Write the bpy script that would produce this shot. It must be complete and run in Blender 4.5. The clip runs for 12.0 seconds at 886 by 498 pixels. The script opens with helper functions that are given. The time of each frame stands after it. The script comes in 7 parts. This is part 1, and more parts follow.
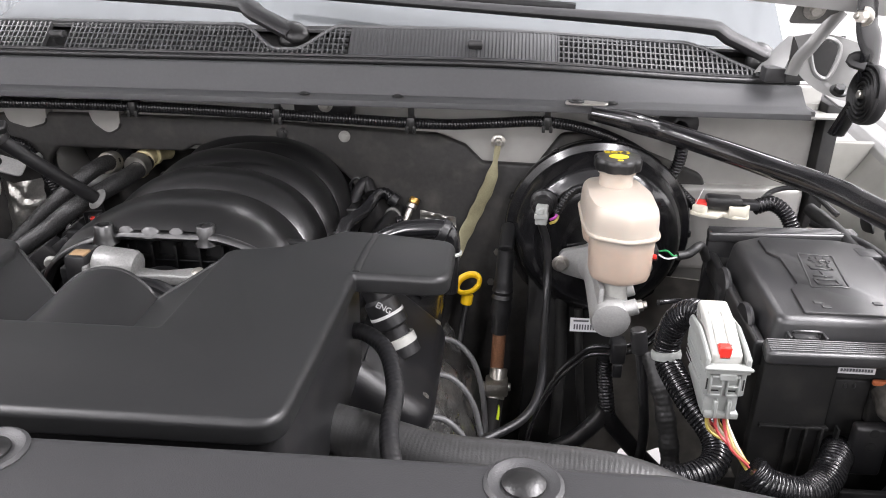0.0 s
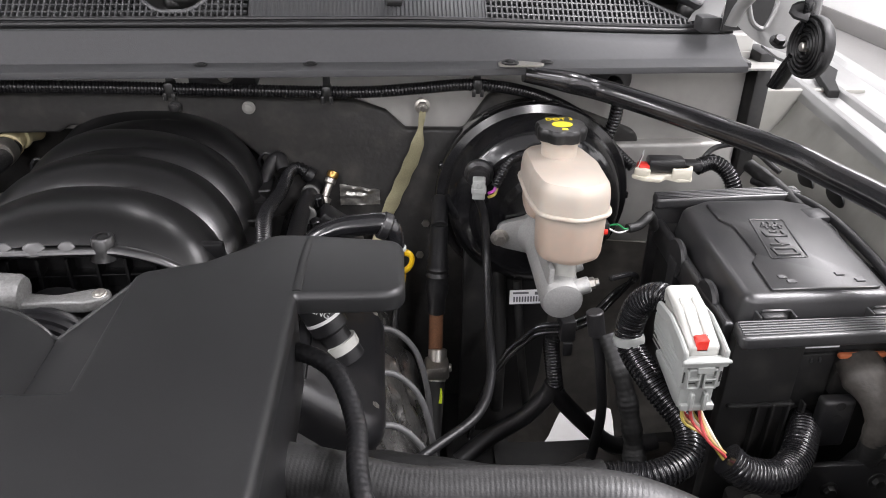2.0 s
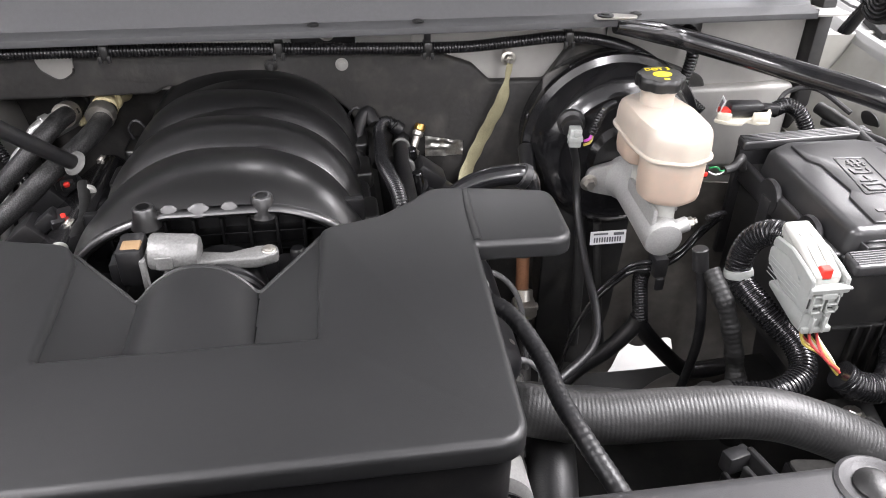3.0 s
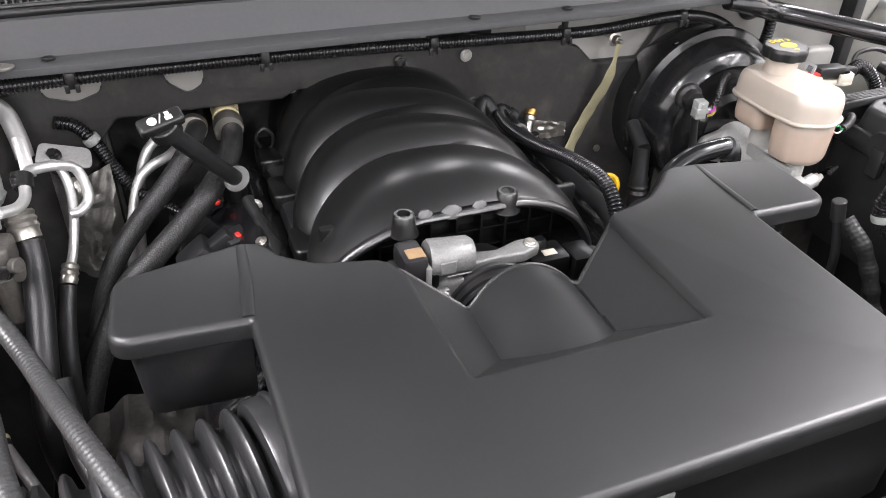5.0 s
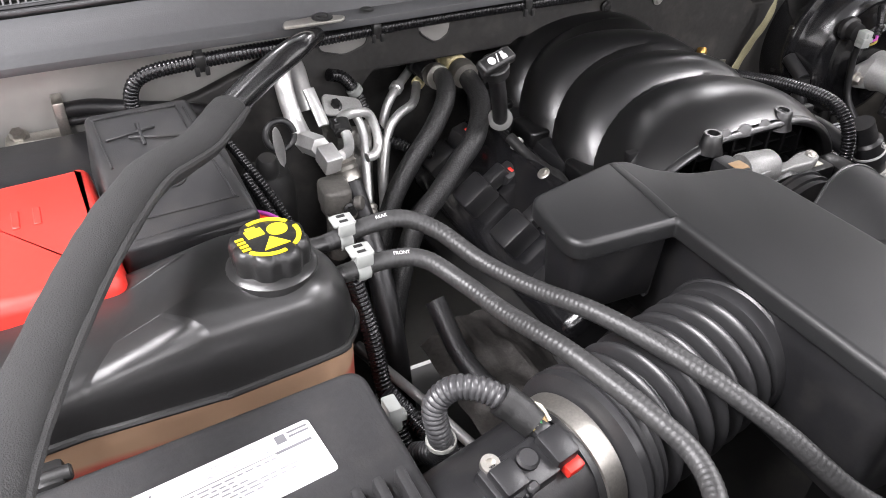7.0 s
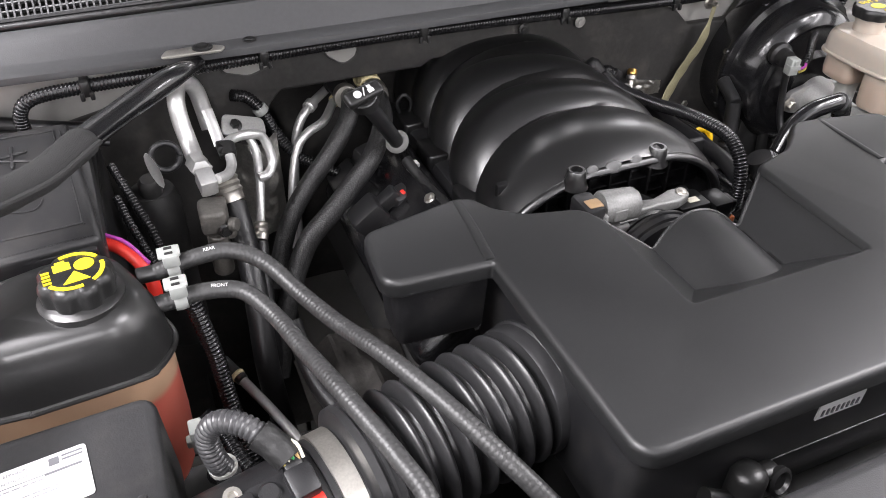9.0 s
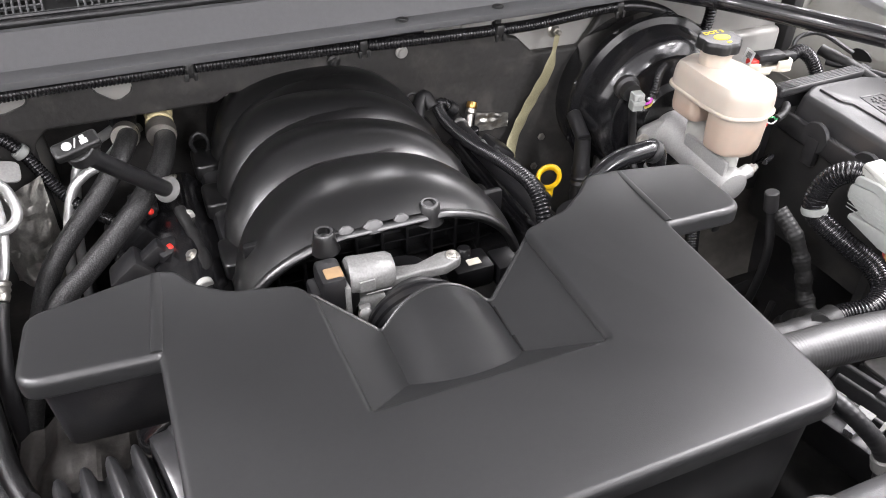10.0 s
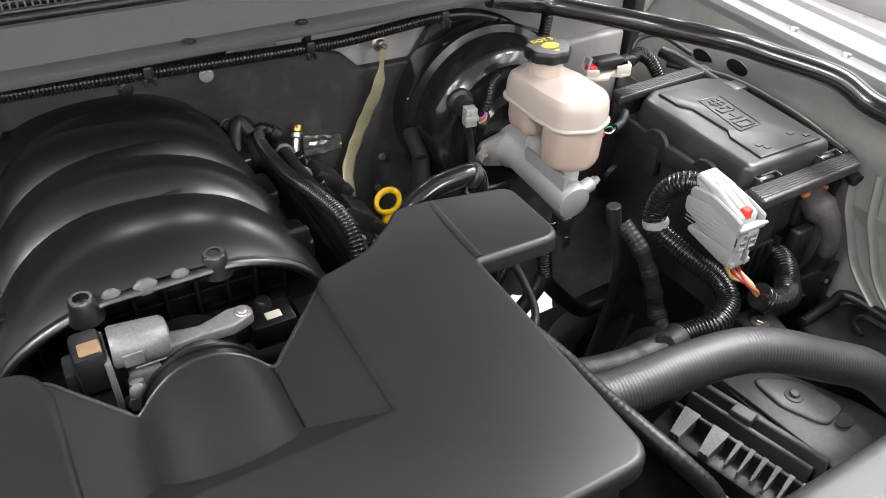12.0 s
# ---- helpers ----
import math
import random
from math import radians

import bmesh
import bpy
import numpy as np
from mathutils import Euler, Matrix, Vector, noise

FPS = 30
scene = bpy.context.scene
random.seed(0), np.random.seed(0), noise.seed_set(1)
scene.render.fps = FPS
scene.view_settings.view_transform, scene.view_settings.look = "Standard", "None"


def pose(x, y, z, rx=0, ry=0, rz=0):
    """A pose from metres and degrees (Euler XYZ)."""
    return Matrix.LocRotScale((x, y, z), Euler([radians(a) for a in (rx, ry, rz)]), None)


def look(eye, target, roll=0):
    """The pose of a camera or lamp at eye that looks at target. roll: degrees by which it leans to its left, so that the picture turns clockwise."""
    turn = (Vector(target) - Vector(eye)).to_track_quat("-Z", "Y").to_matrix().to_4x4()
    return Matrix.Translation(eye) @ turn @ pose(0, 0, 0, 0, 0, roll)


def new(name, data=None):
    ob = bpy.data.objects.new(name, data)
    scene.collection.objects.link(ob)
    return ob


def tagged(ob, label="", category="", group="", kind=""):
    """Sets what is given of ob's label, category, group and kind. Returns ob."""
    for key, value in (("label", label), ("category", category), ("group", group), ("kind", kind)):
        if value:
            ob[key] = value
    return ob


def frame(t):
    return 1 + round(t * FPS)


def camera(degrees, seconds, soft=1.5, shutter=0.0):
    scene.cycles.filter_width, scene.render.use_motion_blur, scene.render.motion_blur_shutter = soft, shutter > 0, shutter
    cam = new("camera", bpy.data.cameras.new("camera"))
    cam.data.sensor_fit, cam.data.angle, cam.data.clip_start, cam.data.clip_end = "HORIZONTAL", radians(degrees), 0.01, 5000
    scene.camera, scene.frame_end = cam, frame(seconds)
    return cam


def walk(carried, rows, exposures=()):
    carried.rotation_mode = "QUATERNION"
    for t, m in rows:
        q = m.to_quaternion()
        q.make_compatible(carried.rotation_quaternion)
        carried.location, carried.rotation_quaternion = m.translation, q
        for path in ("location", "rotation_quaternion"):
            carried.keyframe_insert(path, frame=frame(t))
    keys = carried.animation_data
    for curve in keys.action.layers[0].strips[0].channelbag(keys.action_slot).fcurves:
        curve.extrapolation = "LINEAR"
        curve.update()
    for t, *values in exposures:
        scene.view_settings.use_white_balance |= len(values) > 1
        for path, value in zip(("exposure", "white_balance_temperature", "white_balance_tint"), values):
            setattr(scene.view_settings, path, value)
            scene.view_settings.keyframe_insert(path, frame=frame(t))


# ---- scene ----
cam = camera(60.5, 12.0, soft=1.0)
# seconds, eye, target, roll
PATH = [
    (0, (0.4287, -0.0081, 1.499), (0.2975, 1.8174, 0.6923), 0.73),
    (0.5, (0.4613, 0.0525, 1.496), (0.3441, 1.879, 0.6909), 0.76),
    (1, (0.4989, 0.107, 1.5001), (0.4408, 1.9293, 0.6793), 0.85),
    (1.5, (0.4666, 0.1166, 1.5252), (0.5285, 1.9149, 0.6519), 1.07),
    (2, (0.3642, 0.1121, 1.5243), (0.5222, 1.8539, 0.5543), 0.98),
    (2.5, (0.2588, 0.1017, 1.5344), (0.4686, 1.781, 0.4691), 0.8),
    (3, (0.1524, 0.0832, 1.5585), (0.408, 1.7375, 0.4628), 0.73),
    (3.2, (0.1207, 0.0907, 1.5667), (0.3927, 1.7354, 0.4621), 0.66),
    (3.6, (0.0437, 0.0959, 1.5742), (0.3689, 1.7197, 0.4523), 0.8),
    (4, (-0.0344, 0.1173, 1.5664), (0.3696, 1.7195, 0.4385), 1.1),
    (4.4, (-0.1226, 0.1471, 1.5573), (0.3733, 1.7227, 0.4288), 1.38),
    (4.8, (-0.2289, 0.1768, 1.5607), (0.3549, 1.7202, 0.4312), 1.69),
    (5, (-0.291, 0.187, 1.569), (0.334, 1.714, 0.439), 1.8),
    (5.5, (-0.435, 0.219, 1.582), (0.286, 1.703, 0.452), 1.8),
    (6, (-0.55, 0.247, 1.571), (0.216, 1.696, 0.426), 1.7),
    (6.5, (-0.662, 0.269, 1.568), (0.108, 1.702, 0.404), 1.4),
    (6.7, (-0.694, 0.27, 1.563), (0.067, 1.701, 0.391), 1.3),
    (7.1, (-0.756, 0.263, 1.563), (-0.01, 1.688, 0.373), 1.1),
    (7.5, (-0.775, 0.23, 1.569), (-0.06, 1.655, 0.363), 1.0),
    (7.9, (-0.752, 0.193, 1.582), (-0.072, 1.624, 0.362), 1.0),
    (8.3, (-0.687, 0.175, 1.6), (-0.033, 1.613, 0.373), 0.9),
    (8.5, (-0.653, 0.171, 1.612), (-0.013, 1.616, 0.385), 0.7),
    (9, (-0.538, 0.174, 1.635), (0.086, 1.624, 0.407), 0.8),
    (9.5, (-0.383, 0.191, 1.632), (0.237, 1.646, 0.408), 0.8),
    (10, (-0.211, 0.187, 1.63), (0.417, 1.638, 0.406), 1.1),
    (10.5, (-0.068, 0.177, 1.632), (0.578, 1.619, 0.406), 1.2),
    (11, (0.024, 0.185, 1.624), (0.737, 1.603, 0.407), 1.6),
    (11.5, (0.027, 0.207, 1.616), (0.808, 1.589, 0.399), 1.8),
    (12, (-0.052, 0.226, 1.61), (0.772, 1.584, 0.394), 1.9),
]
walk(cam, [(t, look(eye, target, roll)) for t, eye, target, roll in PATH],
     [(0, 0.04), (1.0, 0.12), (1.6, -0.05), (2.0, -0.24), (2.5, 0.1), (3.2, 0.34), (5.0, 0.28), (6.2, 0.0), (6.6, 0.14), (8.6, 0.08), (9.0, 0.0), (9.5, 0.14), (9.9, 0.46), (10.4, 0.38), (11.0, 0.12), (12, -0.1)])

# centre lines of the two diagonal braces
BRACE_R = [(.566, 1.139, 1.227), (.624, 1.141, 1.216), (.689, 1.143, 1.199), (.786, 1.046, 1.188), (.846, .924, 1.191), (.873, .871, 1.186), (.906, .785, 1.180), (.918, .735, 1.162), (.925, .674, 1.154), (.940, .598, 1.130), (.965, .54, 1.10)]
BRACE_L = [(-.469, 1.124, 1.228), (-.498, 1.094, 1.231), (-.548, 1.055, 1.224), (-.602, .994, 1.222), (-.661, .91, 1.224), (-.708, .854, 1.237), (-.766, .744, 1.242), (-.827, .598, 1.233), (-.855, .464, 1.217)]

# ---- world and lights ----
world = bpy.data.worlds.new("showroom_sky")
scene.world = world
world.use_nodes = True
world.node_tree.nodes["Background"].inputs[0].default_value = (0.97, 0.96, 1.0, 1)
world.node_tree.nodes["Background"].inputs[1].default_value = 0.06
scene.view_settings.exposure = 0.0


def area_lamp(name, at, target, sx, sy, watts, colour=(1.0, 0.965, 1.0)):
    d = bpy.data.lights.new(name, "AREA")
    d.shape, d.size, d.size_y, d.energy, d.color = "RECTANGLE", sx, sy, watts, colour
    ob = new(name, d)
    ob.matrix_world = look(at, target)
    return tagged(ob, "long fluorescent ceiling tube light of the showroom", "lamp", kind="structure")


# rows of long tube lights under the showroom ceiling, unseen, placed for their highlights
# x, y, along x, along y, watts
TUBES = [(-3.6, -1.2, 0.4, 2.8, 100), (-2.5, -2.2, 0.5, 2.6, 40), (-1.9, 0.2, 0.4, 2.4, 120), (-2.9, 0.8, 0.8, 2.2, 480),
         (2.5, -2.2, 0.5, 2.6, 40), (3.6, -1.0, 0.4, 2.8, 90), (1.9, 0.2, 0.4, 2.4, 110), (2.7, 0.9, 0.5, 2.2, 400), (3.9, 4.4, 0.5, 2.4, 180), (0.1, 5.4, 0.4, 2.2, 60), (1.6, 5.4, 0.4, 2.2, 60),
         # front pair added to brighten the firewall under the hood
         (-1.6, -4.6, 0.5, 2.6, 280), (1.6, -4.6, 0.5, 2.6, 280)]
for tx, ty, sx, sy, watts in TUBES:
    area_lamp("ceiling_tube", (tx, ty, 3.9), (tx, ty, 0), sx, sy, watts * 0.74)

# ---- materials ----
MATS = {}


def mat(name, base, rough=0.5, metal=0.0, grain=0.0, scale=60.0, bump=0.0, bscale=400.0, spec=0.5, coat=0.0,
        transmission=0.0, sss=0.0, tint=None, emit=0.0, dust=0.0):
    """Painted, moulded or metal surface with colour grain, stains and fine relief."""
    if name in MATS:
        return MATS[name]
    m = bpy.data.materials.new(name)
    m.use_nodes = True
    t = m.node_tree
    n, l = t.nodes, t.links
    b = n["Principled BSDF"]
    b.inputs["Base Color"].default_value = (*base, 1)
    b.inputs["Roughness"].default_value = rough
    b.inputs["Metallic"].default_value = metal
    b.inputs["Specular IOR Level"].default_value = spec
    b.inputs["Coat Weight"].default_value = coat
    b.inputs["Coat Roughness"].default_value = 0.08
    b.inputs["Transmission Weight"].default_value = transmission
    if sss:
        b.inputs["Subsurface Weight"].default_value = sss
        b.inputs["Subsurface Radius"].default_value = (0.012, 0.010, 0.008)
        b.inputs["Subsurface Scale"].default_value = 0.6
    if emit:
        b.inputs["Emission Color"].default_value = (1, 1, 1, 1)
        b.inputs["Emission Strength"].default_value = emit
    tc = n.new("ShaderNodeTexCoord")
    if grain or dust:
        big = n.new("ShaderNodeTexNoise")
        big.inputs["Scale"].default_value = scale * 0.12
        big.inputs["Detail"].default_value = 5
        l.new(tc.outputs["Object"], big.inputs["Vector"])
        small = n.new("ShaderNodeTexNoise")
        small.inputs["Scale"].default_value = scale * 3
        small.inputs["Detail"].default_value = 4
        l.new(tc.outputs["Object"], small.inputs["Vector"])
        add = n.new("ShaderNodeMath")
        add.operation = "ADD"
        l.new(big.outputs["Fac"], add.inputs[0])
        l.new(small.outputs["Fac"], add.inputs[1])
        ramp = n.new("ShaderNodeMapRange")
        ramp.inputs[1].default_value, ramp.inputs[2].default_value = 0.6, 1.4
        l.new(add.outputs[0], ramp.inputs[0])
        mix = n.new("ShaderNodeMix")
        mix.data_type = "RGBA"
        lo = [c * (1 - grain) for c in base]
        hi = tint or [min(1, c * (1 + grain)) for c in base]
        mix.inputs[6].default_value, mix.inputs[7].default_value = (*lo, 1), (*hi, 1)
        l.new(ramp.outputs[0], mix.inputs[0])
        out = mix.outputs[2]
        if dust:
            d = n.new("ShaderNodeTexNoise")
            d.inputs["Scale"].default_value, d.inputs["Detail"].default_value = 26, 8
            l.new(tc.outputs["Object"], d.inputs["Vector"])
            dr = n.new("ShaderNodeMapRange")
            dr.inputs[1].default_value, dr.inputs[2].default_value = 0.5, 0.8
            dr.inputs[4].default_value = dust
            l.new(d.outputs["Fac"], dr.inputs[0])
            dm = n.new("ShaderNodeMix")
            dm.data_type = "RGBA"
            dm.inputs[7].default_value = (0.33, 0.30, 0.26, 1)
            l.new(dr.outputs[0], dm.inputs[0])
            l.new(out, dm.inputs[6])
            out = dm.outputs[2]
        l.new(out, b.inputs["Base Color"])
        rr = n.new("ShaderNodeMapRange")
        rr.inputs[3].default_value, rr.inputs[4].default_value = max(0.03, rough * 0.8), min(1, rough * 1.2)
        l.new(big.outputs["Fac"], rr.inputs[0])
        l.new(rr.outputs[0], b.inputs["Roughness"])
    if bump:
        bn = n.new("ShaderNodeTexNoise")
        bn.inputs["Scale"].default_value, bn.inputs["Detail"].default_value = bscale, 3
        l.new(tc.outputs["Object"], bn.inputs["Vector"])
        bp = n.new("ShaderNodeBump")
        bp.inputs["Strength"].default_value, bp.inputs["Distance"].default_value = bump, 0.001
        l.new(bn.outputs["Fac"], bp.inputs["Height"])
        l.new(bp.outputs[0], b.inputs["Normal"])
    MATS[name] = m
    return m


COVER = mat("moulded_charcoal_plastic", (0.015, 0.0153, 0.0157), 0.40, grain=0.12, bump=0.10, bscale=1100)
MANIFOLD = mat("satin_black_nylon", (0.006, 0.006, 0.0063), 0.30, grain=0.12, bump=0.03, bscale=700, spec=0.95)
BLACK = mat("black_plastic", (0.012, 0.012, 0.013), 0.40, grain=0.25, bump=0.15, bscale=600, dust=0.04)
# near-black tone also holds the unlit depth of the bay
DARK = mat("near_black_matte", (0.008, 0.008, 0.008), 0.6, grain=0.3, dust=0.06)
FUSE = mat("satin_black_lid_plastic", (0.026, 0.026, 0.027), 0.33, grain=0.15, bump=0.12, bscale=700, dust=0.03, spec=0.65)
RCOVER = mat("grey_moulded_cover_plastic", (0.027, 0.027, 0.0282), 0.42, grain=0.06, bump=0.15, bscale=900)
SATINB = mat("satin_black_paint", (0.009, 0.009, 0.010), 0.30, grain=0.12, dust=0.05)
GLOSSB = mat("gloss_black_paint", (0.008, 0.008, 0.009), 0.20, grain=0.1, coat=0.3, dust=0.04)
RUBBER = mat("black_rubber", (0.011, 0.011, 0.012), 0.42, grain=0.25, bump=0.25, bscale=500, dust=0.03)
GREYHOSE = mat("dusty_grey_rubber_hose", (0.034, 0.034, 0.034), 0.40, grain=0.2, bump=0.2, bscale=500)
GREYLOOM = mat("grey_split_loom", (0.045, 0.045, 0.047), 0.30, grain=0.25)
CONDUIT = mat("black_split_loom", (0.010, 0.010, 0.011), 0.22, grain=0.2)
TAPE = mat("black_cloth_tape", (0.009, 0.009, 0.009), 0.52, grain=0.3, bump=0.5, bscale=240)
COWL = mat("grey_cowl_plastic", (0.056, 0.057, 0.059), 0.56, grain=0.1, bump=0.2, bscale=800, spec=0.32)
DUCTBLACK = mat("satin_duct_rubber", (0.024, 0.024, 0.025), 0.33, grain=0.2, bump=0.1, bscale=500, spec=0.6)
AIRBOX = mat("dark_grey_air_box_plastic", (0.026, 0.026, 0.027), 0.42, grain=0.2, bump=0.2, bscale=600, dust=0.04)
FUSECOV = mat("charcoal_cover_plastic", (0.020, 0.020, 0.021), 0.42, grain=0.15, bump=0.2, bscale=700, dust=0.05)
# blacker copy of the nylon, with the shade of the mouth in its colour
DARKNY = mat("shade_black_nylon", (0.0035, 0.0035, 0.004), 0.4, grain=0.2)
# cowl plastic made lighter: the light its vents catch is in the colour
VENTLIT = mat("lit_vent_plastic", (0.075, 0.076, 0.078), 0.42, grain=0.08, bump=0.2, bscale=800)
COWLDK = mat("dark_cowl_plastic", (0.03, 0.03, 0.031), 0.5, grain=0.15, bump=0.2, bscale=800)
PAD = mat("charcoal_insulation_pad", (0.028, 0.0272, 0.026), 0.55, grain=0.25, scale=40, bump=0.6, bscale=120, dust=0.12)
PAINT = mat("silver_grey_body_primer", (0.37, 0.365, 0.345), 0.40, metal=0.25, grain=0.07, scale=20, dust=0.1)
# olive hue is the apron's own; its shade is in the darker tone
APRON = mat("olive_grey_shaded_primer", (0.235, 0.232, 0.212), 0.42, metal=0.2, grain=0.1, scale=16, dust=0.12)
SILVER = mat("silver_body_paint", (0.26, 0.26, 0.256), 0.30, metal=0.45, coat=0.4, grain=0.04)
ALU = mat("cast_aluminium", (0.40, 0.40, 0.39), 0.48, metal=0.45, grain=0.18, scale=120, bump=0.4, bscale=350)
ALUPIPE = mat("drawn_aluminium_tube", (0.68, 0.68, 0.67), 0.38, metal=0.7, grain=0.12, scale=90)
STEEL = mat("zinc_plated_steel", (0.5, 0.48, 0.44), 0.35, metal=0.9, grain=0.2, scale=150)
FOIL = mat("crumpled_heat_foil", (0.5, 0.49, 0.46), 0.3, metal=0.9, grain=0.3, scale=90, bump=1.0, bscale=70)
RUST = mat("rusty_steel", (0.22, 0.10, 0.05), 0.75, metal=0.2, grain=0.5, scale=200)
RES = mat("translucent_white_polyethylene", (0.48, 0.45, 0.39), 0.34, grain=0.08, scale=30, sss=0.3, tint=(0.50, 0.42, 0.355))
PINK = mat("translucent_tank_with_orange_coolant", (0.36, 0.17, 0.11), 0.3, grain=0.2, scale=20, sss=0.2, tint=(0.40, 0.29, 0.20))
TANKTOP = mat("black_glossy_tank_shell", (0.014, 0.014, 0.014), 0.31, grain=0.25, bump=0.15, bscale=50, spec=0.75)
CAPBLACK = mat("black_cap_plastic", (0.012, 0.012, 0.012), 0.35, grain=0.2, bump=0.2)
YELLOW = mat("yellow_print", (0.85, 0.66, 0.02), 0.45, grain=0.05)
YELPLAS = mat("yellow_plastic", (0.80, 0.50, 0.01), 0.4, grain=0.08)
WHITE = mat("white_plastic", (0.41, 0.41, 0.385), 0.38, grain=0.08)
GREYCON = mat("light_grey_connector_plastic", (0.30, 0.312, 0.298), 0.4, grain=0.08)
REDPL = mat("red_plastic", (0.62, 0.03, 0.02), 0.4, grain=0.08)
ORANGE = mat("orange_plastic", (0.42, 0.12, 0.045), 0.45, grain=0.1)
PAPER = mat("white_label_paper", (0.74, 0.74, 0.75), 0.4, grain=0.03)
INK = mat("grey_print", (0.12, 0.12, 0.13), 0.6)
# flat black for the shade inside gaps and holes
INKBLACK = mat("deep_black_shade", (0.003, 0.003, 0.003), 0.9)
SEATGREY = mat("dull_grey_ring_plastic", (0.13, 0.13, 0.125), 0.45, grain=0.1)
VALVE = mat("dusty_cast_valve_metal", (0.10, 0.096, 0.088), 0.5, metal=0.3, grain=0.35, scale=90, bump=0.5, bscale=260, dust=0.2)
FAINT = mat("faint_grey_print", (0.20, 0.20, 0.21), 0.6)
WPRINT = mat("white_print", (0.62, 0.62, 0.62), 0.6)
TAN = mat("tan_plastic", (0.26, 0.17, 0.09), 0.5, grain=0.1)
CREAMW = mat("cream_white_plastic", (0.60, 0.57, 0.48), 0.42, grain=0.08)
CREAM = mat("aged_cream_nylon", (0.62, 0.54, 0.32), 0.45, grain=0.15)
STRAPM = mat("tinned_braid", (0.36, 0.335, 0.21), 0.42, metal=0.4, grain=0.3, scale=250, bump=0.9, bscale=500)
SLEEVE = mat("grey_woven_foam_sleeve", (0.022, 0.022, 0.022), 0.85, grain=0.3, scale=300, bump=0.9, bscale=900)
FLOORM = mat("polished_grey_floor", (0.30, 0.295, 0.29), 0.3, grain=0.06, scale=10)
WALLM = mat("white_wall_paint", (0.8, 0.8, 0.79), 0.7, grain=0.02, scale=8)
# part metal, to mirror far more ceiling than plain glass would
GLASS = mat("mirroring_windshield_glass", (0.30, 0.32, 0.33), 0.04, metal=0.6, spec=0.8, coat=1.0)
ROLLM = mat("grey_corrugated_sheet", (0.6, 0.61, 0.63), 0.5, grain=0.05)
WIRES = [mat("wire_" + c, v, 0.4, grain=0.1) for c, v in
         (("yellow", (0.34, 0.27, 0.06)), ("red", (0.38, 0.05, 0.05)), ("white", (0.55, 0.52, 0.42)), ("tan", (0.45, 0.3, 0.12)),
          ("green", (0.05, 0.35, 0.1)), ("purple", (0.4, 0.06, 0.35)))]

# the tank is see-through: orange coolant shows up to its level
COOLANT_LEVEL = 1.064
_n, _l = PINK.node_tree.nodes, PINK.node_tree.links
_b = _n["Principled BSDF"]
_g = _n.new("ShaderNodeNewGeometry")
_s = _n.new("ShaderNodeSeparateXYZ")
_l.new(_g.outputs["Position"], _s.inputs[0])
_mr = _n.new("ShaderNodeMapRange")
_mr.inputs[1].default_value, _mr.inputs[2].default_value = COOLANT_LEVEL - 0.004, COOLANT_LEVEL + 0.004
_l.new(_s.outputs[2], _mr.inputs[0])
_r = _n.new("ShaderNodeMix")
_r.data_type = "RGBA"
_r.inputs[6].default_value, _r.inputs[7].default_value = (0.44, 0.105, 0.075, 1), (0.40, 0.26, 0.17, 1)
_l.new(_mr.outputs[0], _r.inputs[0])
_l.new(_r.outputs[2], _b.inputs["Base Color"])

# the brake fluid tints the reservoir up to its weld
_n, _l = RES.node_tree.nodes, RES.node_tree.links
_g, _s, _mr, _r = _n.new("ShaderNodeNewGeometry"), _n.new("ShaderNodeSeparateXYZ"), _n.new("ShaderNodeMapRange"), _n.new("ShaderNodeMix")
_l.new(_g.outputs["Position"], _s.inputs[0])
_mr.inputs[1].default_value, _mr.inputs[2].default_value = 1.090, 1.104
_mr.inputs[3].default_value, _mr.inputs[4].default_value = 1.0, 0.0
_l.new(_s.outputs[2], _mr.inputs[0])
_r.data_type, _r.blend_type = "RGBA", "MULTIPLY"
_r.inputs[7].default_value = (0.97, 0.87, 0.82, 1)
_l.new(_mr.outputs[0], _r.inputs[0])
_b = _n["Principled BSDF"]
_l.new(_b.inputs["Base Color"].links[0].from_socket, _r.inputs[6])
_l.new(_r.outputs[2], _b.inputs["Base Color"])

# woven braid on the heater hoses
BRAID = bpy.data.materials.new("black_braided_sleeve")
BRAID.use_nodes = True
_n, _l = BRAID.node_tree.nodes, BRAID.node_tree.links
_b = _n["Principled BSDF"]
_tc = _n.new("ShaderNodeTexCoord")
_v = _n.new("ShaderNodeTexVoronoi")
_v.inputs["Scale"].default_value = 430
_l.new(_tc.outputs["Object"], _v.inputs["Vector"])
_r = _n.new("ShaderNodeMix")
_r.data_type = "RGBA"
_r.inputs[6].default_value, _r.inputs[7].default_value = (0.040, 0.040, 0.041, 1), (0.006, 0.006, 0.006, 1)
_mr = _n.new("ShaderNodeMapRange")
_mr.inputs[2].default_value = 0.7
_l.new(_v.outputs["Distance"], _mr.inputs[0])
_l.new(_mr.outputs[0], _r.inputs[0])
_l.new(_r.outputs[2], _b.inputs["Base Color"])
_bp = _n.new("ShaderNodeBump")
_bp.inputs["Strength"].default_value, _bp.inputs["Distance"].default_value = 0.4, 0.001
_l.new(_v.outputs["Distance"], _bp.inputs["Height"])
_l.new(_bp.outputs[0], _b.inputs["Normal"])
_b.inputs["Roughness"].default_value = 0.5

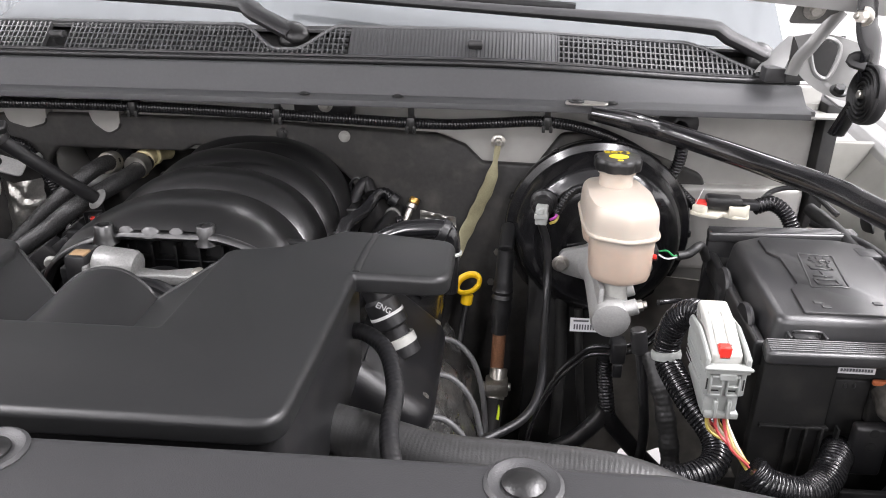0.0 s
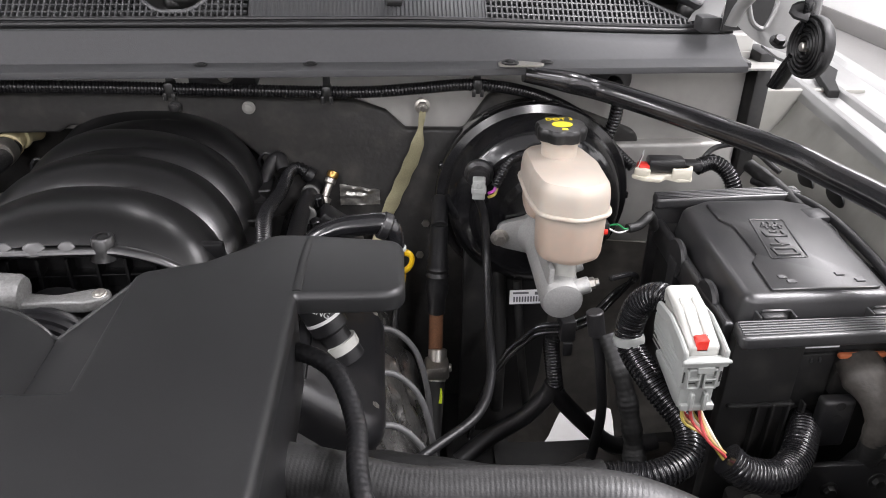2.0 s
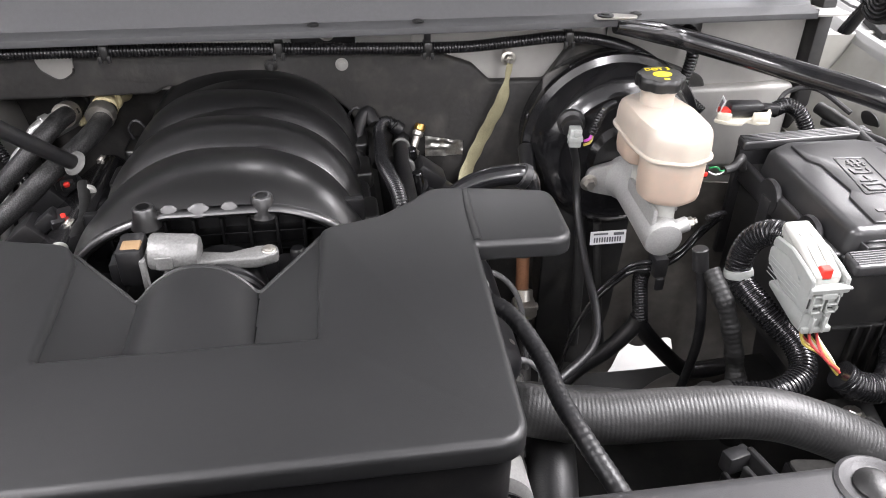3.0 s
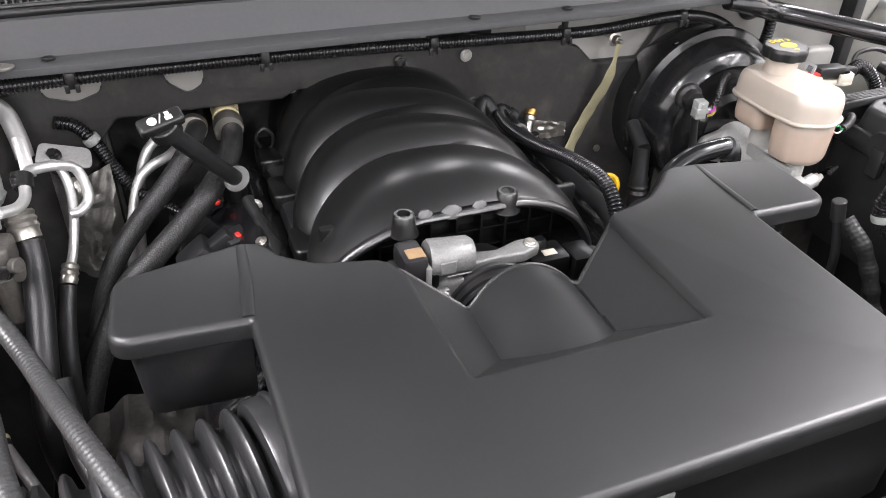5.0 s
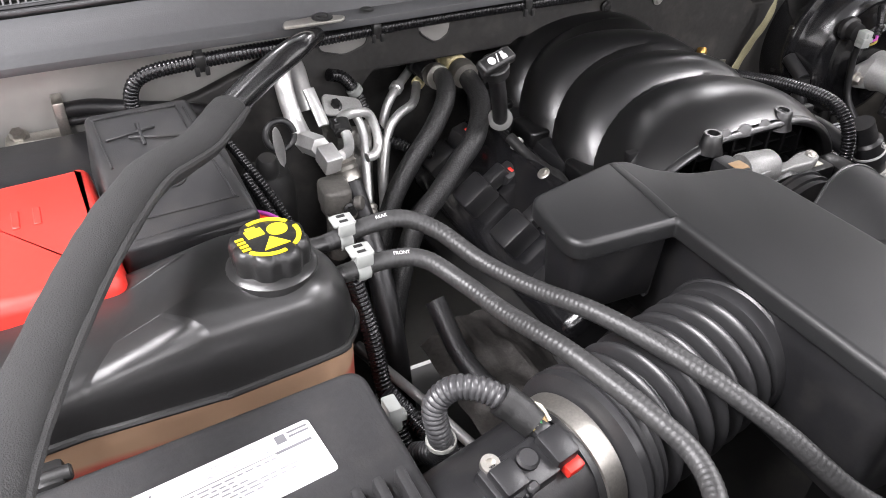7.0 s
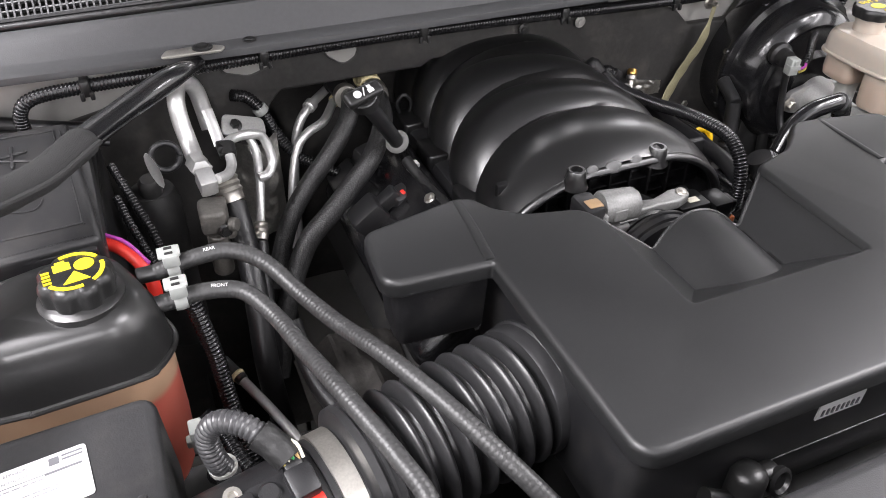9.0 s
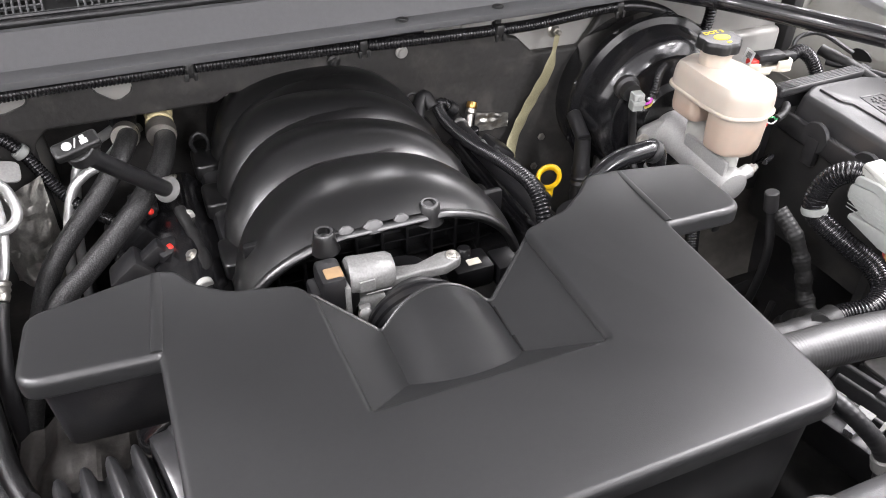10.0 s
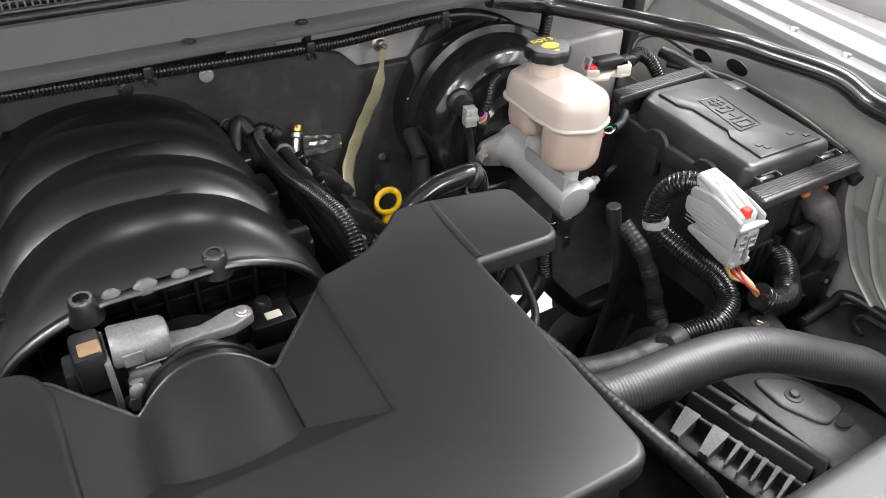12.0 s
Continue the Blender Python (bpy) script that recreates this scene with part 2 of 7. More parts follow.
# ---- mesh helpers ----


def thing(name, at=(0, 0, 0), label="", category="", group="", kind=""):
    ob = new(name)
    ob.empty_display_size = 0.05
    ob.matrix_world = Matrix.Translation(at)
    return tagged(ob, label, category, group, kind)


def part(name, geo, material, parent=None, label="", smooth=40, at=None):
    """One mesh object out of a bmesh or (verts, faces), in world coordinates, under a thing or a part."""
    me = bpy.data.meshes.new(name)
    if isinstance(geo, tuple):
        me.from_pydata([tuple(v) for v in geo[0]], [], geo[1])
    else:
        bmesh.ops.recalc_face_normals(geo, faces=geo.faces)
        geo.to_mesh(me)
        geo.free()
    me.validate()
    me.materials.append(material)
    me.polygons.foreach_set("use_smooth", [True] * len(me.polygons))
    me.set_sharp_from_angle(angle=radians(smooth))
    ob = new(name, me)
    if parent is not None:
        ob.parent = parent
        ob.matrix_parent_inverse = parent.matrix_basis.inverted() if parent.parent is None else Matrix()
    return tagged(ob, label)


def solo(name, geo, material, label, category, group="", kind="", smooth=40):
    return tagged(part(name, geo, material, None, "", smooth), label, category, group, kind)


def spline(pts, step=0.006):
    """A smooth line through the points, at even steps."""
    p = np.array(pts, float)
    q = np.vstack([2 * p[0] - p[1], p, 2 * p[-1] - p[-2]])
    out = []
    for i in range(1, len(q) - 2):
        a, b, c, d = q[i - 1:i + 3]
        for k in range(16):
            t = k / 16
            out.append(0.5 * (2 * b + (c - a) * t + (2 * a - 5 * b + 4 * c - d) * t * t + (-a + 3 * b - 3 * c + d) * t ** 3))
    out.append(p[-1])
    out = np.array(out)
    s = np.r_[0, np.cumsum(np.linalg.norm(np.diff(out, axis=0), axis=1))]
    n = max(2, int(s[-1] / step) + 1)
    u = np.linspace(0, s[-1], n)
    return np.stack([np.interp(u, s, out[:, k]) for k in range(3)], 1)


def sweep(pts, radius, seg=12, step=0.006, flat=1.0, up=None, caps=True, wobble=0.0):
    """A tube along the points. radius: a number or a function of the metres run."""
    c = spline(pts, step)
    tan = np.gradient(c, axis=0)
    tan /= np.linalg.norm(tan, axis=1)[:, None] + 1e-12
    ref = np.array(up if up is not None else ((0, 0, 1) if abs(tan[0][2]) < 0.8 else (0, 1, 0)), float)
    s = np.r_[0, np.cumsum(np.linalg.norm(np.diff(c, axis=0), axis=1))]
    verts, faces = [], []
    nrm = ref - tan[0] * (ref @ tan[0])
    for i in range(len(c)):
        if up is not None:
            nrm = ref - tan[i] * (ref @ tan[i])
        else:
            nrm = nrm - tan[i] * (nrm @ tan[i])
        nrm /= np.linalg.norm(nrm) + 1e-12
        bi = np.cross(tan[i], nrm)
        r = radius(s[i], s[-1]) if callable(radius) else radius
        if wobble:
            r *= 1 + wobble * noise.noise(Vector(c[i]) * 60)
        for k in range(seg):
            a = 2 * math.pi * k / seg
            verts.append(c[i] + r * (math.sin(a) * bi + flat * math.cos(a) * nrm))
        if i:
            o = i * seg
            faces += [(o - seg + k, o - seg + (k + 1) % seg, o + (k + 1) % seg, o + k) for k in range(seg)]
    if caps:
        faces.append(tuple(range(seg - 1, -1, -1)))
        faces.append(tuple(range(len(verts) - seg, len(verts))))
    return verts, faces


def corrugated(r, pitch=0.0045, depth=0.0012):
    return lambda s, total: r - depth * (0.5 - 0.5 * math.cos(2 * math.pi * s / pitch)) ** 2


def loom(pts, r, pitch=0.0045, depth=0.0012, seg=12):
    return sweep(pts, corrugated(r, pitch, depth), seg, pitch / 5)


def rounded(corners, seg=6):
    """An outline in the plane with rounded corners: (x, y, radius) each."""
    out, n = [], len(corners)
    for i, (x, y, r) in enumerate(corners):
        p = np.array((x, y), float)
        a = np.array(corners[i - 1][:2], float) - p
        b = np.array(corners[(i + 1) % n][:2], float) - p
        la, lb = np.linalg.norm(a), np.linalg.norm(b)
        a, b = a / la, b / lb
        if r <= 0:
            out.append(tuple(p))
            continue
        half = math.acos(max(-1, min(1, float(a @ b)))) / 2
        d = min(r / max(math.tan(half), 1e-3), la * 0.49, lb * 0.49)
        for k in range(seg + 1):
            t = k / seg
            out.append(tuple((1 - t) ** 2 * (p + a * d) + 2 * t * (1 - t) * p + t * t * (p + b * d)))
    return out


def prism(outline, z0, z1, r=0.004, seg=3, m=None, r0=None, draft=0.0):
    """A slab over an outline, with rounded upper (r) and lower (r0) rims; draft: how far the foot stands out."""
    o = np.array(outline, float)
    area = 0.5 * np.sum(o[:, 0] * np.roll(o[:, 1], -1) - np.roll(o[:, 0], -1) * o[:, 1])
    if area < 0:
        o = o[::-1]
    d0, d1 = o - np.roll(o, 1, 0), np.roll(o, -1, 0) - o
    nn = []
    for a, b in zip(d0, d1):
        a = a / (np.linalg.norm(a) + 1e-12)
        b = b / (np.linalg.norm(b) + 1e-12)
        v = np.array((a[1] + b[1], -a[0] - b[0]))
        nn.append(v / max(np.linalg.norm(v), 1e-9) / max(0.5, math.sqrt(max(0.0, (1 + a @ b) / 2))))
    nn = np.array(nn)
    r0 = r if r0 is None else r0
    rings = [(-r0 * (1 - math.sin(math.pi / 2 * k / seg)), z0 + r0 * (1 - math.cos(math.pi / 2 * k / seg))) for k in range(seg + 1)] if r0 else [(0, z0)]
    top = [(-r * (1 - math.cos(math.pi / 2 * k / seg)), z1 - r + r * math.sin(math.pi / 2 * k / seg)) for k in range(seg + 1)] if r else [(0, z1)]
    verts, faces = [], []
    allr = rings + top
    for off, z in allr:
        f = draft * (z1 - z) / max(1e-6, z1 - z0)
        for p, v in zip(o, nn):
            q = p + v * (off + f)
            verts.append(Vector((q[0], q[1], z)))
    n = len(o)
    for i in range(1, len(allr)):
        faces += [((i - 1) * n + k, (i - 1) * n + (k + 1) % n, i * n + (k + 1) % n, i * n + k) for k in range(n)]
    faces.append(tuple(range(n - 1, -1, -1)))
    faces.append(tuple(range((len(allr) - 1) * n, len(allr) * n)))
    if m is not None:
        verts = [m @ v for v in verts]
    return verts, faces


def box(x0, x1, y0, y1, z0, z1, r=0.004, seg=2, m=None):
    bm = bmesh.new()
    bmesh.ops.create_cube(bm, size=1)
    bmesh.ops.scale(bm, vec=(x1 - x0, y1 - y0, z1 - z0), verts=bm.verts)
    bmesh.ops.translate(bm, vec=((x0 + x1) / 2, (y0 + y1) / 2, (z0 + z1) / 2), verts=bm.verts)
    if r:
        bmesh.ops.bevel(bm, geom=list(bm.edges), offset=min(r, 0.45 * min(x1 - x0, y1 - y0, z1 - z0)), segments=seg, profile=0.5, affect="EDGES")
    if m is not None:
        bmesh.ops.transform(bm, matrix=m, verts=bm.verts)
    return bm


def lathe(profile, m=None, seg=28, lobes=0, lobe=0.0):
    """A turned body: (radius, height) from foot to top, round z, placed by m. lobes: flutes round the rim."""
    verts, faces = [], []
    for r, h in profile:
        for k in range(seg):
            a = 2 * math.pi * k / seg
            f = 1 - lobe * (0.5 + 0.5 * math.cos(a * lobes)) ** 2 if lobes else 1
            verts.append(Vector((r * f * math.cos(a), r * f * math.sin(a), h)))
    for i in range(1, len(profile)):
        o = i * seg
        faces += [(o - seg + k, o - seg + (k + 1) % seg, o + (k + 1) % seg, o + k) for k in range(seg)]
    faces.append(tuple(range(seg - 1, -1, -1)))
    faces.append(tuple(range(len(verts) - seg, len(verts))))
    if m is not None:
        verts = [m @ v for v in verts]
    return verts, faces


def along(a, b, roll=0):
    """The pose at a whose z axis points to b."""
    return Matrix.Translation(a) @ (Vector(b) - Vector(a)).to_track_quat("Z", "Y").to_matrix().to_4x4() @ pose(0, 0, 0, 0, 0, roll)


def rod(a, b, r, seg=16, bev=0.0015, r2=None):
    h = (Vector(b) - Vector(a)).length
    q = r if r2 is None else r2
    bev = min(bev, h * 0.4)
    return lathe([(max(r - bev, 1e-4), 0), (r, bev), (q, h - bev), (max(q - bev, 1e-4), h)], along(a, b), seg)


def merge(*geos):
    verts, faces = [], []
    for g in geos:
        if not isinstance(g, tuple):
            bmesh.ops.recalc_face_normals(g, faces=g.faces)
            g.verts.ensure_lookup_table()
            g.verts.index_update()
            vs = [v.co.copy() for v in g.verts]
            fs = [tuple(v.index for v in f.verts) for f in g.faces]
            g.free()
            g = (vs, fs)
        o = len(verts)
        verts += list(g[0])
        faces += [tuple(i + o for i in f) for f in g[1]]
    return verts, faces


def hexbolt(at, to, r=0.007, h=0.006, washer=1.5):
    """A hex head on a washer at a place, standing out along to."""
    m = along(at, Vector(at) + Vector(to))
    return merge(lathe([(r * washer, 0), (r * washer, 0.0015), (r * washer * 0.9, 0.0022)], m, 20),
                 lathe([(r, 0.0022), (r, h * 0.85), (r * 0.85, h)], m, 6))


def grid(fn, nu, nv, thick=None):
    """A surface fn(u, v), u and v from 0 to 1."""
    verts = [Vector(fn(i / (nu - 1), j / (nv - 1))) for j in range(nv) for i in range(nu)]
    faces = [(j * nu + i, j * nu + i + 1, (j + 1) * nu + i + 1, (j + 1) * nu + i) for j in range(nv - 1) for i in range(nu - 1)]
    return verts, faces


def solid(geo, t, direction):
    """A sheet made t thick towards a direction."""
    verts, faces = geo
    n = len(verts)
    d = Vector(direction).normalized() * t
    edge = {}
    for f in faces:
        for a, b in zip(f, f[1:] + f[:1]):
            edge[(a, b)] = edge.get((a, b), 0) + 1
    rim = [(a, b) for (a, b) in edge if (b, a) not in edge]
    return (list(verts) + [v + d for v in verts],
            list(faces) + [tuple(i + n for i in reversed(f)) for f in faces] + [(b, a, a + n, b + n) for a, b in rim])


def words(text, size, m, material, parent, extrude=0.0002):
    c = bpy.data.curves.new("lettering", "FONT")
    c.body, c.size, c.extrude, c.align_x, c.align_y = text, size, extrude, "CENTER", "CENTER"
    c.materials.append(material)
    ob = new("lettering", c)
    ob.parent = parent
    ob.matrix_parent_inverse = parent.matrix_basis.inverted() if parent.parent is None else Matrix()
    ob.matrix_basis = m
    return ob


def frame_at(p, xdir, normal):
    """A pose at p with its x along xdir and its z along normal."""
    x = Vector(xdir).normalized()
    z = Vector(normal)
    z = (z - x * z.dot(x)).normalized()
    y = z.cross(x)
    return Matrix.Translation(p) @ Matrix((x, y, z)).transposed().to_4x4()


def lerp(a, b, t):
    return a + (b - a) * t


def ease(t):
    t = max(0.0, min(1.0, t))
    return t * t * (3 - 2 * t)

# ---- showroom ----
CX = 0.015
solo("floor", box(-5.2, 4.7, -6.2, 7.3, -0.12, 0.0, 0), FLOORM, "polished light grey showroom floor", "floor", kind="structure")
solo("wall_north", box(-5.2, 4.7, 7.1, 7.3, 0, 4.2, 0), WALLM, "plain white showroom wall", "wall", kind="structure")
solo("wall_south", box(-5.2, 4.7, -6.2, -6.0, 0, 4.2, 0), WALLM, "plain white showroom wall", "wall", kind="structure")
solo("wall_east", box(4.5, 4.7, -6.0, 7.1, 0, 4.2, 0), WALLM, "plain white showroom wall", "wall", kind="structure")
solo("wall_west", box(-5.2, -5.0, -6.0, 7.1, 0, 4.2, 0), WALLM, "plain white showroom wall", "wall", kind="structure")
solo("baseboard_north", box(-5.0, 4.5, 7.07, 7.1, 0, 0.14, 0.006), mat("grey_baseboard", (0.22, 0.215, 0.21), 0.5, grain=0.05), "grey baseboard along the wall", "baseboard", kind="structure")
solo("baseboard_east", box(4.47, 4.497, -6.0, 7.06, 0, 0.14, 0.006), MATS["grey_baseboard"], "grey baseboard along the wall", "baseboard", kind="structure")


def ceiling_sheet(u, v):
    x = lerp(-5.0, 4.5, u)
    return x, lerp(-6.0, 7.1, v), 4.1 + 0.03 * (1 if math.sin(x * 2 * math.pi / 0.25) > 0.2 else 0)


solo("ceiling", solid(grid(ceiling_sheet, 400, 2), 0.06, (0, 0, 1)), ROLLM, "grey corrugated metal ceiling", "ceiling", kind="structure")

# ---- truck body round the engine bay ----


def bend(x):
    return ease((abs(x - CX) - 0.35) / 0.5)


def cowl_ribbon(profile, x0=-0.93, x1=0.90, n=120):
    """A strip along the cowl: (y, z, dy, dz) of each rim, moved back and down towards the ends."""
    xs = [lerp(x0, x1, i / (n - 1)) for i in range(n)]
    verts = [Vector((x, y + dy * bend(x), z + dz * bend(x))) for x in xs for y, z, dy, dz in profile]
    k = len(profile)
    faces = [(i * k + j, (i + 1) * k + j, (i + 1) * k + j + 1, i * k + j + 1) for i in range(n - 1) for j in range(k - 1)]
    return verts, faces


cowl = thing("cowl_panel", (CX, 1.16, 1.24), "grey plastic cowl trim with vent grilles under the windshield", "cowl", kind="structure")
part("rail", solid(cowl_ribbon([(1.117, 1.234, .045, -.012), (1.118, 1.240, .045, -.012), (1.122, 1.2425, .045, -.012), (1.140, 1.245, .045, -.012),
                                (1.142, 1.248, .047, -.013), (1.152, 1.272, .060, -.022), (1.158, 1.284, .066, -.026), (1.163, 1.286, .07, -.028)]), 0.003, (0, 0.3, -1)), COWL, cowl)
part("seal", merge(sweep([(x, 1.165 + .072 * bend(x), 1.291 - .029 * bend(x)) for x in np.linspace(-.93, .90, 40)], 0.0045, 10, 0.01),
                   sweep([(x, 1.1705 + .074 * bend(x), 1.2965 - .03 * bend(x)) for x in np.linspace(-.93, .88, 40)], 0.003, 8, 0.01)), RUBBER, cowl, "black rubber hood seal lip")
part("trough", solid(cowl_ribbon([(1.170, 1.286, .074, -.03), (1.222, 1.318, .075, -.032), (1.35, 1.318, .06, -.035)]), 0.004, (0, 0, -1)), DARK, cowl)


def vent_point(x, t):
    """A place on the sloping vent face: t runs from its front rim to its rear one."""
    b = bend(x)
    return Vector((x, 1.172 + .045 * t + .075 * b, 1.2965 + .036 * t - (.03 - .003 * t) * b))


def wiper_dip(x):
    """How much of the vent's height is left beside the wiper pivots."""
    d = min(abs(x - 0.092), 1)
    right = 1 - 0.88 * ease((x - 0.715) / 0.15)
    return min(1 - 0.82 * (1 - ease((d - 0.012) / 0.07)), right)


def vent(name, x0, x1, pitch=0.0078, rows=4):
    g = []
    n = int((x1 - x0) / pitch)
    up = Vector((0, -0.62, 0.78))
    for i in range(n + 1):
        x = x0 + pitch * i
        a, b = vent_point(x, 0.03), vent_point(x, max(0.1, 0.97 * wiper_dip(x)))
        w = Vector((0.0011, 0, 0))
        v = [a - w, a + w, b + w, b - w]
        g.append(([p + up * 0.0015 for p in v] + [p - up * 0.007 for p in v], [(0, 1, 2, 3), (1, 0, 4, 5), (2, 1, 5, 6), (3, 2, 6, 7), (0, 3, 7, 4)]))
    for r in range(1, rows + 1):
        xs = [x0 + (x1 - x0) * k / 30 for k in range(31)]
        t = r / (rows + 1)
        run = [x for x in xs if wiper_dip(x) > t + 0.02]
        for xa, xb in zip(run, run[1:]):
            if xb - xa < (x1 - x0) / 25:
                v = []
                for x in (xa, xb):
                    p = vent_point(x, t)
                    v += [p + Vector((0, -0.0008, -0.0006)), p + Vector((0, 0.0008, 0.0006))]
                q = [v[0], v[2], v[3], v[1]]
                g.append(([p + up * 0.001 for p in q] + [p - up * 0.005 for p in q], [(0, 1, 2, 3), (1, 0, 4, 5), (3, 2, 6, 7)]))
    return part(name, merge(*g), VENTLIT, cowl, "slotted grey vent grille")


for x0, x1 in ((-0.80, -0.30), (-0.262, 0.19), (0.518, 0.858)):
    vent("grille", x0, x1)
# plain ribbed stretch between the grilles
part("ribbed_panel", solid(grid(lambda u, v: vent_point(lerp(0.192, 0.516, u), v) + Vector((0, -0.62, 0.78)) * (0.0012 if int(u * 56 * 2) % 2 else 0.0), 226, 2), 0.004, (0, 0, -1)), COWL, cowl)
part("front_rim", sweep([vent_point(x, 0.0) for x in np.linspace(-.86, .86, 60)], 0.0032, 8, 0.01), VENTLIT, cowl)
part("rear_rim", sweep([vent_point(x, 1.04 * wiper_dip(x)) + Vector((0, 0.002, 0)) for x in np.linspace(-.86, .86, 160)], 0.0034, 8, 0.006), VENTLIT, cowl)
part("rear_panel", solid(grid(lambda u, v: vent_point(lerp(-.86, .86, u), 1.0) * (1 - v) + Vector((lerp(-.86, .86, u), 1.37, 1.322 - .04 * bend(lerp(-.86, .86, u)))) * v + Vector((0, 0, -0.004 - .02 * v * (1 - v))), 80, 8), 0.004, (0, 0, -1)), COWLDK, cowl)
for x in (-0.275, 0.389):
    m = pose(x, 1.192, 1.312, 38, 0, 0)
    part("washer_nozzle", merge(box(-.011, .011, -.006, .005, -.014, .012, .003, 2, m), rod(m @ Vector((-.011, -.005, .012)), m @ Vector((.011, -.005, .012)), .006, 12)), COWLDK, cowl, "black washer nozzle")
for x in (0.131, 0.275, -0.40, 0.600):
    part("push_pin", lathe([(.0085, 0), (.0085, .001), (.006, .0015), (.0055, .0022), (.002, .0024)], pose(x, 1.131 + .045 * bend(x), 1.2455 - .012 * bend(x)), 18), CAPBLACK, cowl)
part("end_cap", box(0.892, 0.914, 1.18, 1.25, 1.214, 1.230, 0.004), COWLDK, cowl)

# windshield and its wipers
solo("window_1", solid(grid(lambda u, v: (lerp(-.90, .94, u), 1.335 + .10 * (2 * u - 1) ** 2 + .62 * v, 1.315 - .035 * (2 * u - 1) ** 2 + .46 * v), 24, 8), 0.006, (0, 0.6, -0.8)), GLASS, "dark tinted windshield glass reflecting the ceiling", "windshield", kind="structure")


WIPERBLK = mat("matte_black_arm_paint", (0.016, 0.016, 0.017), 0.55, grain=0.15)


def wiper(base, elbow, tip, parent_label):
    w = thing("wiper_arm", base, parent_label, "wiper", "windshield wipers")
    part("pivot_cap", lathe([(.016, -.004), (.018, 0), (.018, .008), (.014, .014), (.004, .016)], along(base, Vector(base) + Vector((0, -.25, 1)))), CAPBLACK, w)
    end = Vector(base) + Vector((.008, 0, .016))
    part("arm_head", lathe([(.020, -.016), (.0245, -.008), (.0255, 0), (.024, .006), (.019, .011), (.010, .0145), (.002, .0155)], frame_at(end, Vector(base) - Vector(elbow), (0, -.35, 1)) @ Matrix.Diagonal((.98, .88, .8, 1)), 28), CAPBLACK, w)
    part("arm", sweep([end + Vector((0, 0, -.002)), lerp(Vector(base), Vector(elbow), .5) + Vector((0, 0, .012)), elbow, lerp(Vector(elbow), Vector(tip), .5), tip],
                      lambda s, t: lerp(.0240, .0165, ease(s / t * 1.5)), 16, .012, 0.50), WIPERBLK, w)
    a, b = lerp(Vector(elbow), Vector(tip), .3) + Vector((0, .028, .008)), Vector(tip) + Vector((-.05, .035, .01))
    part("blade", sweep([a, lerp(a, b, .5), b], .006, 8, .02, 1.6), RUBBER, w, "black rubber wiper blade")
    return w


wiper((0.092, 1.213, 1.308), (-0.02, 1.262, 1.362), (-0.60, 1.36, 1.372), "black wiper arm lying along the windshield base")
wiper((0.840, 1.270, 1.284), (0.742, 1.290, 1.339), (0.10, 1.33, 1.372), "black wiper arm lying along the windshield base")

# firewall: painted sheet, insulation pad in front of it
fw = thing("firewall", (CX, 1.28, 0.6), "silver-grey painted firewall behind the engine", "firewall", kind="structure")
part("sheet", merge(box(-0.98, -.375, 1.262, 1.278, 0.30, 1.25, 0.002), box(-.375, .28, 1.262, 1.278, 1.112, 1.25, .002), box(.28, 0.60, 1.262, 1.278, 0.30, 1.25, 0.002), box(-.375, .292, 1.41, 1.42, .30, 1.16, .002), box(-.387, -.375, 1.262, 1.42, .3, 1.15, .002), box(.28, .292, 1.262, 1.41, .3, 1.15, .002), box(-.375, .28, 1.278, 1.41, 1.15, 1.16, .002), box(0.60, .95, 1.262, 1.278, 0.72, 1.25, 0.002)), PAINT, fw)
part("upper_ledge", solid(grid(lambda u, v: (lerp(-.96, .97, u), lerp(1.262, 1.128, v) + .045 * v * bend(lerp(-.96, .97, u)), lerp(1.222, 1.231, v) - .012 * bend(lerp(-.96, .97, u))), 60, 4), 0.003, (0, 0, 1)), PAINT, fw)
# pad outline on the firewall, from its lower left round over the top
PADTOP = rounded([(-0.95, 0.35, 0), (-.37, .35, 0), (-.37, 1.09, .02), (-.35, 1.112, .015), (-.12, 1.112, .01), (-.10, 1.123, .01), (.12, 1.120, .04), (.186, 1.06, .06), (.19, .35, 0), (0.60, 0.35, 0), (0.60, 0.9, .02), (0.80, 0.95, .02), (0.78, 1.10, .03), (0.60, 1.170, .03), (0.535, 1.165, .02), (0.497, 1.109, .012),
                  (0.405, 1.111, .012), (0.375, 1.140, .01), (0.325, 1.158, .01), (0.20, 1.163, .02), (0.0, 1.172, .02), (-0.30, 1.174, .02), (-0.438, 1.172, .02), (-0.50, 1.160, .02), (-0.60, 1.125, .03), (-0.72, 1.10, .03), (-0.95, 1.08, .02)], 5)
part("insulation_pad", prism(PADTOP, 0, 0.018, 0.006, 3, pose(0, 1.2615, 0, 90, 0, 0)), PAD, fw, "charcoal moulded insulation pad")
for tab in ([(-.224, 1.20, 0), (-.228, 1.152, .014), (-.250, 1.139, .018), (-.275, 1.158, .014), (-.287, 1.20, 0)], [(-.354, 1.20, 0), (-.360, 1.156, .014), (-.394, 1.1455, .03), (-.430, 1.156, .014), (-.440, 1.20, 0)]):
    part("pressed_tab", prism(rounded(tab, 6), -.001, 0.0205, 0.002, 2, pose(0, 1.2615, 0, 90, 0, 0)), PAINT, fw, "pale painted tab over the pad")
    part("tab_rim", sweep([(x, 1.2415, z) for x, z in rounded(tab, 6)[1:-1]], .0016, 8, .003), PAD, fw)
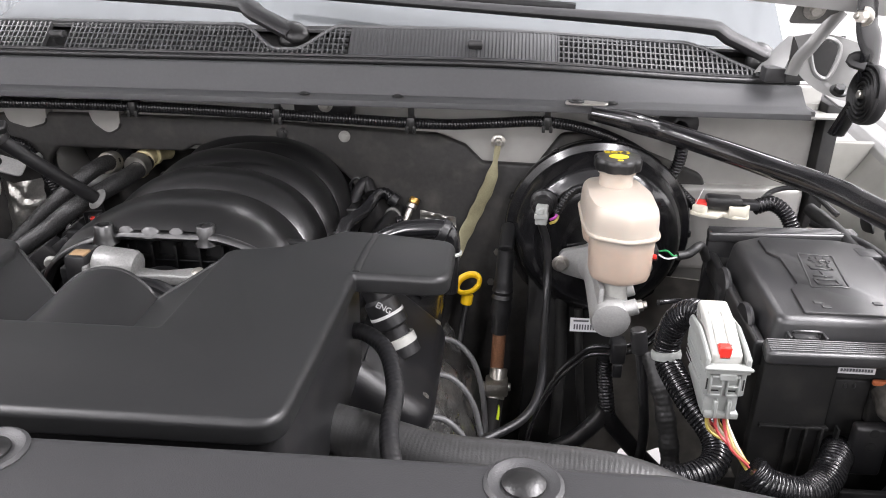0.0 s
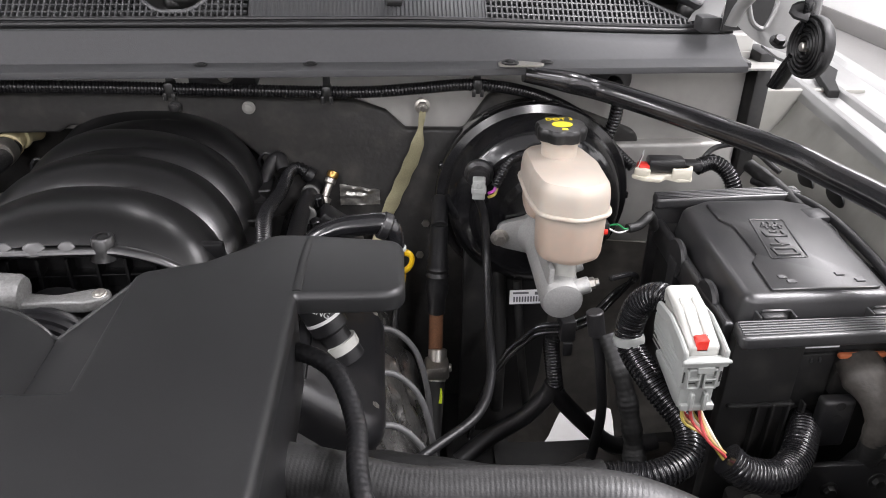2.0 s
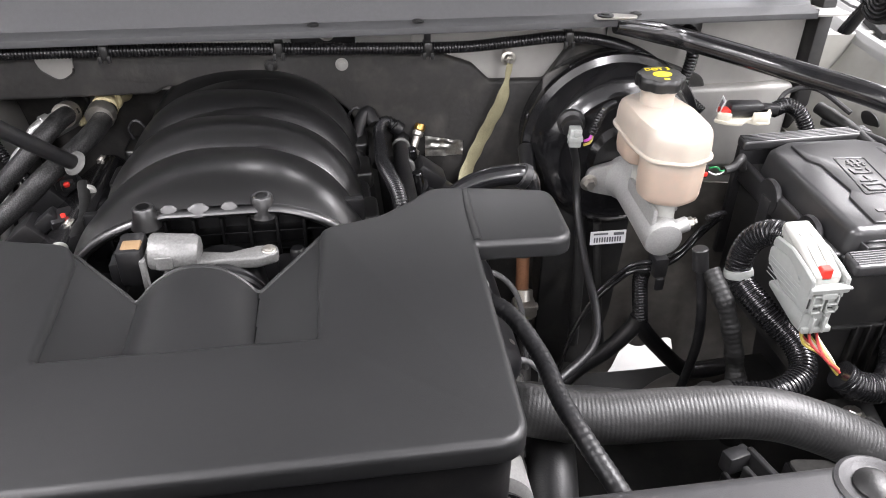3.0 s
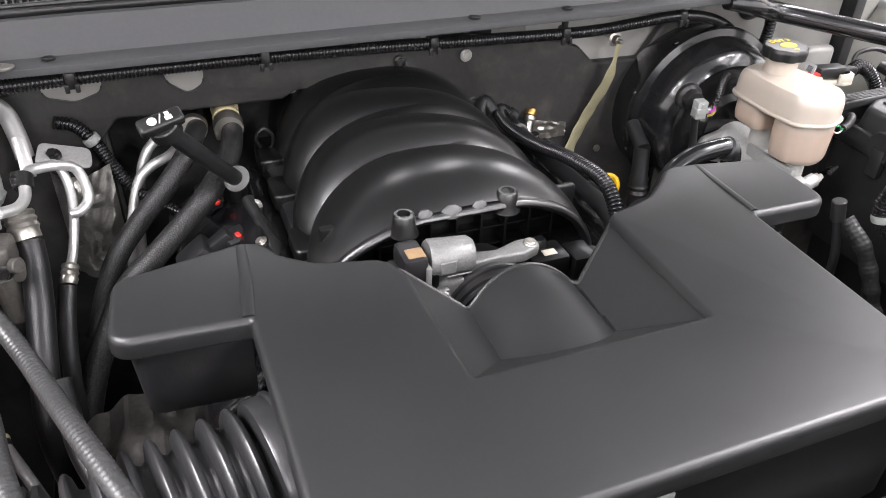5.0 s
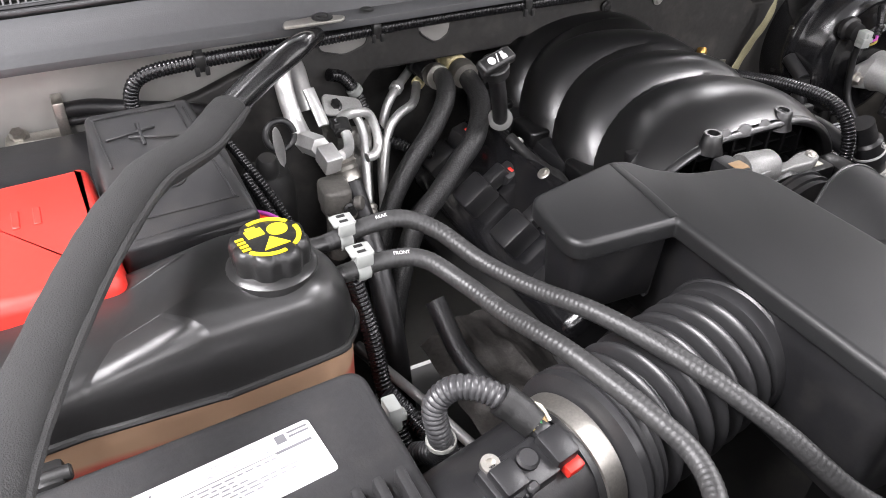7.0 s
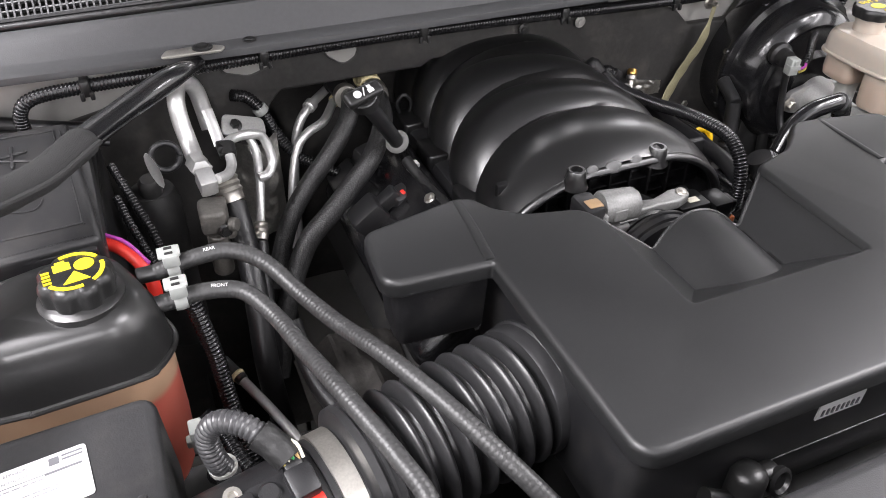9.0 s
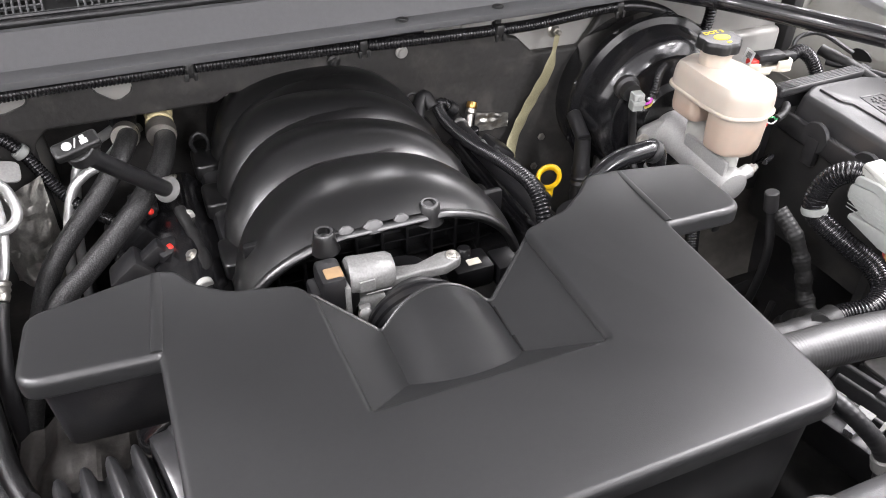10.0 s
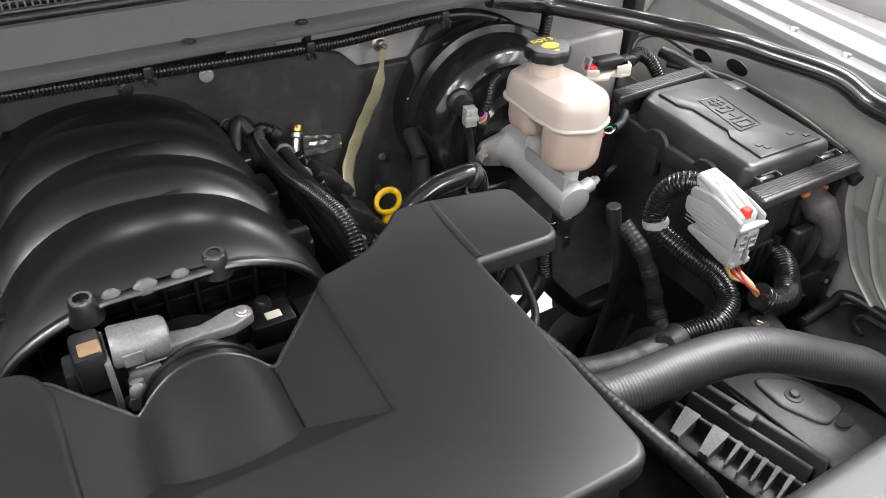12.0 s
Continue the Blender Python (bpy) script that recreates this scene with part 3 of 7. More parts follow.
part("pad_bulge", grid(lambda u, v: (lerp(-.373, .278, u), 1.395 - .02 * math.sin(math.pi * u) - .006 * noise.noise(Vector((u * 9, v * 5, 0))) - .05 * ease((v - .72) / .28), lerp(.62, 1.13, v)), 50, 40), PAD, fw)
for x, z in ((0.168, 1.150), (0.06, 1.152)):
    part("pad_fastener", lathe([(.010, 0), (.010, .002), (.006, .004), (.006, .006), (.002, .007)], along((x, 1.240, z), (x, 1.1, z)), 18), PAINT if x > .1 else CAPBLACK, fw)
part("pressed_panel", solid(grid(lambda u, v: (lerp(.60, .946, u), 1.258 - .006 * (1 if v < .35 else 0) - .004 * math.sin(math.pi * u), lerp(.96, 1.225, v)), 20, 40), 0.003, (0, 1, 0)), PAINT, fw)
part("lower_step", box(.70, .944, 1.235, 1.262, .93, 1.085, .01, 3), PAINT, fw)
part("side_sheet", box(.950, 1.16, 1.264, 1.280, .45, 1.16, .003), APRON, fw)
# dark box added as the shade of the gap between panel and apron
part("seam_shade", box(.949, .974, 1.228, 1.29, .72, 1.23, .004), DARK, fw, "dark strip in place of the shaded gap beside the hinge post")
part("grommet", lathe([(.032, 0), (.034, .004), (.026, .010), (.018, .016), (.012, .02)], along((.725, 1.255, 1.185), (.725, 1.0, 1.185))), RUBBER, fw, "round black rubber grommet")
part("foil_patch", solid(grid(lambda u, v: (lerp(.298, .362, u), 1.236 - .004 * noise.noise(Vector((u * 5, v * 5, 7))), lerp(.985, 1.022 - .012 * u, v)), 16, 10), .002, (0, 1, 0)), FOIL, fw, "small crumpled foil patch")
part("bracket", box(.095, .19, 1.195, 1.235, 1.192, 1.232, .004), BLACK, fw, "black bracket under the cowl rail")
part("bracket_bolt", hexbolt((.148, 1.195, 1.214), (0, -1, 0), .008, .009), STEEL, fw)

# fenders and inner aprons
FPROF = [(.945, .78), (.952, 1.0), (.975, 1.08), (1.012, 1.146), (1.016, 1.156), (1.022, 1.164), (1.030, 1.165), (1.036, 1.159), (1.052, 1.156), (1.068, 1.156), (1.074, 1.164), (1.080, 1.165), (1.086, 1.157), (1.11, 1.153), (1.15, 1.156), (1.160, 1.163), (1.175, 1.162), (1.195, 1.140), (1.215, 1.0), (1.22, .7)]


def fender_strip(side, y0, y1, i0=0, i1=len(FPROF) - 1):
    def at(u, v):
        i = lerp(i0, i1, v)
        k = min(int(i), len(FPROF) - 2)
        x, z = (lerp(FPROF[k][c], FPROF[k + 1][c], i - k) for c in (0, 1))
        y = lerp(y0, y1, u)
        drop = .10 * ease((0.55 - y) / 0.9)
        wave = .004 * math.sin(y * 40) if k < 3 else 0
        flare = .13 * (max(y, .55) - 1.0) * ease((z - 1.0) / .12 if k < 4 else 1)
        return CX + side * (x - CX + wave + flare), y, z - drop * (1 if k >= 3 else .5)
    return at


for side, tag in ((1, "east"), (-1, "west")):
    f = thing("fender_" + tag, (CX + side * .95, .5, .8), "silver painted fender with its inner apron and flange", "fender", kind="structure")
    part("fender_skin", solid(grid(fender_strip(side, 1.62, -.25, 3), 56, 81), .0015, (-side, 0, -.4)), SILVER, f, smooth=25)
    part("apron_upper", solid(grid(fender_strip(side, 1.26, -.25, 0, 3), 46, 16), .0015, (-side, 0, -.4)), APRON, f, smooth=25)
    part("apron", solid(grid(lambda u, v: (CX + side * (.955 + .012 * math.sin(v * 9) - .03 * ease((v - .75) / .25)), lerp(1.262, -.2, u), lerp(.45, 1.0, v)), 40, 24), .002, (side, 0, 0)), APRON, f)
    for y in (.64, .75, .86, .97):
        part("flange_clip", merge(box(-.012, .012, -.004, .004, -.002, .003, .0015, 1, pose(CX + side * (1.037 + .13 * (y - 1.0)), y, 1.1575, 0, 0, 35 * side)), hexbolt((CX + side * (1.045 + .13 * (y - 1.0)), y, 1.1575), (0, 0, 1), .004, .003, 1.4)), SILVER, f)
    if side > 0:
        for k, dy in enumerate((0, -.038)):
            part("pressed_ridge", sweep([(.951, .735 + dy, 1.06), (.947, .722 + dy, 1.0), (.949, .705 + dy, .96), (.948, .675 + dy, .91), (.943, .62 + dy, .87)], .011, 12, .008, .5), APRON, f)
for y, z in ((1.075, 1.085), (1.0, 1.095)):
    part("oval_hole_plug", lathe([(.014, 0), (.014, .002), (.008, .003)], along((.978, y, z), (.8, y, z - .04)) @ Matrix.Diagonal((1.6, 1, 1, 1)), 20), DARK, f)
# black plate laid on the ledge in place of a gap's shade
part("pillar_gap_shade", prism([(1.165, 1.46), (1.158, 1.352), (1.122, 1.295), (1.096, 1.235), (1.078, 1.235), (1.112, 1.338)], 1.150, 1.168, .001, 1), INKBLACK, f, "black plate in place of the shaded gap behind the fender")
# wheelhouse panels under the brake parts
wh = thing("wheelhouse_panel", (.8, .95, .5), "dusty grey wheelhouse liner panel beside the engine", "liner", kind="structure")


def liner_foot(x):
    """Lower rim of the rear panel, with the notch through which the shop floor shows."""
    return .50 + .098 * ease((x - .655) / .03) * ease((.796 - x) / .03) + .012 * math.sin(x * 60)


part("rear_panel", solid(grid(lambda u, v: (lerp(.50, .94, u), 1.195 - .08 * u + .02 * math.sin(v * 3), lerp(liner_foot(lerp(.50, .94, u)), .95, v)), 60, 16), .004, (0, 1, 0)), mat("dusty_brown_grey_liner", (.085, .079, .071), .75, grain=.35, scale=14, dust=.2), wh)
# the bracket's plate also puts in the shade at the liner's left end
part("booster_bracket", merge(prism(rounded([(.49, .56, 0), (.60, .56, .03), (.628, .70, .03), (.640, .93, .02), (.49, .95, 0)], 5), 0, .012, .004, 2, pose(0, 1.150, 0, 90, 0, 0)), sweep([(.545, 1.13, .93), (.552, 1.12, .80), (.55, 1.10, .66)], .010, 12, .01), sweep([(.575, 1.125, .90), (.585, 1.11, .78), (.60, 1.09, .66)], .007, 12, .01)), DARK, wh, "black steel bracket and rods")
# near-black sheet added to hide the floor in front of the notch
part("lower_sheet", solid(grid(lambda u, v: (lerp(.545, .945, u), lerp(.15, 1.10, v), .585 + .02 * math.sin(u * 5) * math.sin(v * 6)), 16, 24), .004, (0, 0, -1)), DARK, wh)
part("control_arm", sweep([(.58, .93, .60), (.66, .98, .612), (.74, 1.02, .610), (.84, 1.03, .60)], .030, 14, .01, .6), mat("brown_dusty_steel", (.035, .030, .026), .7, grain=.4, scale=60), wh)
part("side_panel", solid(grid(lambda u, v: (.945 - .02 * v, lerp(1.15, .2, u), lerp(.3, .85, v)), 20, 10), .004, (1, 0, 0)), BLACK, wh)
solo("wheelhouse_liner", solid(grid(lambda u, v: (-.915 + .02 * v, lerp(1.2, .2, u), lerp(.3, 1.0, v)), 20, 10), .004, (-1, 0, 0)), BLACK, "black wheelhouse liner beside the battery tray", "liner", kind="structure")

# upper radiator cover, a smooth plastic sheet along the front
rc = thing("radiator_cover", (CX, .15, 1.15), "dark grey moulded plastic cover over the radiator support", "radiator cover", kind="structure")
RCOUT = rounded([(-.95, .362, .04), (.54, .363, .06), (.66, .335, .06), (.90, .18, .05), (.92, -.28, .03), (-.95, -.28, .03)], 8)
part("sheet", prism(RCOUT, 1.165, 1.199, .012, 5), RCOVER, rc)
for x in (-.82, -.39, .130, .452):
    part("fastener_pocket", merge(lathe([(.0235, 0), (.0235, .0015), (.021, .003), (.018, .0022), (.016, .0008)], pose(x, .340, 1.1985), 28)), COWLDK, rc)
    part("push_pin", lathe([(.013, 0), (.013, .002), (.009, .005), (.003, .006)], pose(x, .340, 1.199), 18), CAPBLACK, rc)
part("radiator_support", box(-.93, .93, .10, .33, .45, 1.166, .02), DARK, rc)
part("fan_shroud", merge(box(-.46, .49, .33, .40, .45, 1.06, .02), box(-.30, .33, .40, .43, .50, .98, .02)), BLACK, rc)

# near-black underside, added to close the bay above the bright floor
ub = thing("engine_bay_floor", (CX, .8, .3), "near-black frame rails and underbody below the engine", "underbody", kind="structure")
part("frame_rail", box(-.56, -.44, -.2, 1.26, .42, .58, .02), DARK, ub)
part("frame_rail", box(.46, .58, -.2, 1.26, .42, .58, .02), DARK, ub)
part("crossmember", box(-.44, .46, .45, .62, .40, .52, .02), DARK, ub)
part("bay_closing_sheet", box(-.92, .55, .0, 1.42, .27, .28, .003), DARK, ub)

# open hood, hinged behind the bay
hood = thing("hood", (CX, 1.2, 1.42), "raised silver hood seen at its hinge corner", "hood", kind="structure")


def hood_at(u, v, off=0.0):
    x = lerp(-.945, .976, u)
    e = (x - CX) / 1.0
    return x, 1.225 - .13 * e * e - .50 * v - .03 * math.sin(v * 3) + off * .9, 1.420 - .047 * e * e + 1.05 * v + off * .45


part("outer_skin", solid(grid(lambda u, v: hood_at(u, v), 30, 20), .002, (0, 1, .5)), SILVER, hood)
part("inner_frame", solid(grid(lambda u, v: hood_at(lerp(.01, .99, u), lerp(.012, .98, v), -.025), 30, 20), .002, (0, -1, 0)), mat("hood_inner_paint", (.36, .358, .35), .4, metal=.2, grain=.08, scale=20), hood)
# unseen lining, added so the manifold mirrors a dark hood
part("lining", solid(grid(lambda u, v: hood_at(lerp(.05, .90, u), lerp(.035, .95, v), -.04), 20, 14), .012, (0, -1, 0)), PAD, hood, "unseen charcoal lining, added to darken reflections")

# ---- engine ----
eng = thing("engine_block", (CX, .9, .5), "near-black engine block with cylinder heads", "engine")
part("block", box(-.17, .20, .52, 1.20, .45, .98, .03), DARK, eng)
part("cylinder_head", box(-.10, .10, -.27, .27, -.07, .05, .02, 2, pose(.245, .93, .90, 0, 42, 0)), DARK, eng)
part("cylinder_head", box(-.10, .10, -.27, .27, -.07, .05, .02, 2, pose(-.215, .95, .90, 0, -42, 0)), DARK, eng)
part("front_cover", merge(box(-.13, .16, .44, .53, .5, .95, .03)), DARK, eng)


def valve_cover(side, at):
    v = thing("valve_cover", at, "black painted valve cover along the cylinder head", "valve cover", "valve covers")
    m = pose(*at, 0, 38 * side, 0)
    part("cover", prism(rounded([(-.075, -.22, .03), (.085, -.22, .03), (.085, .22, .03), (-.075, .22, .03)], 6), -.03, .035, .022, 5, m, 0), GLOSSB, v)
    for y in ((.05, .155) if side > 0 else (-.16, -.055, .05, .155)):
        part("ignition_coil", merge(box(-.045, .005, -.022 + y, .022 + y, .03, .066, .006, 2, m), box(.0, .035, -.012 + y, .012 + y, .036, .056, .004, 2, m)), BLACK, v, "black ignition coil pack")
    for y in (-.19, 0, .19):
        part("cover_bolt", hexbolt(m @ Vector((.066, y, .034)), m.to_3x3() @ Vector((0, 0, 1)), .006), STEEL, v)
    if side > 0:
        part("coil_shell", prism(rounded([(-.055, -.235, .03), (.092, -.235, .04), (.094, .02, .04), (-.050, .03, .03)], 7), -.05, .040, .026, 6, m, 0, .006), SATINB, v, "smooth gloss black shell over the coils")
    return v


valve_cover(1, (.275, .985, .950))
valve_cover(-1, (-.235, 1.0, .965))

# intake manifold: ribbed arch over the valley
man = thing("intake_manifold", (CX, 1.05, 1.03), "satin black ribbed plastic intake manifold on the engine", "intake manifold")
# where the grooves between the runners cross the top, for either bank
GROOVES_L = [.850, 1.000, 1.110, 1.215, 1.310, 1.42]
GROOVES_R = [.850, .990, 1.086, 1.181, 1.276, 1.40]


def runner(s, grooves):
    """The swell of the runners along the manifold: a rounded front slope, a long flat back, then the groove."""
    for f, r in zip(grooves, grooves[1:]):
        if s < r:
            t = max(0.0, (s - f) / (r - f))
            if t < .5:
                return math.sin(math.pi * t) ** .8
            return 1 - .5 * (2 * t - 1) ** 2
    return 0.0


def manifold_at(u, v):
    """u: from the near foot round the arch to the far one; v: from front to rear."""
    a = lerp(-1, 1, u)
    phi = a * math.radians(97)
    c = math.cos(phi)
    y = lerp(.856, 1.40, v)
    # the grooves lean forward on their way down
    k = y + .045 * (1 - c)
    rib = lerp(runner(k, GROOVES_L), runner(k, GROOVES_R), ease((a + .35) / .6))
    h = .100 + .026 * rib - .03 * ease((y - 1.31) / .09)
    w = .150 + .022 * rib
    if a < 0:
        # the near bank splays towards the front
        w += lerp(.016, -.020, (y - .86) / .45) * ease(-a * 1.4)
    return CX + w * math.copysign(abs(math.sin(phi)) ** .86, phi), y, 1.022 + h * (c if c > 0 else c * .5)


part("runner_shell", grid(manifold_at, 90, 250), MANIFOLD, man, smooth=40)
part("base", box(-.165, .195, .875, 1.30, .985, 1.035, .012), BLACK, man)
# arched front flange; the mouth's shade is put into its near-black colour
ARCH = [(CX + (p[0] - CX) * .98, min(p[2] - .004, 1.1185)) for p in (manifold_at(u, 0.0) for u in np.linspace(.06, .94, 60))]
part("front_flange", sweep([(x, .857, z) for x, z in ARCH], .0062, 10, .006, 1.2), MANIFOLD, man)
part("flange_lip", solid(grid(lambda u, v: (ARCH[int(u * (len(ARCH) - 1) + .5)][0], lerp(.856, .876, v), ARCH[int(u * (len(ARCH) - 1) + .5)][1] + .002 + .004 * v), len(ARCH), 3), .003, (0, 0, -1)), MANIFOLD, man)
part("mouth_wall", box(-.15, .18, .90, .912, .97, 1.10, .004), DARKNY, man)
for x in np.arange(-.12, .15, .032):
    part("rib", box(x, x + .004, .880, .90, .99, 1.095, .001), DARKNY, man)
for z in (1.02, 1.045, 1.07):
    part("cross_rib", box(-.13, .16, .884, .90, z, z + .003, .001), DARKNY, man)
for x, y in ((-.066, .852), (.063, .862)):
    part("boss", lathe([(.017, -.022), (.0135, -.012), (.0120, .001), (.0105, .003), (.0075, .003), (.0065, -.004), (.001, -.004)], pose(x, y, 1.131), 22), MANIFOLD, man)
for x, w in ((-.040, .011), (-.008, .014), (.026, .011)):
    part("web", lathe([(w, -.001), (w, .003), (w * .8, .008), (w * .4, .011)], pose(x, .855, 1.117, -12, 0, 0) @ Matrix.Diagonal((1, .40, 1.2, 1)), 18), mat("grey_web_plastic", (.085, .085, .085), .4), man)
for x, y in ((-.155, 1.235), (.186, 1.245)):
    part("harness_loop", sweep([(x - .008, y, 1.045), (x - .012, y, 1.062), (x, y, 1.075), (x + .012, y, 1.062), (x + .010, y, 1.045), (x, y, 1.041)], .003, 8, .003), BLACK, man)
for s, y in ((-1, .975), (-1, 1.113), (-1, 1.218), (1, .975), (1, 1.1), (1, 1.2)):
    x = CX + s * .168
    part("mounting_foot", prism(rounded([(x - .018, y - .03, .01), (x + .018, y - .03, .01), (x + .018, y + .03, .01), (x - .018, y + .03, .01)], 4), 1.02, 1.045, .004), MANIFOLD, man)
part("vacuum_elbow", merge(sweep([(.180, 1.195, 1.03), (.192, 1.228, 1.058), (.206, 1.238, 1.070), (.214, 1.222, 1.055)], .0105, 14, .004), ), RUBBER, man, "black rubber elbow at the rear")

# throttle body in front of the manifold
tb = thing("throttle_body", (0, .80, 1.05), "cast aluminium throttle body with its motor and black ring", "throttle body")
part("motor", lathe([(.019, 0), (.021, .003), (.021, .046), (.018, .051), (.012, .053)], along((-.056, .808, 1.102), (.009, .806, 1.096)), 28), mat("grey_motor_casting", (.21, .21, .205), .45, metal=.35, grain=.3, scale=130, bump=.35, bscale=420), tb)
part("motor_end", merge(box(-.088, -.060, .785, .828, 1.072, 1.118, .006), box(-.098, -.084, .79, .822, 1.06, 1.10, .004)), BLACK, tb)
part("connector_tab", box(-.082, -.062, .790, .808, 1.114, 1.119, .002), TAN, tb, "tan connector tab")
# housing takes the shade nylon too, to drop back behind the ring
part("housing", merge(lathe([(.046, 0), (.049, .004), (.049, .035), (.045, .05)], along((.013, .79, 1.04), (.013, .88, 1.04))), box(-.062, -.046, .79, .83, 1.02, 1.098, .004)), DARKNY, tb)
arm = part("lever_arm", prism(rounded([(-.012, .780, .004), (.03, .783, .006), (.060, .781, .008), (.084, .790, .010), (.082, .808, .010), (.06, .808, .006), (.03, .798, .01), (-.01, .806, .004)], 4), 1.080, 1.094, .003, 3, Matrix.Translation((-.004, .012, 0))), MATS["grey_motor_casting"], tb)
part("arm_bolt", hexbolt((.069, .808, 1.094), (0, -.2, 1), .005, .003), STEEL, arm)
part("mount_plate", merge(box(-.064, -.058, .782, .832, 1.015, 1.106, .002), box(-.058, -.012, .790, .826, 1.030, 1.078, .006, 3), box(-.050, -.036, .784, .794, 1.036, 1.072, .003), lathe([(.0075, 0), (.0075, .006), (.005, .008)], along((-.044, .786, 1.062), (-.044, .77, 1.070)), 16), lathe([(.009, 0), (.009, .012), (.006, .014)], pose(-.050, .815, 1.092) @ pose(0, 0, 0, 0, 90, 0), 14)), MATS["grey_motor_casting"], tb)
part("motor_print", merge(box(-.048, -.030, .7838, .7862, 1.093, 1.108, .0008, 1), box(-.040, -.012, .7842, .7858, 1.088, 1.090, .0005, 1)), MATS["grey_motor_casting"], tb)
part("clamp_ring", lathe([(.055, 0), (.0585, .001), (.0585, .004), (.0555, .0055), (.0555, .010), (.059, .0115), (.059, .0145), (.056, .016), (.056, .022), (.0585, .0235), (.0585, .027), (.054, .030)], along((.013, .752, 1.04), (.013, .79, 1.043)), 40), SATINB, tb, "black rubber coupling ring")
part("housing_bolt", hexbolt((-.048, .789, 1.045), (-.1, -1, .3), .008, .008), STEEL, tb)
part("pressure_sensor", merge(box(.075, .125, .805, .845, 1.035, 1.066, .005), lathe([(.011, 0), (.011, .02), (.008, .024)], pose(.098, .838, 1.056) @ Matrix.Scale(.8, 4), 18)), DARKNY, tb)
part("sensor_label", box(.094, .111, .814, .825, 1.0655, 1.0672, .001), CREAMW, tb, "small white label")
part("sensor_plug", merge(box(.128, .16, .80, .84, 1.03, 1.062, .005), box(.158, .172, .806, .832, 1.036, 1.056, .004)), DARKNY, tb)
part("plug_clip", box(.150, .168, .800, .806, 1.02, 1.035, .002), ORANGE, tb, "orange connector clip")

# moulded resonator cover over the front of the engine
cov = thing("engine_cover", (CX, .65, 1.0), "matte charcoal moulded plastic engine cover", "engine cover")
L1, L2, L3 = (-.0985, .583), (-.104, .730), (-.116, .760)
OUT = rounded([(.276, .446, .028), (.284, .706, .003), (.384, .703, .024), (.386, .808, .022), (.29, .826, .02), (.250, .829, .03), (.224, .802, .04), (.19, .776, .04), (.128, .758, .02),
               (.1235, .583, .002), L1 + (.002,), L2 + (.03,), L3 + (.03,), (-.18, .775, .04), (-.208, .797, .04), (-.224, .826, .03), (-.245, .831, .03), (-.362, .806, .022), (-.370, .714, .024), (-.253, .707, .003), (-.251, .444, .028)], 7)
part("top_shell", prism(OUT, 1.128, 1.150, .0075, 7, None, .003), COVER, cov, smooth=30)
# body below the shell
IN = rounded([(.268, .458, .02), (.276, .70, .01), (.276, .78, .01), (.14, .74, .02), (.138, .58, .01), (-.10, .58, .01), (-.11, .735, .01), (-.235, .79, .01), (-.245, .458, .02)], 4)
part("lower_body", prism(IN, .985, 1.133, .002, 2, None, .015), BLACK, cov)
# cover plastic in shadow: the flap's shade is put in as black
part("side_box", prism(rounded([(-.358, .722, .02), (-.25, .716, .004), (-.25, .79, .004), (-.352, .797, .02)], 5), 1.045, 1.133, .002, 2, None, .006, -.006), BLACK, cov)
# seams beside the side flaps
part("seam", sweep([(-.2535, .712, 1.1505), (-.247, .77, 1.1505), (-.243, .824, 1.1490)], .0055, 12, .006, .32), COVER, cov)
part("seam", sweep([(.2845, .712, 1.1505), (.286, .77, 1.1505), (.290, .820, 1.1490)], .0042, 12, .006, .34), COVER, cov)


def recess_at(u, v):
    """The hollow behind the front edge: a bevel in front, a steep and a long flank, and the hump of the air duct between two valleys."""
    xl, xr = lerp(-.0985, -.1085, v), lerp(.1235, .1325, v)
    x = lerp(xl - .010, xr + .010, u)
    vl, vr, lid = -.050, .066, 1.1438
    if x < vl:
        k = max(0.0, (x - xl) / (vl - xl))
        full, rear = lerp(lid, 1.108, k), lerp(.744, .705, k)
    elif x > vr:
        k = max(0.0, (xr - x) / (xr - vr))
        full, rear = lerp(lid, 1.111, k), lerp(.752, .702, k)
    else:
        k = 2 * (x - vl) / (vr - vl) - 1
        full, rear = 1.108 + .031 * lerp(.62, 1, ease(v * 1.1)) * (1 - abs(k) ** 2.2), .705 + .012 * (1 - k * k)
    y = lerp(.572, rear, v)
    return x, y, max(full, lid - max(0.0, y - .583) * .75)


part("recess", solid(grid(recess_at, 220, 150), .0035, (0, 0, -1)), COVER, cov, smooth=14)
part("rear_notch_lip", sweep([recess_at(u, 1.0) for u in np.linspace(0, 1, 40)], .0022, 8, .004), COVER, cov)
# barcode label low on the front, below the rim
lab = part("barcode_label", box(.02, .075, -.001, .0005, -.010, .010, 0, 1, pose(-.064, .4575, 1.098)), PAPER, cov, "white barcode label")
part("print_bars", merge(*[box(.025 + k * .006, .0275 + k * .006, -.0018, -.0009, -.006, .002, 0, 1, pose(-.064, .4575, 1.098)) for k in range(8)]), INK, lab)
part("front_foot", merge(box(-.10, .12, .455, .47, 1.0, 1.05, .01)), BLACK, cov)
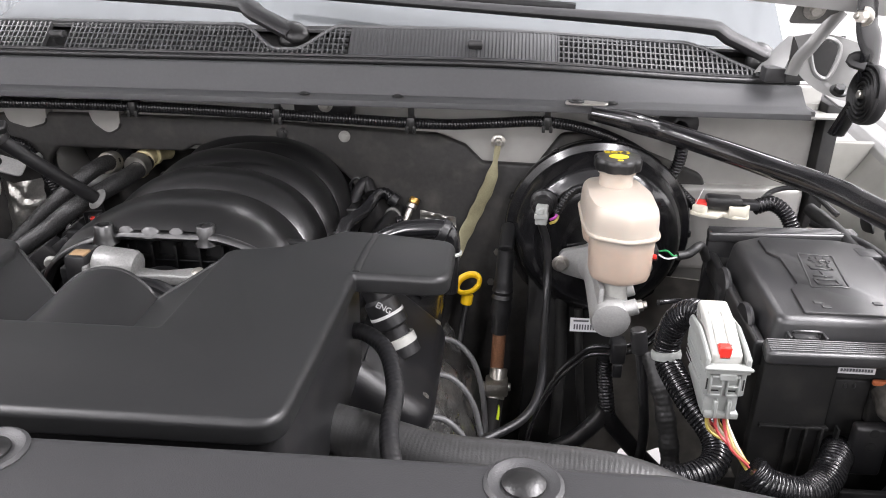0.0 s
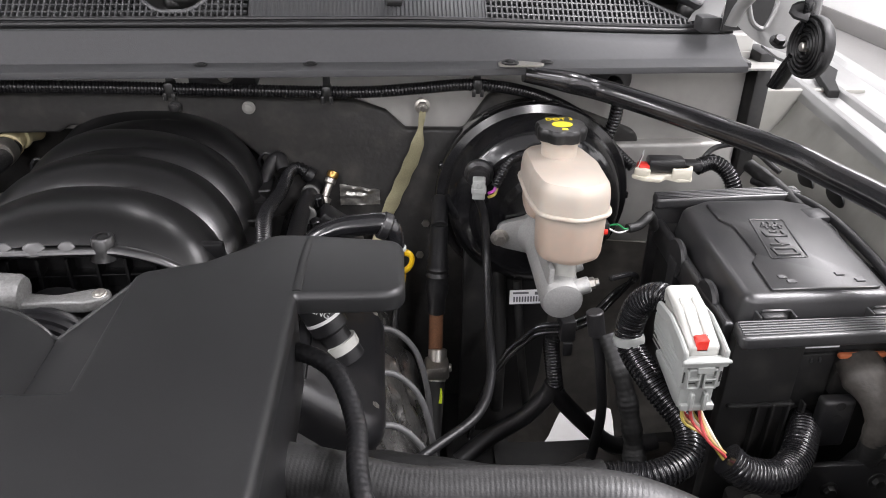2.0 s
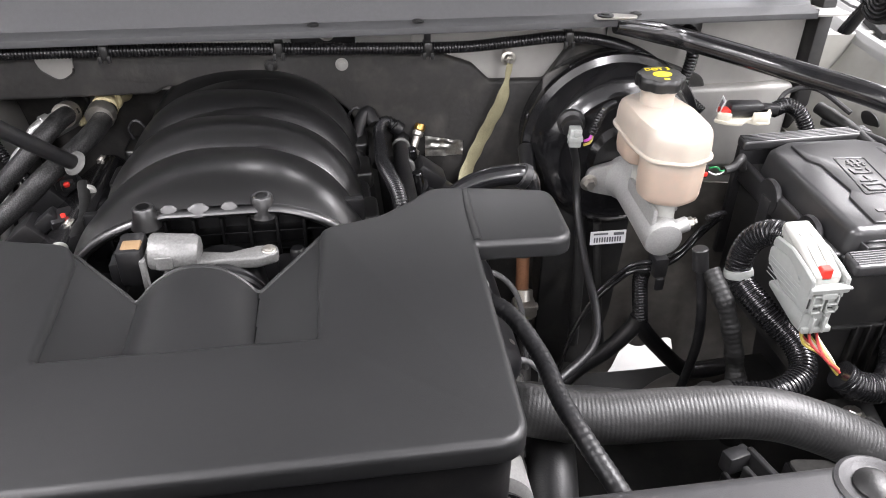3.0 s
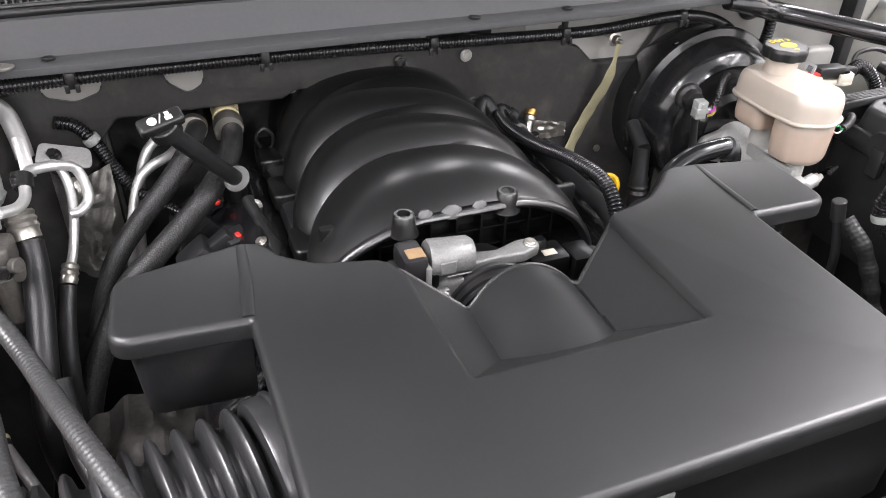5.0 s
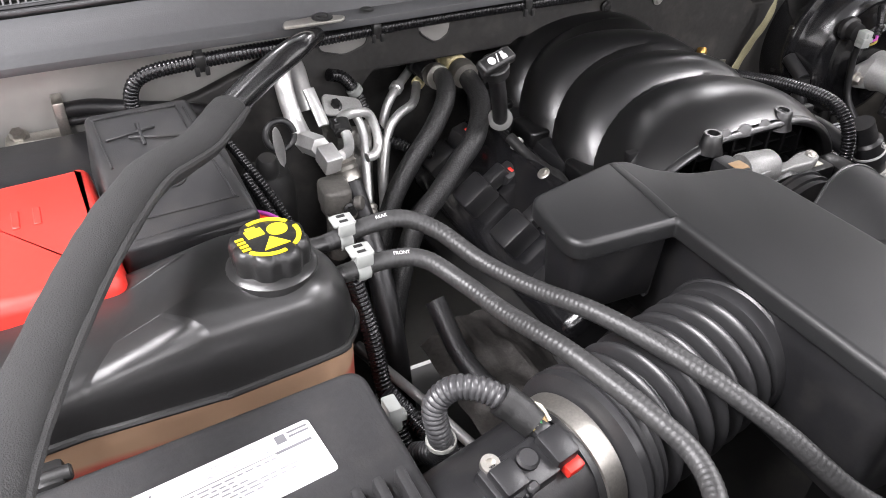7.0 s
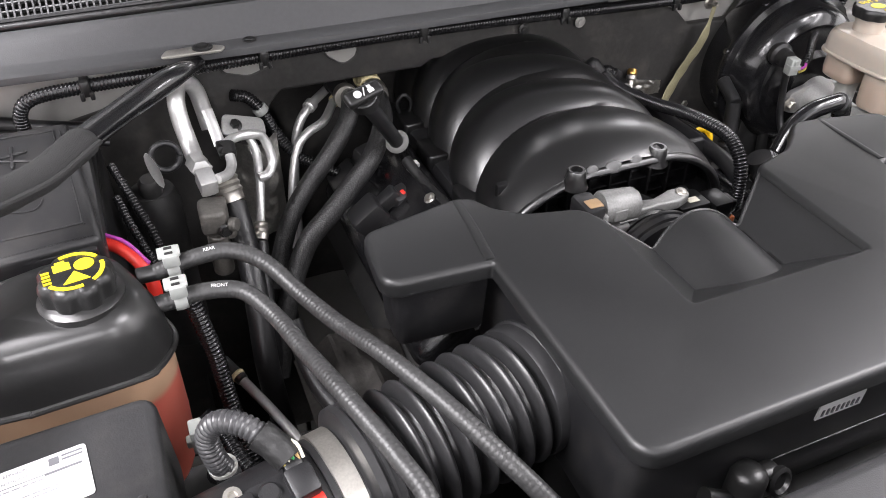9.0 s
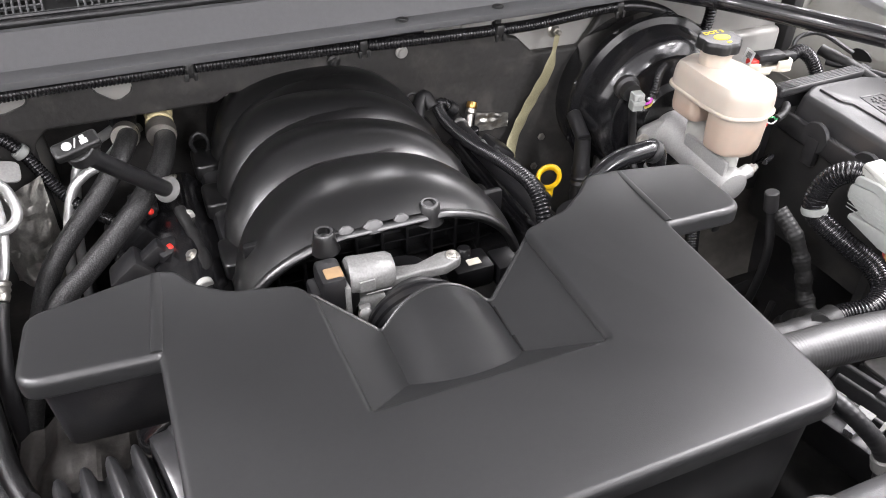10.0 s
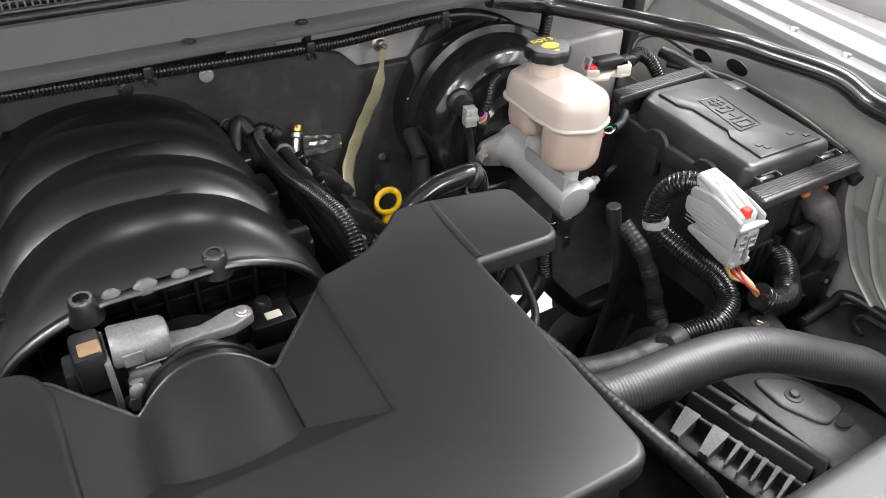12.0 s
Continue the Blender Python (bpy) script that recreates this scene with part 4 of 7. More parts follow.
part("front_bracket", merge(lathe([(.017, -.03), (.017, 0), (.014, .005), (.006, .008)], pose(-.121, .445, 1.063), 20), box(-.130, -.082, .437, .458, 1.02, 1.058, .008, 3), lathe([(.015, 0), (.015, .005), (.011, .007), (.009, .003), (.003, .003)], along((-.088, .440, 1.044), (-.086, .424, 1.050)), 20), sweep([(-.166, .447, 1.052), (-.150, .443, 1.044), (-.128, .443, 1.030), (-.10, .445, 1.02)], .009, 12, .004)), CAPBLACK, cov, "dull grey cast bracket")

# ---- brakes ----
boo = thing("brake_booster", (.60, 1.26, 1.02), "round gloss black brake booster on the firewall", "brake booster")
BC = Vector((.600, 1.262, 1.018))
bm_ = along(BC, BC + Vector((-.02, -1, .035)))
part("shell", lathe([(.120, 0), (.132, .006), (.140, .02), (.143, .050), (.143, .072), (.151, .076), (.152, .084), (.149, .090), (.138, .094), (.134, .102), (.128, .128),
                     (.118, .140), (.104, .147), (.098, .1455), (.092, .148), (.075, .150), (.060, .153), (.052, .165), (.02, .167)], bm_, 72), GLOSSB, boo)
for a in range(0, 360, 40):
    p = bm_ @ Vector((.1515 * math.cos(radians(a)), .1515 * math.sin(radians(a)), .08))
    part("crimp", box(-.006, .006, -.003, .003, -.006, .006, .002, 1, frame_at(p, bm_.to_3x3() @ Vector((-math.sin(radians(a)), math.cos(radians(a)), 0)), bm_.to_3x3() @ Vector((0, 0, 1)))), GLOSSB, boo)
sens = part("vacuum_sensor", merge(lathe([(.021, 0), (.021, .008), (.016, .012), (.015, .026)], along((.505, 1.112, 1.092), (.497, 1.06, 1.09)), 20)), BLACK, boo)
part("sensor_connector", merge(box(-.009, .009, -.009, .009, -.014, .015, .002, 2, pose(.500, 1.072, 1.085, 0, 0, -8)), box(-.0105, .0105, -.011, .004, -.004, .004, .001, 1, pose(.500, 1.072, 1.085, 0, 0, -8)), box(-.004, .004, -.0115, .0, .004, .013, .001, 1, pose(.500, 1.072, 1.085, 0, 0, -8))), GREYCON, sens, "light grey connector")
part("sensor_wire", sweep([(.513, 1.066, 1.080), (.520, 1.062, 1.086), (.524, 1.068, 1.095)], .0022, 6, .002), WIRES[5], sens, "purple wire")
part("sensor_wire", sweep([(.513, 1.066, 1.074), (.521, 1.062, 1.080), (.526, 1.068, 1.092)], .0022, 6, .002), WIRES[0], sens, "yellow wire")
part("sensor_loom", loom([(.522, 1.066, 1.090), (.530, 1.07, 1.105), (.545, 1.085, 1.120), (.565, 1.10, 1.122)], .007, .0045, .0014, 10), CONDUIT, sens)
lb = part("serial_label", box(0, .062, -.0008, .0006, -.024, 0, 0, 1, pose(.562, 1.1145, .888, -6, 0, 0)), PAPER, boo, "white printed serial label")
part("print_bars", merge(*[box(.006 + k * .0045, .0085 + k * .0045, -.0016, -.0007, -.020, -.011, 0, 1, pose(.562, 1.1145, .888, -6, 0, 0)) for k in range(11)],
                         box(.005, .03, -.0016, -.0007, -.006, -.003, 0, 1, pose(.562, 1.1145, .888, -6, 0, 0)), box(.04, .058, -.0016, -.0007, -.008, -.003, 0, 1, pose(.562, 1.1145, .888, -6, 0, 0))), INK, lb)
part("stud_plate", merge(prism(rounded([(-.06, -.05, .02), (.06, -.05, .02), (.06, .05, .02), (-.06, .05, .02)], 5), 0, .012, .003, 2, pose(.445, 1.262, .93, 90, 0, 0))), GLOSSB, boo)
for x, z in ((.437, .945), (.427, .885)):
    part("stud_nut", hexbolt((x, 1.249, z), (0, -1, 0), .007, .010), STEEL, boo)

mc = thing("master_cylinder", (.595, 1.0, .97), "cast aluminium brake master cylinder on the booster", "master cylinder")
part("barrel", lathe([(.036, 0), (.036, .02), (.029, .035), (.028, .10), (.028, .170), (.026, .176), (.020, .178), (.001, .1785)], along((.598, 1.098, 1.004), (.594, .905, .988)), 32), ALU, mc)
part("flange", prism(rounded([(-.068, -.018, .016), (0, -.036, .03), (.068, -.018, .016), (.068, .018, .016), (0, .036, .03), (-.068, .018, .016)], 5), 0, .012, .002, 2, along((.600, 1.095, 1.002), (.598, 1.0, 1.0))), ALU, mc)
part("flange_nut", hexbolt((.535, 1.084, 1.0), (0, -1, 0), .009, .012), STEEL, mc)
part("flange_nut", hexbolt((.664, 1.084, 1.0), (0, -1, 0), .009, .012), STEEL, mc)
part("port_boss", rod((.60, .932, 1.0), (.630, .932, 1.010), .011, 18), ALU, mc)
part("port_boss", rod((.60, .985, 1.0), (.632, .985, 1.012), .011, 18), ALU, mc)
part("fitting", merge(lathe([(.008, 0), (.008, .008), (.005, .010), (.005, .014)], along((.628, .932, 1.010), (.66, .932, 1.018)), 6)), STEEL, mc)
part("rib", box(.575, .583, .93, 1.03, .98, 1.035, .003), ALU, mc)

res = thing("brake_fluid_reservoir", (.598, .96, 1.06), "translucent white brake fluid reservoir with a black cap", "fluid reservoir")


def res_outline(g=0.0):
    return rounded([(.554 - g, 1.072 + g, .03), (.552 - g, .985, .03), (.558 - g, .934 - g, .03), (.604, .914 - g, .03), (.648 + g, .934 - g, .03), (.650 + g, 1.01, .05), (.636 + g, 1.074 + g, .03), (.595, 1.086 + g, .03)], 6)


def scaled(o, f, c=(.598, .99)):
    return [(c[0] + (x - c[0]) * f, c[1] + (y - c[1]) * f) for x, y in o]


def stack(rings):
    """A body through outlines of equal count at rising heights."""
    n = len(rings[0][0])
    verts = [Vector((x, y, z)) for o, z in rings for x, y in o]
    faces = [((i - 1) * n + k, (i - 1) * n + (k + 1) % n, i * n + (k + 1) % n, i * n + k) for i in range(1, len(rings)) for k in range(n)]
    faces += [tuple(range(n - 1, -1, -1)), tuple(range((len(rings) - 1) * n, len(rings) * n))]
    return verts, faces


ro = res_outline()
part("upper_body", stack([(ro, 1.109), (scaled(ro, .995), 1.128), (scaled(ro, .98), 1.137), (scaled(ro, .95), 1.144), (scaled(ro, .88), 1.1495), (scaled(ro, .5), 1.152)]), RES, res)
part("seam_rim", prism(res_outline(.003), 1.1065, 1.1125, .0025, 3), RES, res, "welded rim round the reservoir")
fo = rounded([(.559, .986, .02), (.562, .936, .03), (.605, .917, .03), (.646, .936, .03), (.647, .986, .02)], 7)
part("front_chamber", stack([(scaled(fo, .80, (.60, .95)), 1.042), (scaled(fo, .92, (.60, .95)), 1.045), (scaled(fo, .97, (.60, .95)), 1.052), (fo, 1.08), (fo, 1.108)]), RES, res)
bo = rounded([(.558, 1.068, .02), (.557, 1.006, .02), (.640, 1.006, .02), (.630, 1.066, .02)], 7)
part("rear_chamber", stack([(scaled(bo, .85, (.6, 1.02)), 1.066), (scaled(bo, .96, (.6, 1.02)), 1.070), (bo, 1.080), (bo, 1.108)]), RES, res)
part("outlet_grommet", rod((.600, .955, 1.010), (.600, .955, 1.048), .017, 20), WHITE, res)
part("outlet_grommet", rod((.597, 1.03, 1.015), (.597, 1.03, 1.070), .017, 20), WHITE, res)
part("neck", lathe([(.0235, 1.146), (.0235, 1.169), (.026, 1.170), (.026, 1.175)], pose(.598, 1.030, 0), 28), RES, res)
cap = part("cap", lathe([(.029, 1.1740), (.033, 1.1760), (.034, 1.1860), (.0335, 1.1900), (.031, 1.1925), (.012, 1.1935)], pose(.598, 1.030, 0), 64, 8, .09), CAPBLACK, res, "black fluted cap with yellow print")
part("cap_mark", merge(lathe([(.0135, 1.1930), (.0135, 1.1942), (.009, 1.1944)], pose(.598, 1.026, 0) @ Matrix.Diagonal((1, .72, 1, 1)), 28)), YELLOW, cap)
words("DOT 3", .0125, pose(.598, 1.0455, 1.1938), YELLOW, cap, .0003)
part("print_bar", box(.594, .602, 1.007, 1.011, 1.1922, 1.1940, .0008, 1), YELLOW, cap)
part("level_plug", merge(box(.636, .652, .945, .975, 1.072, 1.09, .003)), BLACK, res)
part("plug_lock", box(.641, .649, .941, .947, 1.077, 1.083, .0015), REDPL, res, "red connector lock")
part("plug_wire", sweep([(.651, .950, 1.085), (.662, .947, 1.088), (.672, .950, 1.080), (.682, .955, 1.079)], .0013, 6, .002), mat("green_wire_sheath", (.02, .22, .07), .4), res, "green wire")
part("plug_wire", sweep([(.651, .952, 1.081), (.664, .948, 1.076), (.682, .955, 1.077)], .0013, 6, .002), WPRINT, res, "white wire")
part("plug_loom", sweep([(.678, .954, 1.078), (.694, .960, 1.079), (.706, .966, 1.086), (.716, .978, 1.084), (.728, .99, 1.06)], .0062, 10, .003, wobble=.25), TAPE, res, "taped wires")

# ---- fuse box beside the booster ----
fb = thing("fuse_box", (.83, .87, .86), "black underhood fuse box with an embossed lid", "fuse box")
part("tub", box(.745, .94, .760, 1.02, .85, 1.06, .01), DARK, fb)
part("frame_front", prism(rounded([(.726, .715, .008), (.930, .719, .008), (.946, .750, .008), (.732, .750, .008)], 4), 1.064, 1.080, .004, 3), FUSE, fb)
part("frame_rear", prism(rounded([(.732, 1.006, .006), (.940, 1.016, .006), (.944, 1.042, .006), (.735, 1.032, .006)], 4), 1.084, 1.099, .004), FUSE, fb)
part("rear_wall", box(.735, .945, 1.018, 1.030, .90, 1.086, .003), BLACK, fb)
part("right_wall", box(.938, .948, .745, 1.02, .95, 1.078, .003), BLACK, fb)
part("frame_side", merge(prism(rounded([(.728, .760, .004), (.741, .760, .004), (.748, 1.01, .004), (.736, 1.012, .004)], 4), 1.035, 1.068, .004)), BLACK, fb)
for k in range(6):
    part("frame_rib", merge(sweep([(.731 + k * .0006, .722 + k * .0045, 1.0802), (.931 + k * .002, .725 + k * .0042, 1.0802)], .0011, 6, .05), ), BLACK, fb)
for k in range(5):
    part("frame_rib", merge(sweep([(.736, 1.010 + k * .0045, 1.0992), (.939, 1.020 + k * .0045, 1.0992)], .0012, 6, .05), ), BLACK, fb)
lid = part("lid", prism(rounded([(.750, .766, .014), (.918, .766, .014), (.942, .985, .02), (.905, 1.008, .016), (.800, 1.010, .016), (.760, .988, .02)], 5), 1.058, 1.0965, .009, 4, None, 0, .006), FUSE, fb, "black lid with raised pictograms", smooth=35)
part("raised_field", prism(rounded([(.782, .776, .003), (.908, .775, .010), (.930, .980, .012), (.90, .994, .01), (.793, .990, .004), (.792, .945, .006), (.803, .928, .006), (.800, .853, .006), (.788, .838, .006)], 5), 1.092, 1.0997, .0012, 2), FUSE, lid)
EMB = [(.830, .941), (.872, .937), (.857, .844), (.813, .842)]
part("emblem_rim", sweep([(lerp(a[0], b[0], k / 5), lerp(a[1], b[1], k / 5), 1.0999) for a, b in zip(EMB, EMB[1:] + EMB[:1]) for k in range(5)] + [(*EMB[0], 1.0999)], .0013, 6, .004, .7), FUSE, lid)
for k, (x0, x1, y0, y1) in enumerate(((.822, .852, .848, .852), (.822, .852, .862, .866), (.822, .826, .848, .866), (.848, .852, .848, .866), (.826, .850, .872, .876), (.838, .842, .870, .888), (.830, .858, .893, .897), (.830, .834, .893, .908), (.854, .858, .893, .908), (.840, .850, .904, .908), (.836, .864, .920, .924), (.848, .852, .912, .934), (.840, .844, .914, .931), (.857, .861, .914, .931))):
    part("pictogram", box(x0, x1, y0, y1, 1.0990, 1.1012, .0008, 1), FUSE, lid)
for x, y in ((.800, .797), (.806, .787), (.868, .800), (.884, .786)):
    part("lid_mark", box(x, x + .010, y, y + .007, 1.0990, 1.1010, .0006, 1), FUSE, lid)
for x in (.782, .908):
    part("latch", merge(box(x - .014, x + .014, .755, .769, 1.058, 1.078, .003), sweep([(x - .014, .762, 1.080), (x - .013, .757, 1.085), (x + .013, .757, 1.085), (x + .014, .762, 1.080)], .0016, 6, .003), box(x - .021, x - .018, .750, .766, 1.064, 1.081, .001), box(x + .018, x + .021, .750, .766, 1.064, 1.081, .001)), FUSE, fb)
for x, y in ((.735, .821), (.735, .920), (.948, .84), (.95, .95)):
    part("side_clip", merge(lathe([(.024, -.004), (.026, 0), (.024, .004)], pose(x, y, 1.058, 0, 90, 0), 24), box(x - .006, x + .006, y - .012, y + .012, 1.01, 1.058, .003)), BLACK, fb)
part("front_panel", merge(box(.738, .820, .746, .762, .80, 1.066, .003), box(.818, .962, .757, .768, .80, 1.066, .003), box(.822, .862, .752, .760, .955, 1.028, .002), box(.745, .822, .740, .748, .965, .969, .001)), DARK, fb)
for k in range(4):
    part("panel_rib", box(.778 + k * .018, .781 + k * .018, .738, .748, .88, .969, .001), DARK, fb)
part("cable_socket", box(.862, .920, .744, .760, .975, 1.030, .004), DARK, fb)
for x in (.832, .842):
    part("panel_slot", box(x, x + .003, .7505, .7525, 1.018, 1.024, .0005, 1), FUSE, fb)
tag = part("serial_label", box(.8205, .864, .7545, .7565, 1.035, 1.053, 0), PAPER, fb, "white barcode label")
part("print_bars", merge(*[box(.8255 + k * .0033, .8278 + k * .0033, .7538, .7546, 1.038, 1.0415, 0) for k in range(11)], box(.834, .842, .7538, .7546, 1.0435, 1.046, 0), box(.846, .860, .7538, .7546, 1.0435, 1.046, 0), box(.822, .832, .7538, .7546, 1.0485, 1.052, 0), box(.837, .848, .7538, .7546, 1.049, 1.0515, 0)), INK, tag)
oc = part("cable_boot", sweep([(.887, .750, 1.018), (.888, .730, 1.010), (.892, .712, .996), (.897, .702, .972), (.900, .702, .945)], lambda s, t: .0252 if s < .022 else lerp(.0252, .0150, ease((s - .022) / .035)), 20, .004, .85, wobble=.16), mat("dusty_grey_cloth_tape", (.045, .041, .036), .6, grain=.45, scale=60, bump=1.0, bscale=150), fb, "dusty taped cable boot")
part("boot_clip", prism(rounded([(.858, .741, .004), (.912, .741, .004), (.914, .748, .003), (.858, .748, .003)], 3), 1.028, 1.034, .0015, 1), ORANGE, fb, "dull orange lock collar")
part("boot_cable", sweep([(.900, .702, .950), (.902, .706, .92), (.898, .72, .88), (.89, .73, .83)], .014, 12, .006, wobble=.1), TAPE, fb)
rb = part("relay_block", box(.843, .881, .720, .737, .92, .986, .005, 3), BLACK, fb)
# black discs put the shade of two holes on the block's face
for z in (.980, .962):
    part("relay_hole_shade", lathe([(.0055, 0), (.0055, .0006), (.002, .0006)], along((.862, .7198, z), (.862, .70, z)), 14), INKBLACK, rb)

# ---- large grey connector with its looms ----
ec = thing("wiring_connector", (.67, .72, 1.0), "light grey multi-pin wiring connector with a red lock", "connector")
ey = Matrix.Translation((0, .782, 0)) @ Matrix.Diagonal((1, .86, 1, 1)) @ Matrix.Translation((0, -.782, 0))
em = ey @ frame_at((0, 0, 0), (0, 1, 0), (1, 0, 0))
part("housing", prism(rounded([(.679, 1.040, .004), (.735, 1.040, .006), (.782, 1.056, .008), (.784, 1.078, .008), (.735, 1.086, .02), (.679, 1.074, .004)], 4), .659, .702, .003, 2, em), GREYCON, ec)
part("side_rim", prism(rounded([(.676, 1.068, .003), (.676, 1.088, .004), (.700, 1.094, .01), (.735, 1.100, .02), (.775, 1.096, .01), (.778, 1.080, .006), (.735, 1.086, .02), (.700, 1.074, .01)], 3), .6565, .6615, .0018, 1, em), GREYCON, ec)
part("side_rim", prism(rounded([(.676, 1.068, .003), (.676, 1.088, .004), (.700, 1.094, .01), (.735, 1.100, .02), (.775, 1.096, .01), (.778, 1.080, .006), (.735, 1.086, .02), (.700, 1.074, .01)], 3), .6985, .7035, .0018, 1, em), GREYCON, ec)
lever = part("lever", prism(rounded([(.684, 1.070, .003), (.684, 1.090, .006), (.735, 1.108, .02), (.776, 1.113, .004), (.780, 1.108, .003), (.778, 1.075, .006)], 5), .663, .696, .005, 3, em), WHITE, ec, "white locking lever")
for x in (.671, .684):
    part("lever_rib", sweep([(x, .754, 1.1105), (x, .729, 1.1035), (x, .708, 1.0950)], .0022, 6, .006), WHITE, lever)
part("red_lock", box(.670, .6835, .684, .697, 1.083, 1.0975, .0015, 1, ey), REDPL, ec, "small red lock tab")
part("lock_collar", merge(box(.657, .704, .673, .684, 1.070, 1.080, .003, 2, ey), box(.6555, .7055, .671, .676, 1.0755, 1.079, .0012, 1, ey), box(.672, .690, .6725, .676, 1.063, 1.071, .001, 1, ey)), GREYCON, ec)
for k in range(2):
    x0, x1 = .6635 + k * .0175, .6775 + k * .0175
    part("face_window", merge(box(x0, x1, .6735, .680, 1.0655, 1.068, .0006, 1, ey), box(x0, x1, .6735, .680, 1.043, 1.0455, .0006, 1, ey), box(x0, x1, .6735, .680, 1.054, 1.0558, .0005, 1, ey), box(x0, x0 + .002, .6735, .680, 1.043, 1.068, .0006, 1, ey), box(x1 - .002, x1, .6735, .680, 1.043, 1.068, .0006, 1, ey)), GREYCON, ec)
    # dark bars put the shade of the slots on the face
    part("face_slot_shade", merge(box(x0 + .003, x1 - .003, .6782, .6792, 1.047, 1.0485, 0, 1, ey), box(.6605 + k * .038, .662 + k * .038, .6782, .6792, 1.049, 1.062, 0, 1, ey)), DARK, ec)
for k in range(5):
    part("side_rib", box(.6586, .6595, .700, .776, 1.043 + k * .0056, 1.0446 + k * .0056, .0004, 1, ey), GREYCON, ec)
part("side_mark", sweep([(.6585, .715, 1.072), (.6585, .728, 1.082), (.6585, .750, 1.090)], .0016, 6, .004), GREYCON, ec)
part("wire_outlet", merge(prism(rounded([(.682, 1.013, .003), (.700, 1.013, .003), (.770, 1.026, .004), (.770, 1.034, .004), (.682, 1.042, .003)], 3), .662, .698, .003, 2, em), box(.664, .700, .677, .690, 1.012, 1.020, .002, 2, ey), box(.672, .676, .674, .684, 1.014, 1.036, .001, 1, ey), box(.686, .690, .674, .684, 1.014, 1.036, .001, 1, ey)), GREYCON, ec)
for k in range(9):
    a = Vector((.668 + .003 * k, .692 + .006 * (k % 3 - 1), 1.016))
    part("wire", sweep([a + Vector((0, .012, 0)), a + Vector((.003, .006, -.018)), (.694 + .004 * (k % 3), .684 - .003 * (k // 3), .984), (.712 + .002 * (k % 2), .674 + .003 * (k % 3 - 1), .966 + .003 * (k // 3 - 1))], .0017, 6, .006), WIRES[(0, 3, 1, 1, 2, 0, 1, 3, 2)[k]], ec)
part("loom_upper", loom([(0.678, 0.774, 1.090), (0.664, 0.797, 1.086), (0.651, 0.814, 1.060), (0.647, 0.812, 1.015), (0.664, 0.765, 0.990), (0.690, 0.722, 0.965), (0.682, 0.690, .950), (0.644, 0.673, 0.943), (0.605, 0.682, 0.935), (.57, .684, .932)], .0165, .0050, .0022, 14), CONDUIT, ec, "black corrugated loom")
part("loom_band", lathe([(.0175, -.005), (.0185, 0), (.0175, .005)], along((.646, .812, 1.018), (.648, .806, .998)), 20), GREYCON, ec, "grey cable tie")
part("loom_taped", sweep([(.592, .684, .932), (.55, .682, .930), (.49, .688, .926), (.42, .706, .924), (.36, .725, .92), (.31, .74, .91)], .0195, 14, .004, wobble=.12), TAPE, ec, "taped wiring loom")
part("loom_branch", sweep([(.552, .672, .945), (.572, .70, .925), (.592, .735, .89), (.605, .765, .84), (.61, .79, .77)], .013, 12, .005, wobble=.25), TAPE, ec, "taped wiring branch")
part("loom_side", loom([(.716, .672, .963), (.735, .664, .950), (.775, .668, .938), (.805, .690, .936), (.822, .712, .944), (.836, .734, .944), (.842, .755, .934), (.842, .785, .92)], .0185, .0046, .0018, 14), CONDUIT, ec, "black corrugated loom")
part("loom_lower", sweep([(.640, .865, .985), (.650, .828, .955), (.660, .805, .91), (.666, .785, .86), (.655, .745, .84), (.62, .70, .84)], lambda s, t: .0128 + .0004 * math.sin(s * 900), 14, .002, wobble=.2), TAPE, ec, "taped wiring branch")
ec.location.z -= .010

# ---- hoses and lines round the engine ----
ph = thing("purge_hose", (.22, 1.05, 1.05), "black corrugated vapour hose beside the manifold", "hose")
part("corrugated_hose", loom([(.250, 1.232, 1.043), (.236, 1.235, 1.052), (.224, 1.222, 1.052), (.219, 1.185, 1.050), (.217, 1.131, 1.056), (.214, 1.059, 1.072), (.216, .989, 1.089), (.224, .917, 1.094), (.225, .88, 1.079), (.223, .86, 1.047), (.222, .855, .99)], .0102, .0048, .0016, 14), CONDUIT, ph)
part("hose_tip", rod((.246, 1.2325, 1.046), (.258, 1.232, 1.037), .0118, 16), RUBBER, ph)
cc = thing("coolant_crossover", (.26, 1.05, 1.0), "black rubber coolant hose with white bands behind the coils", "hose")
part("hose", sweep([(.258, 1.238, 1.020), (.254, 1.20, 1.022), (.248, 1.12, 1.03), (.246, 1.02, 1.035), (.243, .92, 1.04), (.235, .86, 1.03)], .0125, 14, .006), RUBBER, cc)
for y in (1.205, 1.13, .945):
    part("band", rod((.2545, y, 1.0235), (.254, y - .007, 1.0238), .0142, 18), SEATGREY, cc, "grey hose band")
gv = thing("pressure_sender", (.285, 1.22, .99), "brass-tipped pressure sender behind the coils", "sensor")
part("stem", lathe([(.011, 0), (.011, .014), (.006, .016), (.006, .036), (.009, .038), (.009, .045), (.005, .047)], along((.270, 1.205, 1.000), (.286, 1.228, 1.036)), 16), STEEL, gv)
part("tip", lathe([(.0085, 0), (.0095, .004), (.0085, .010)], along((.2865, 1.2285, 1.037), (.290, 1.233, 1.044)), 16), mat("brass", (.55, .33, .10), .3, metal=.9, grain=.2), gv, "brass tip")
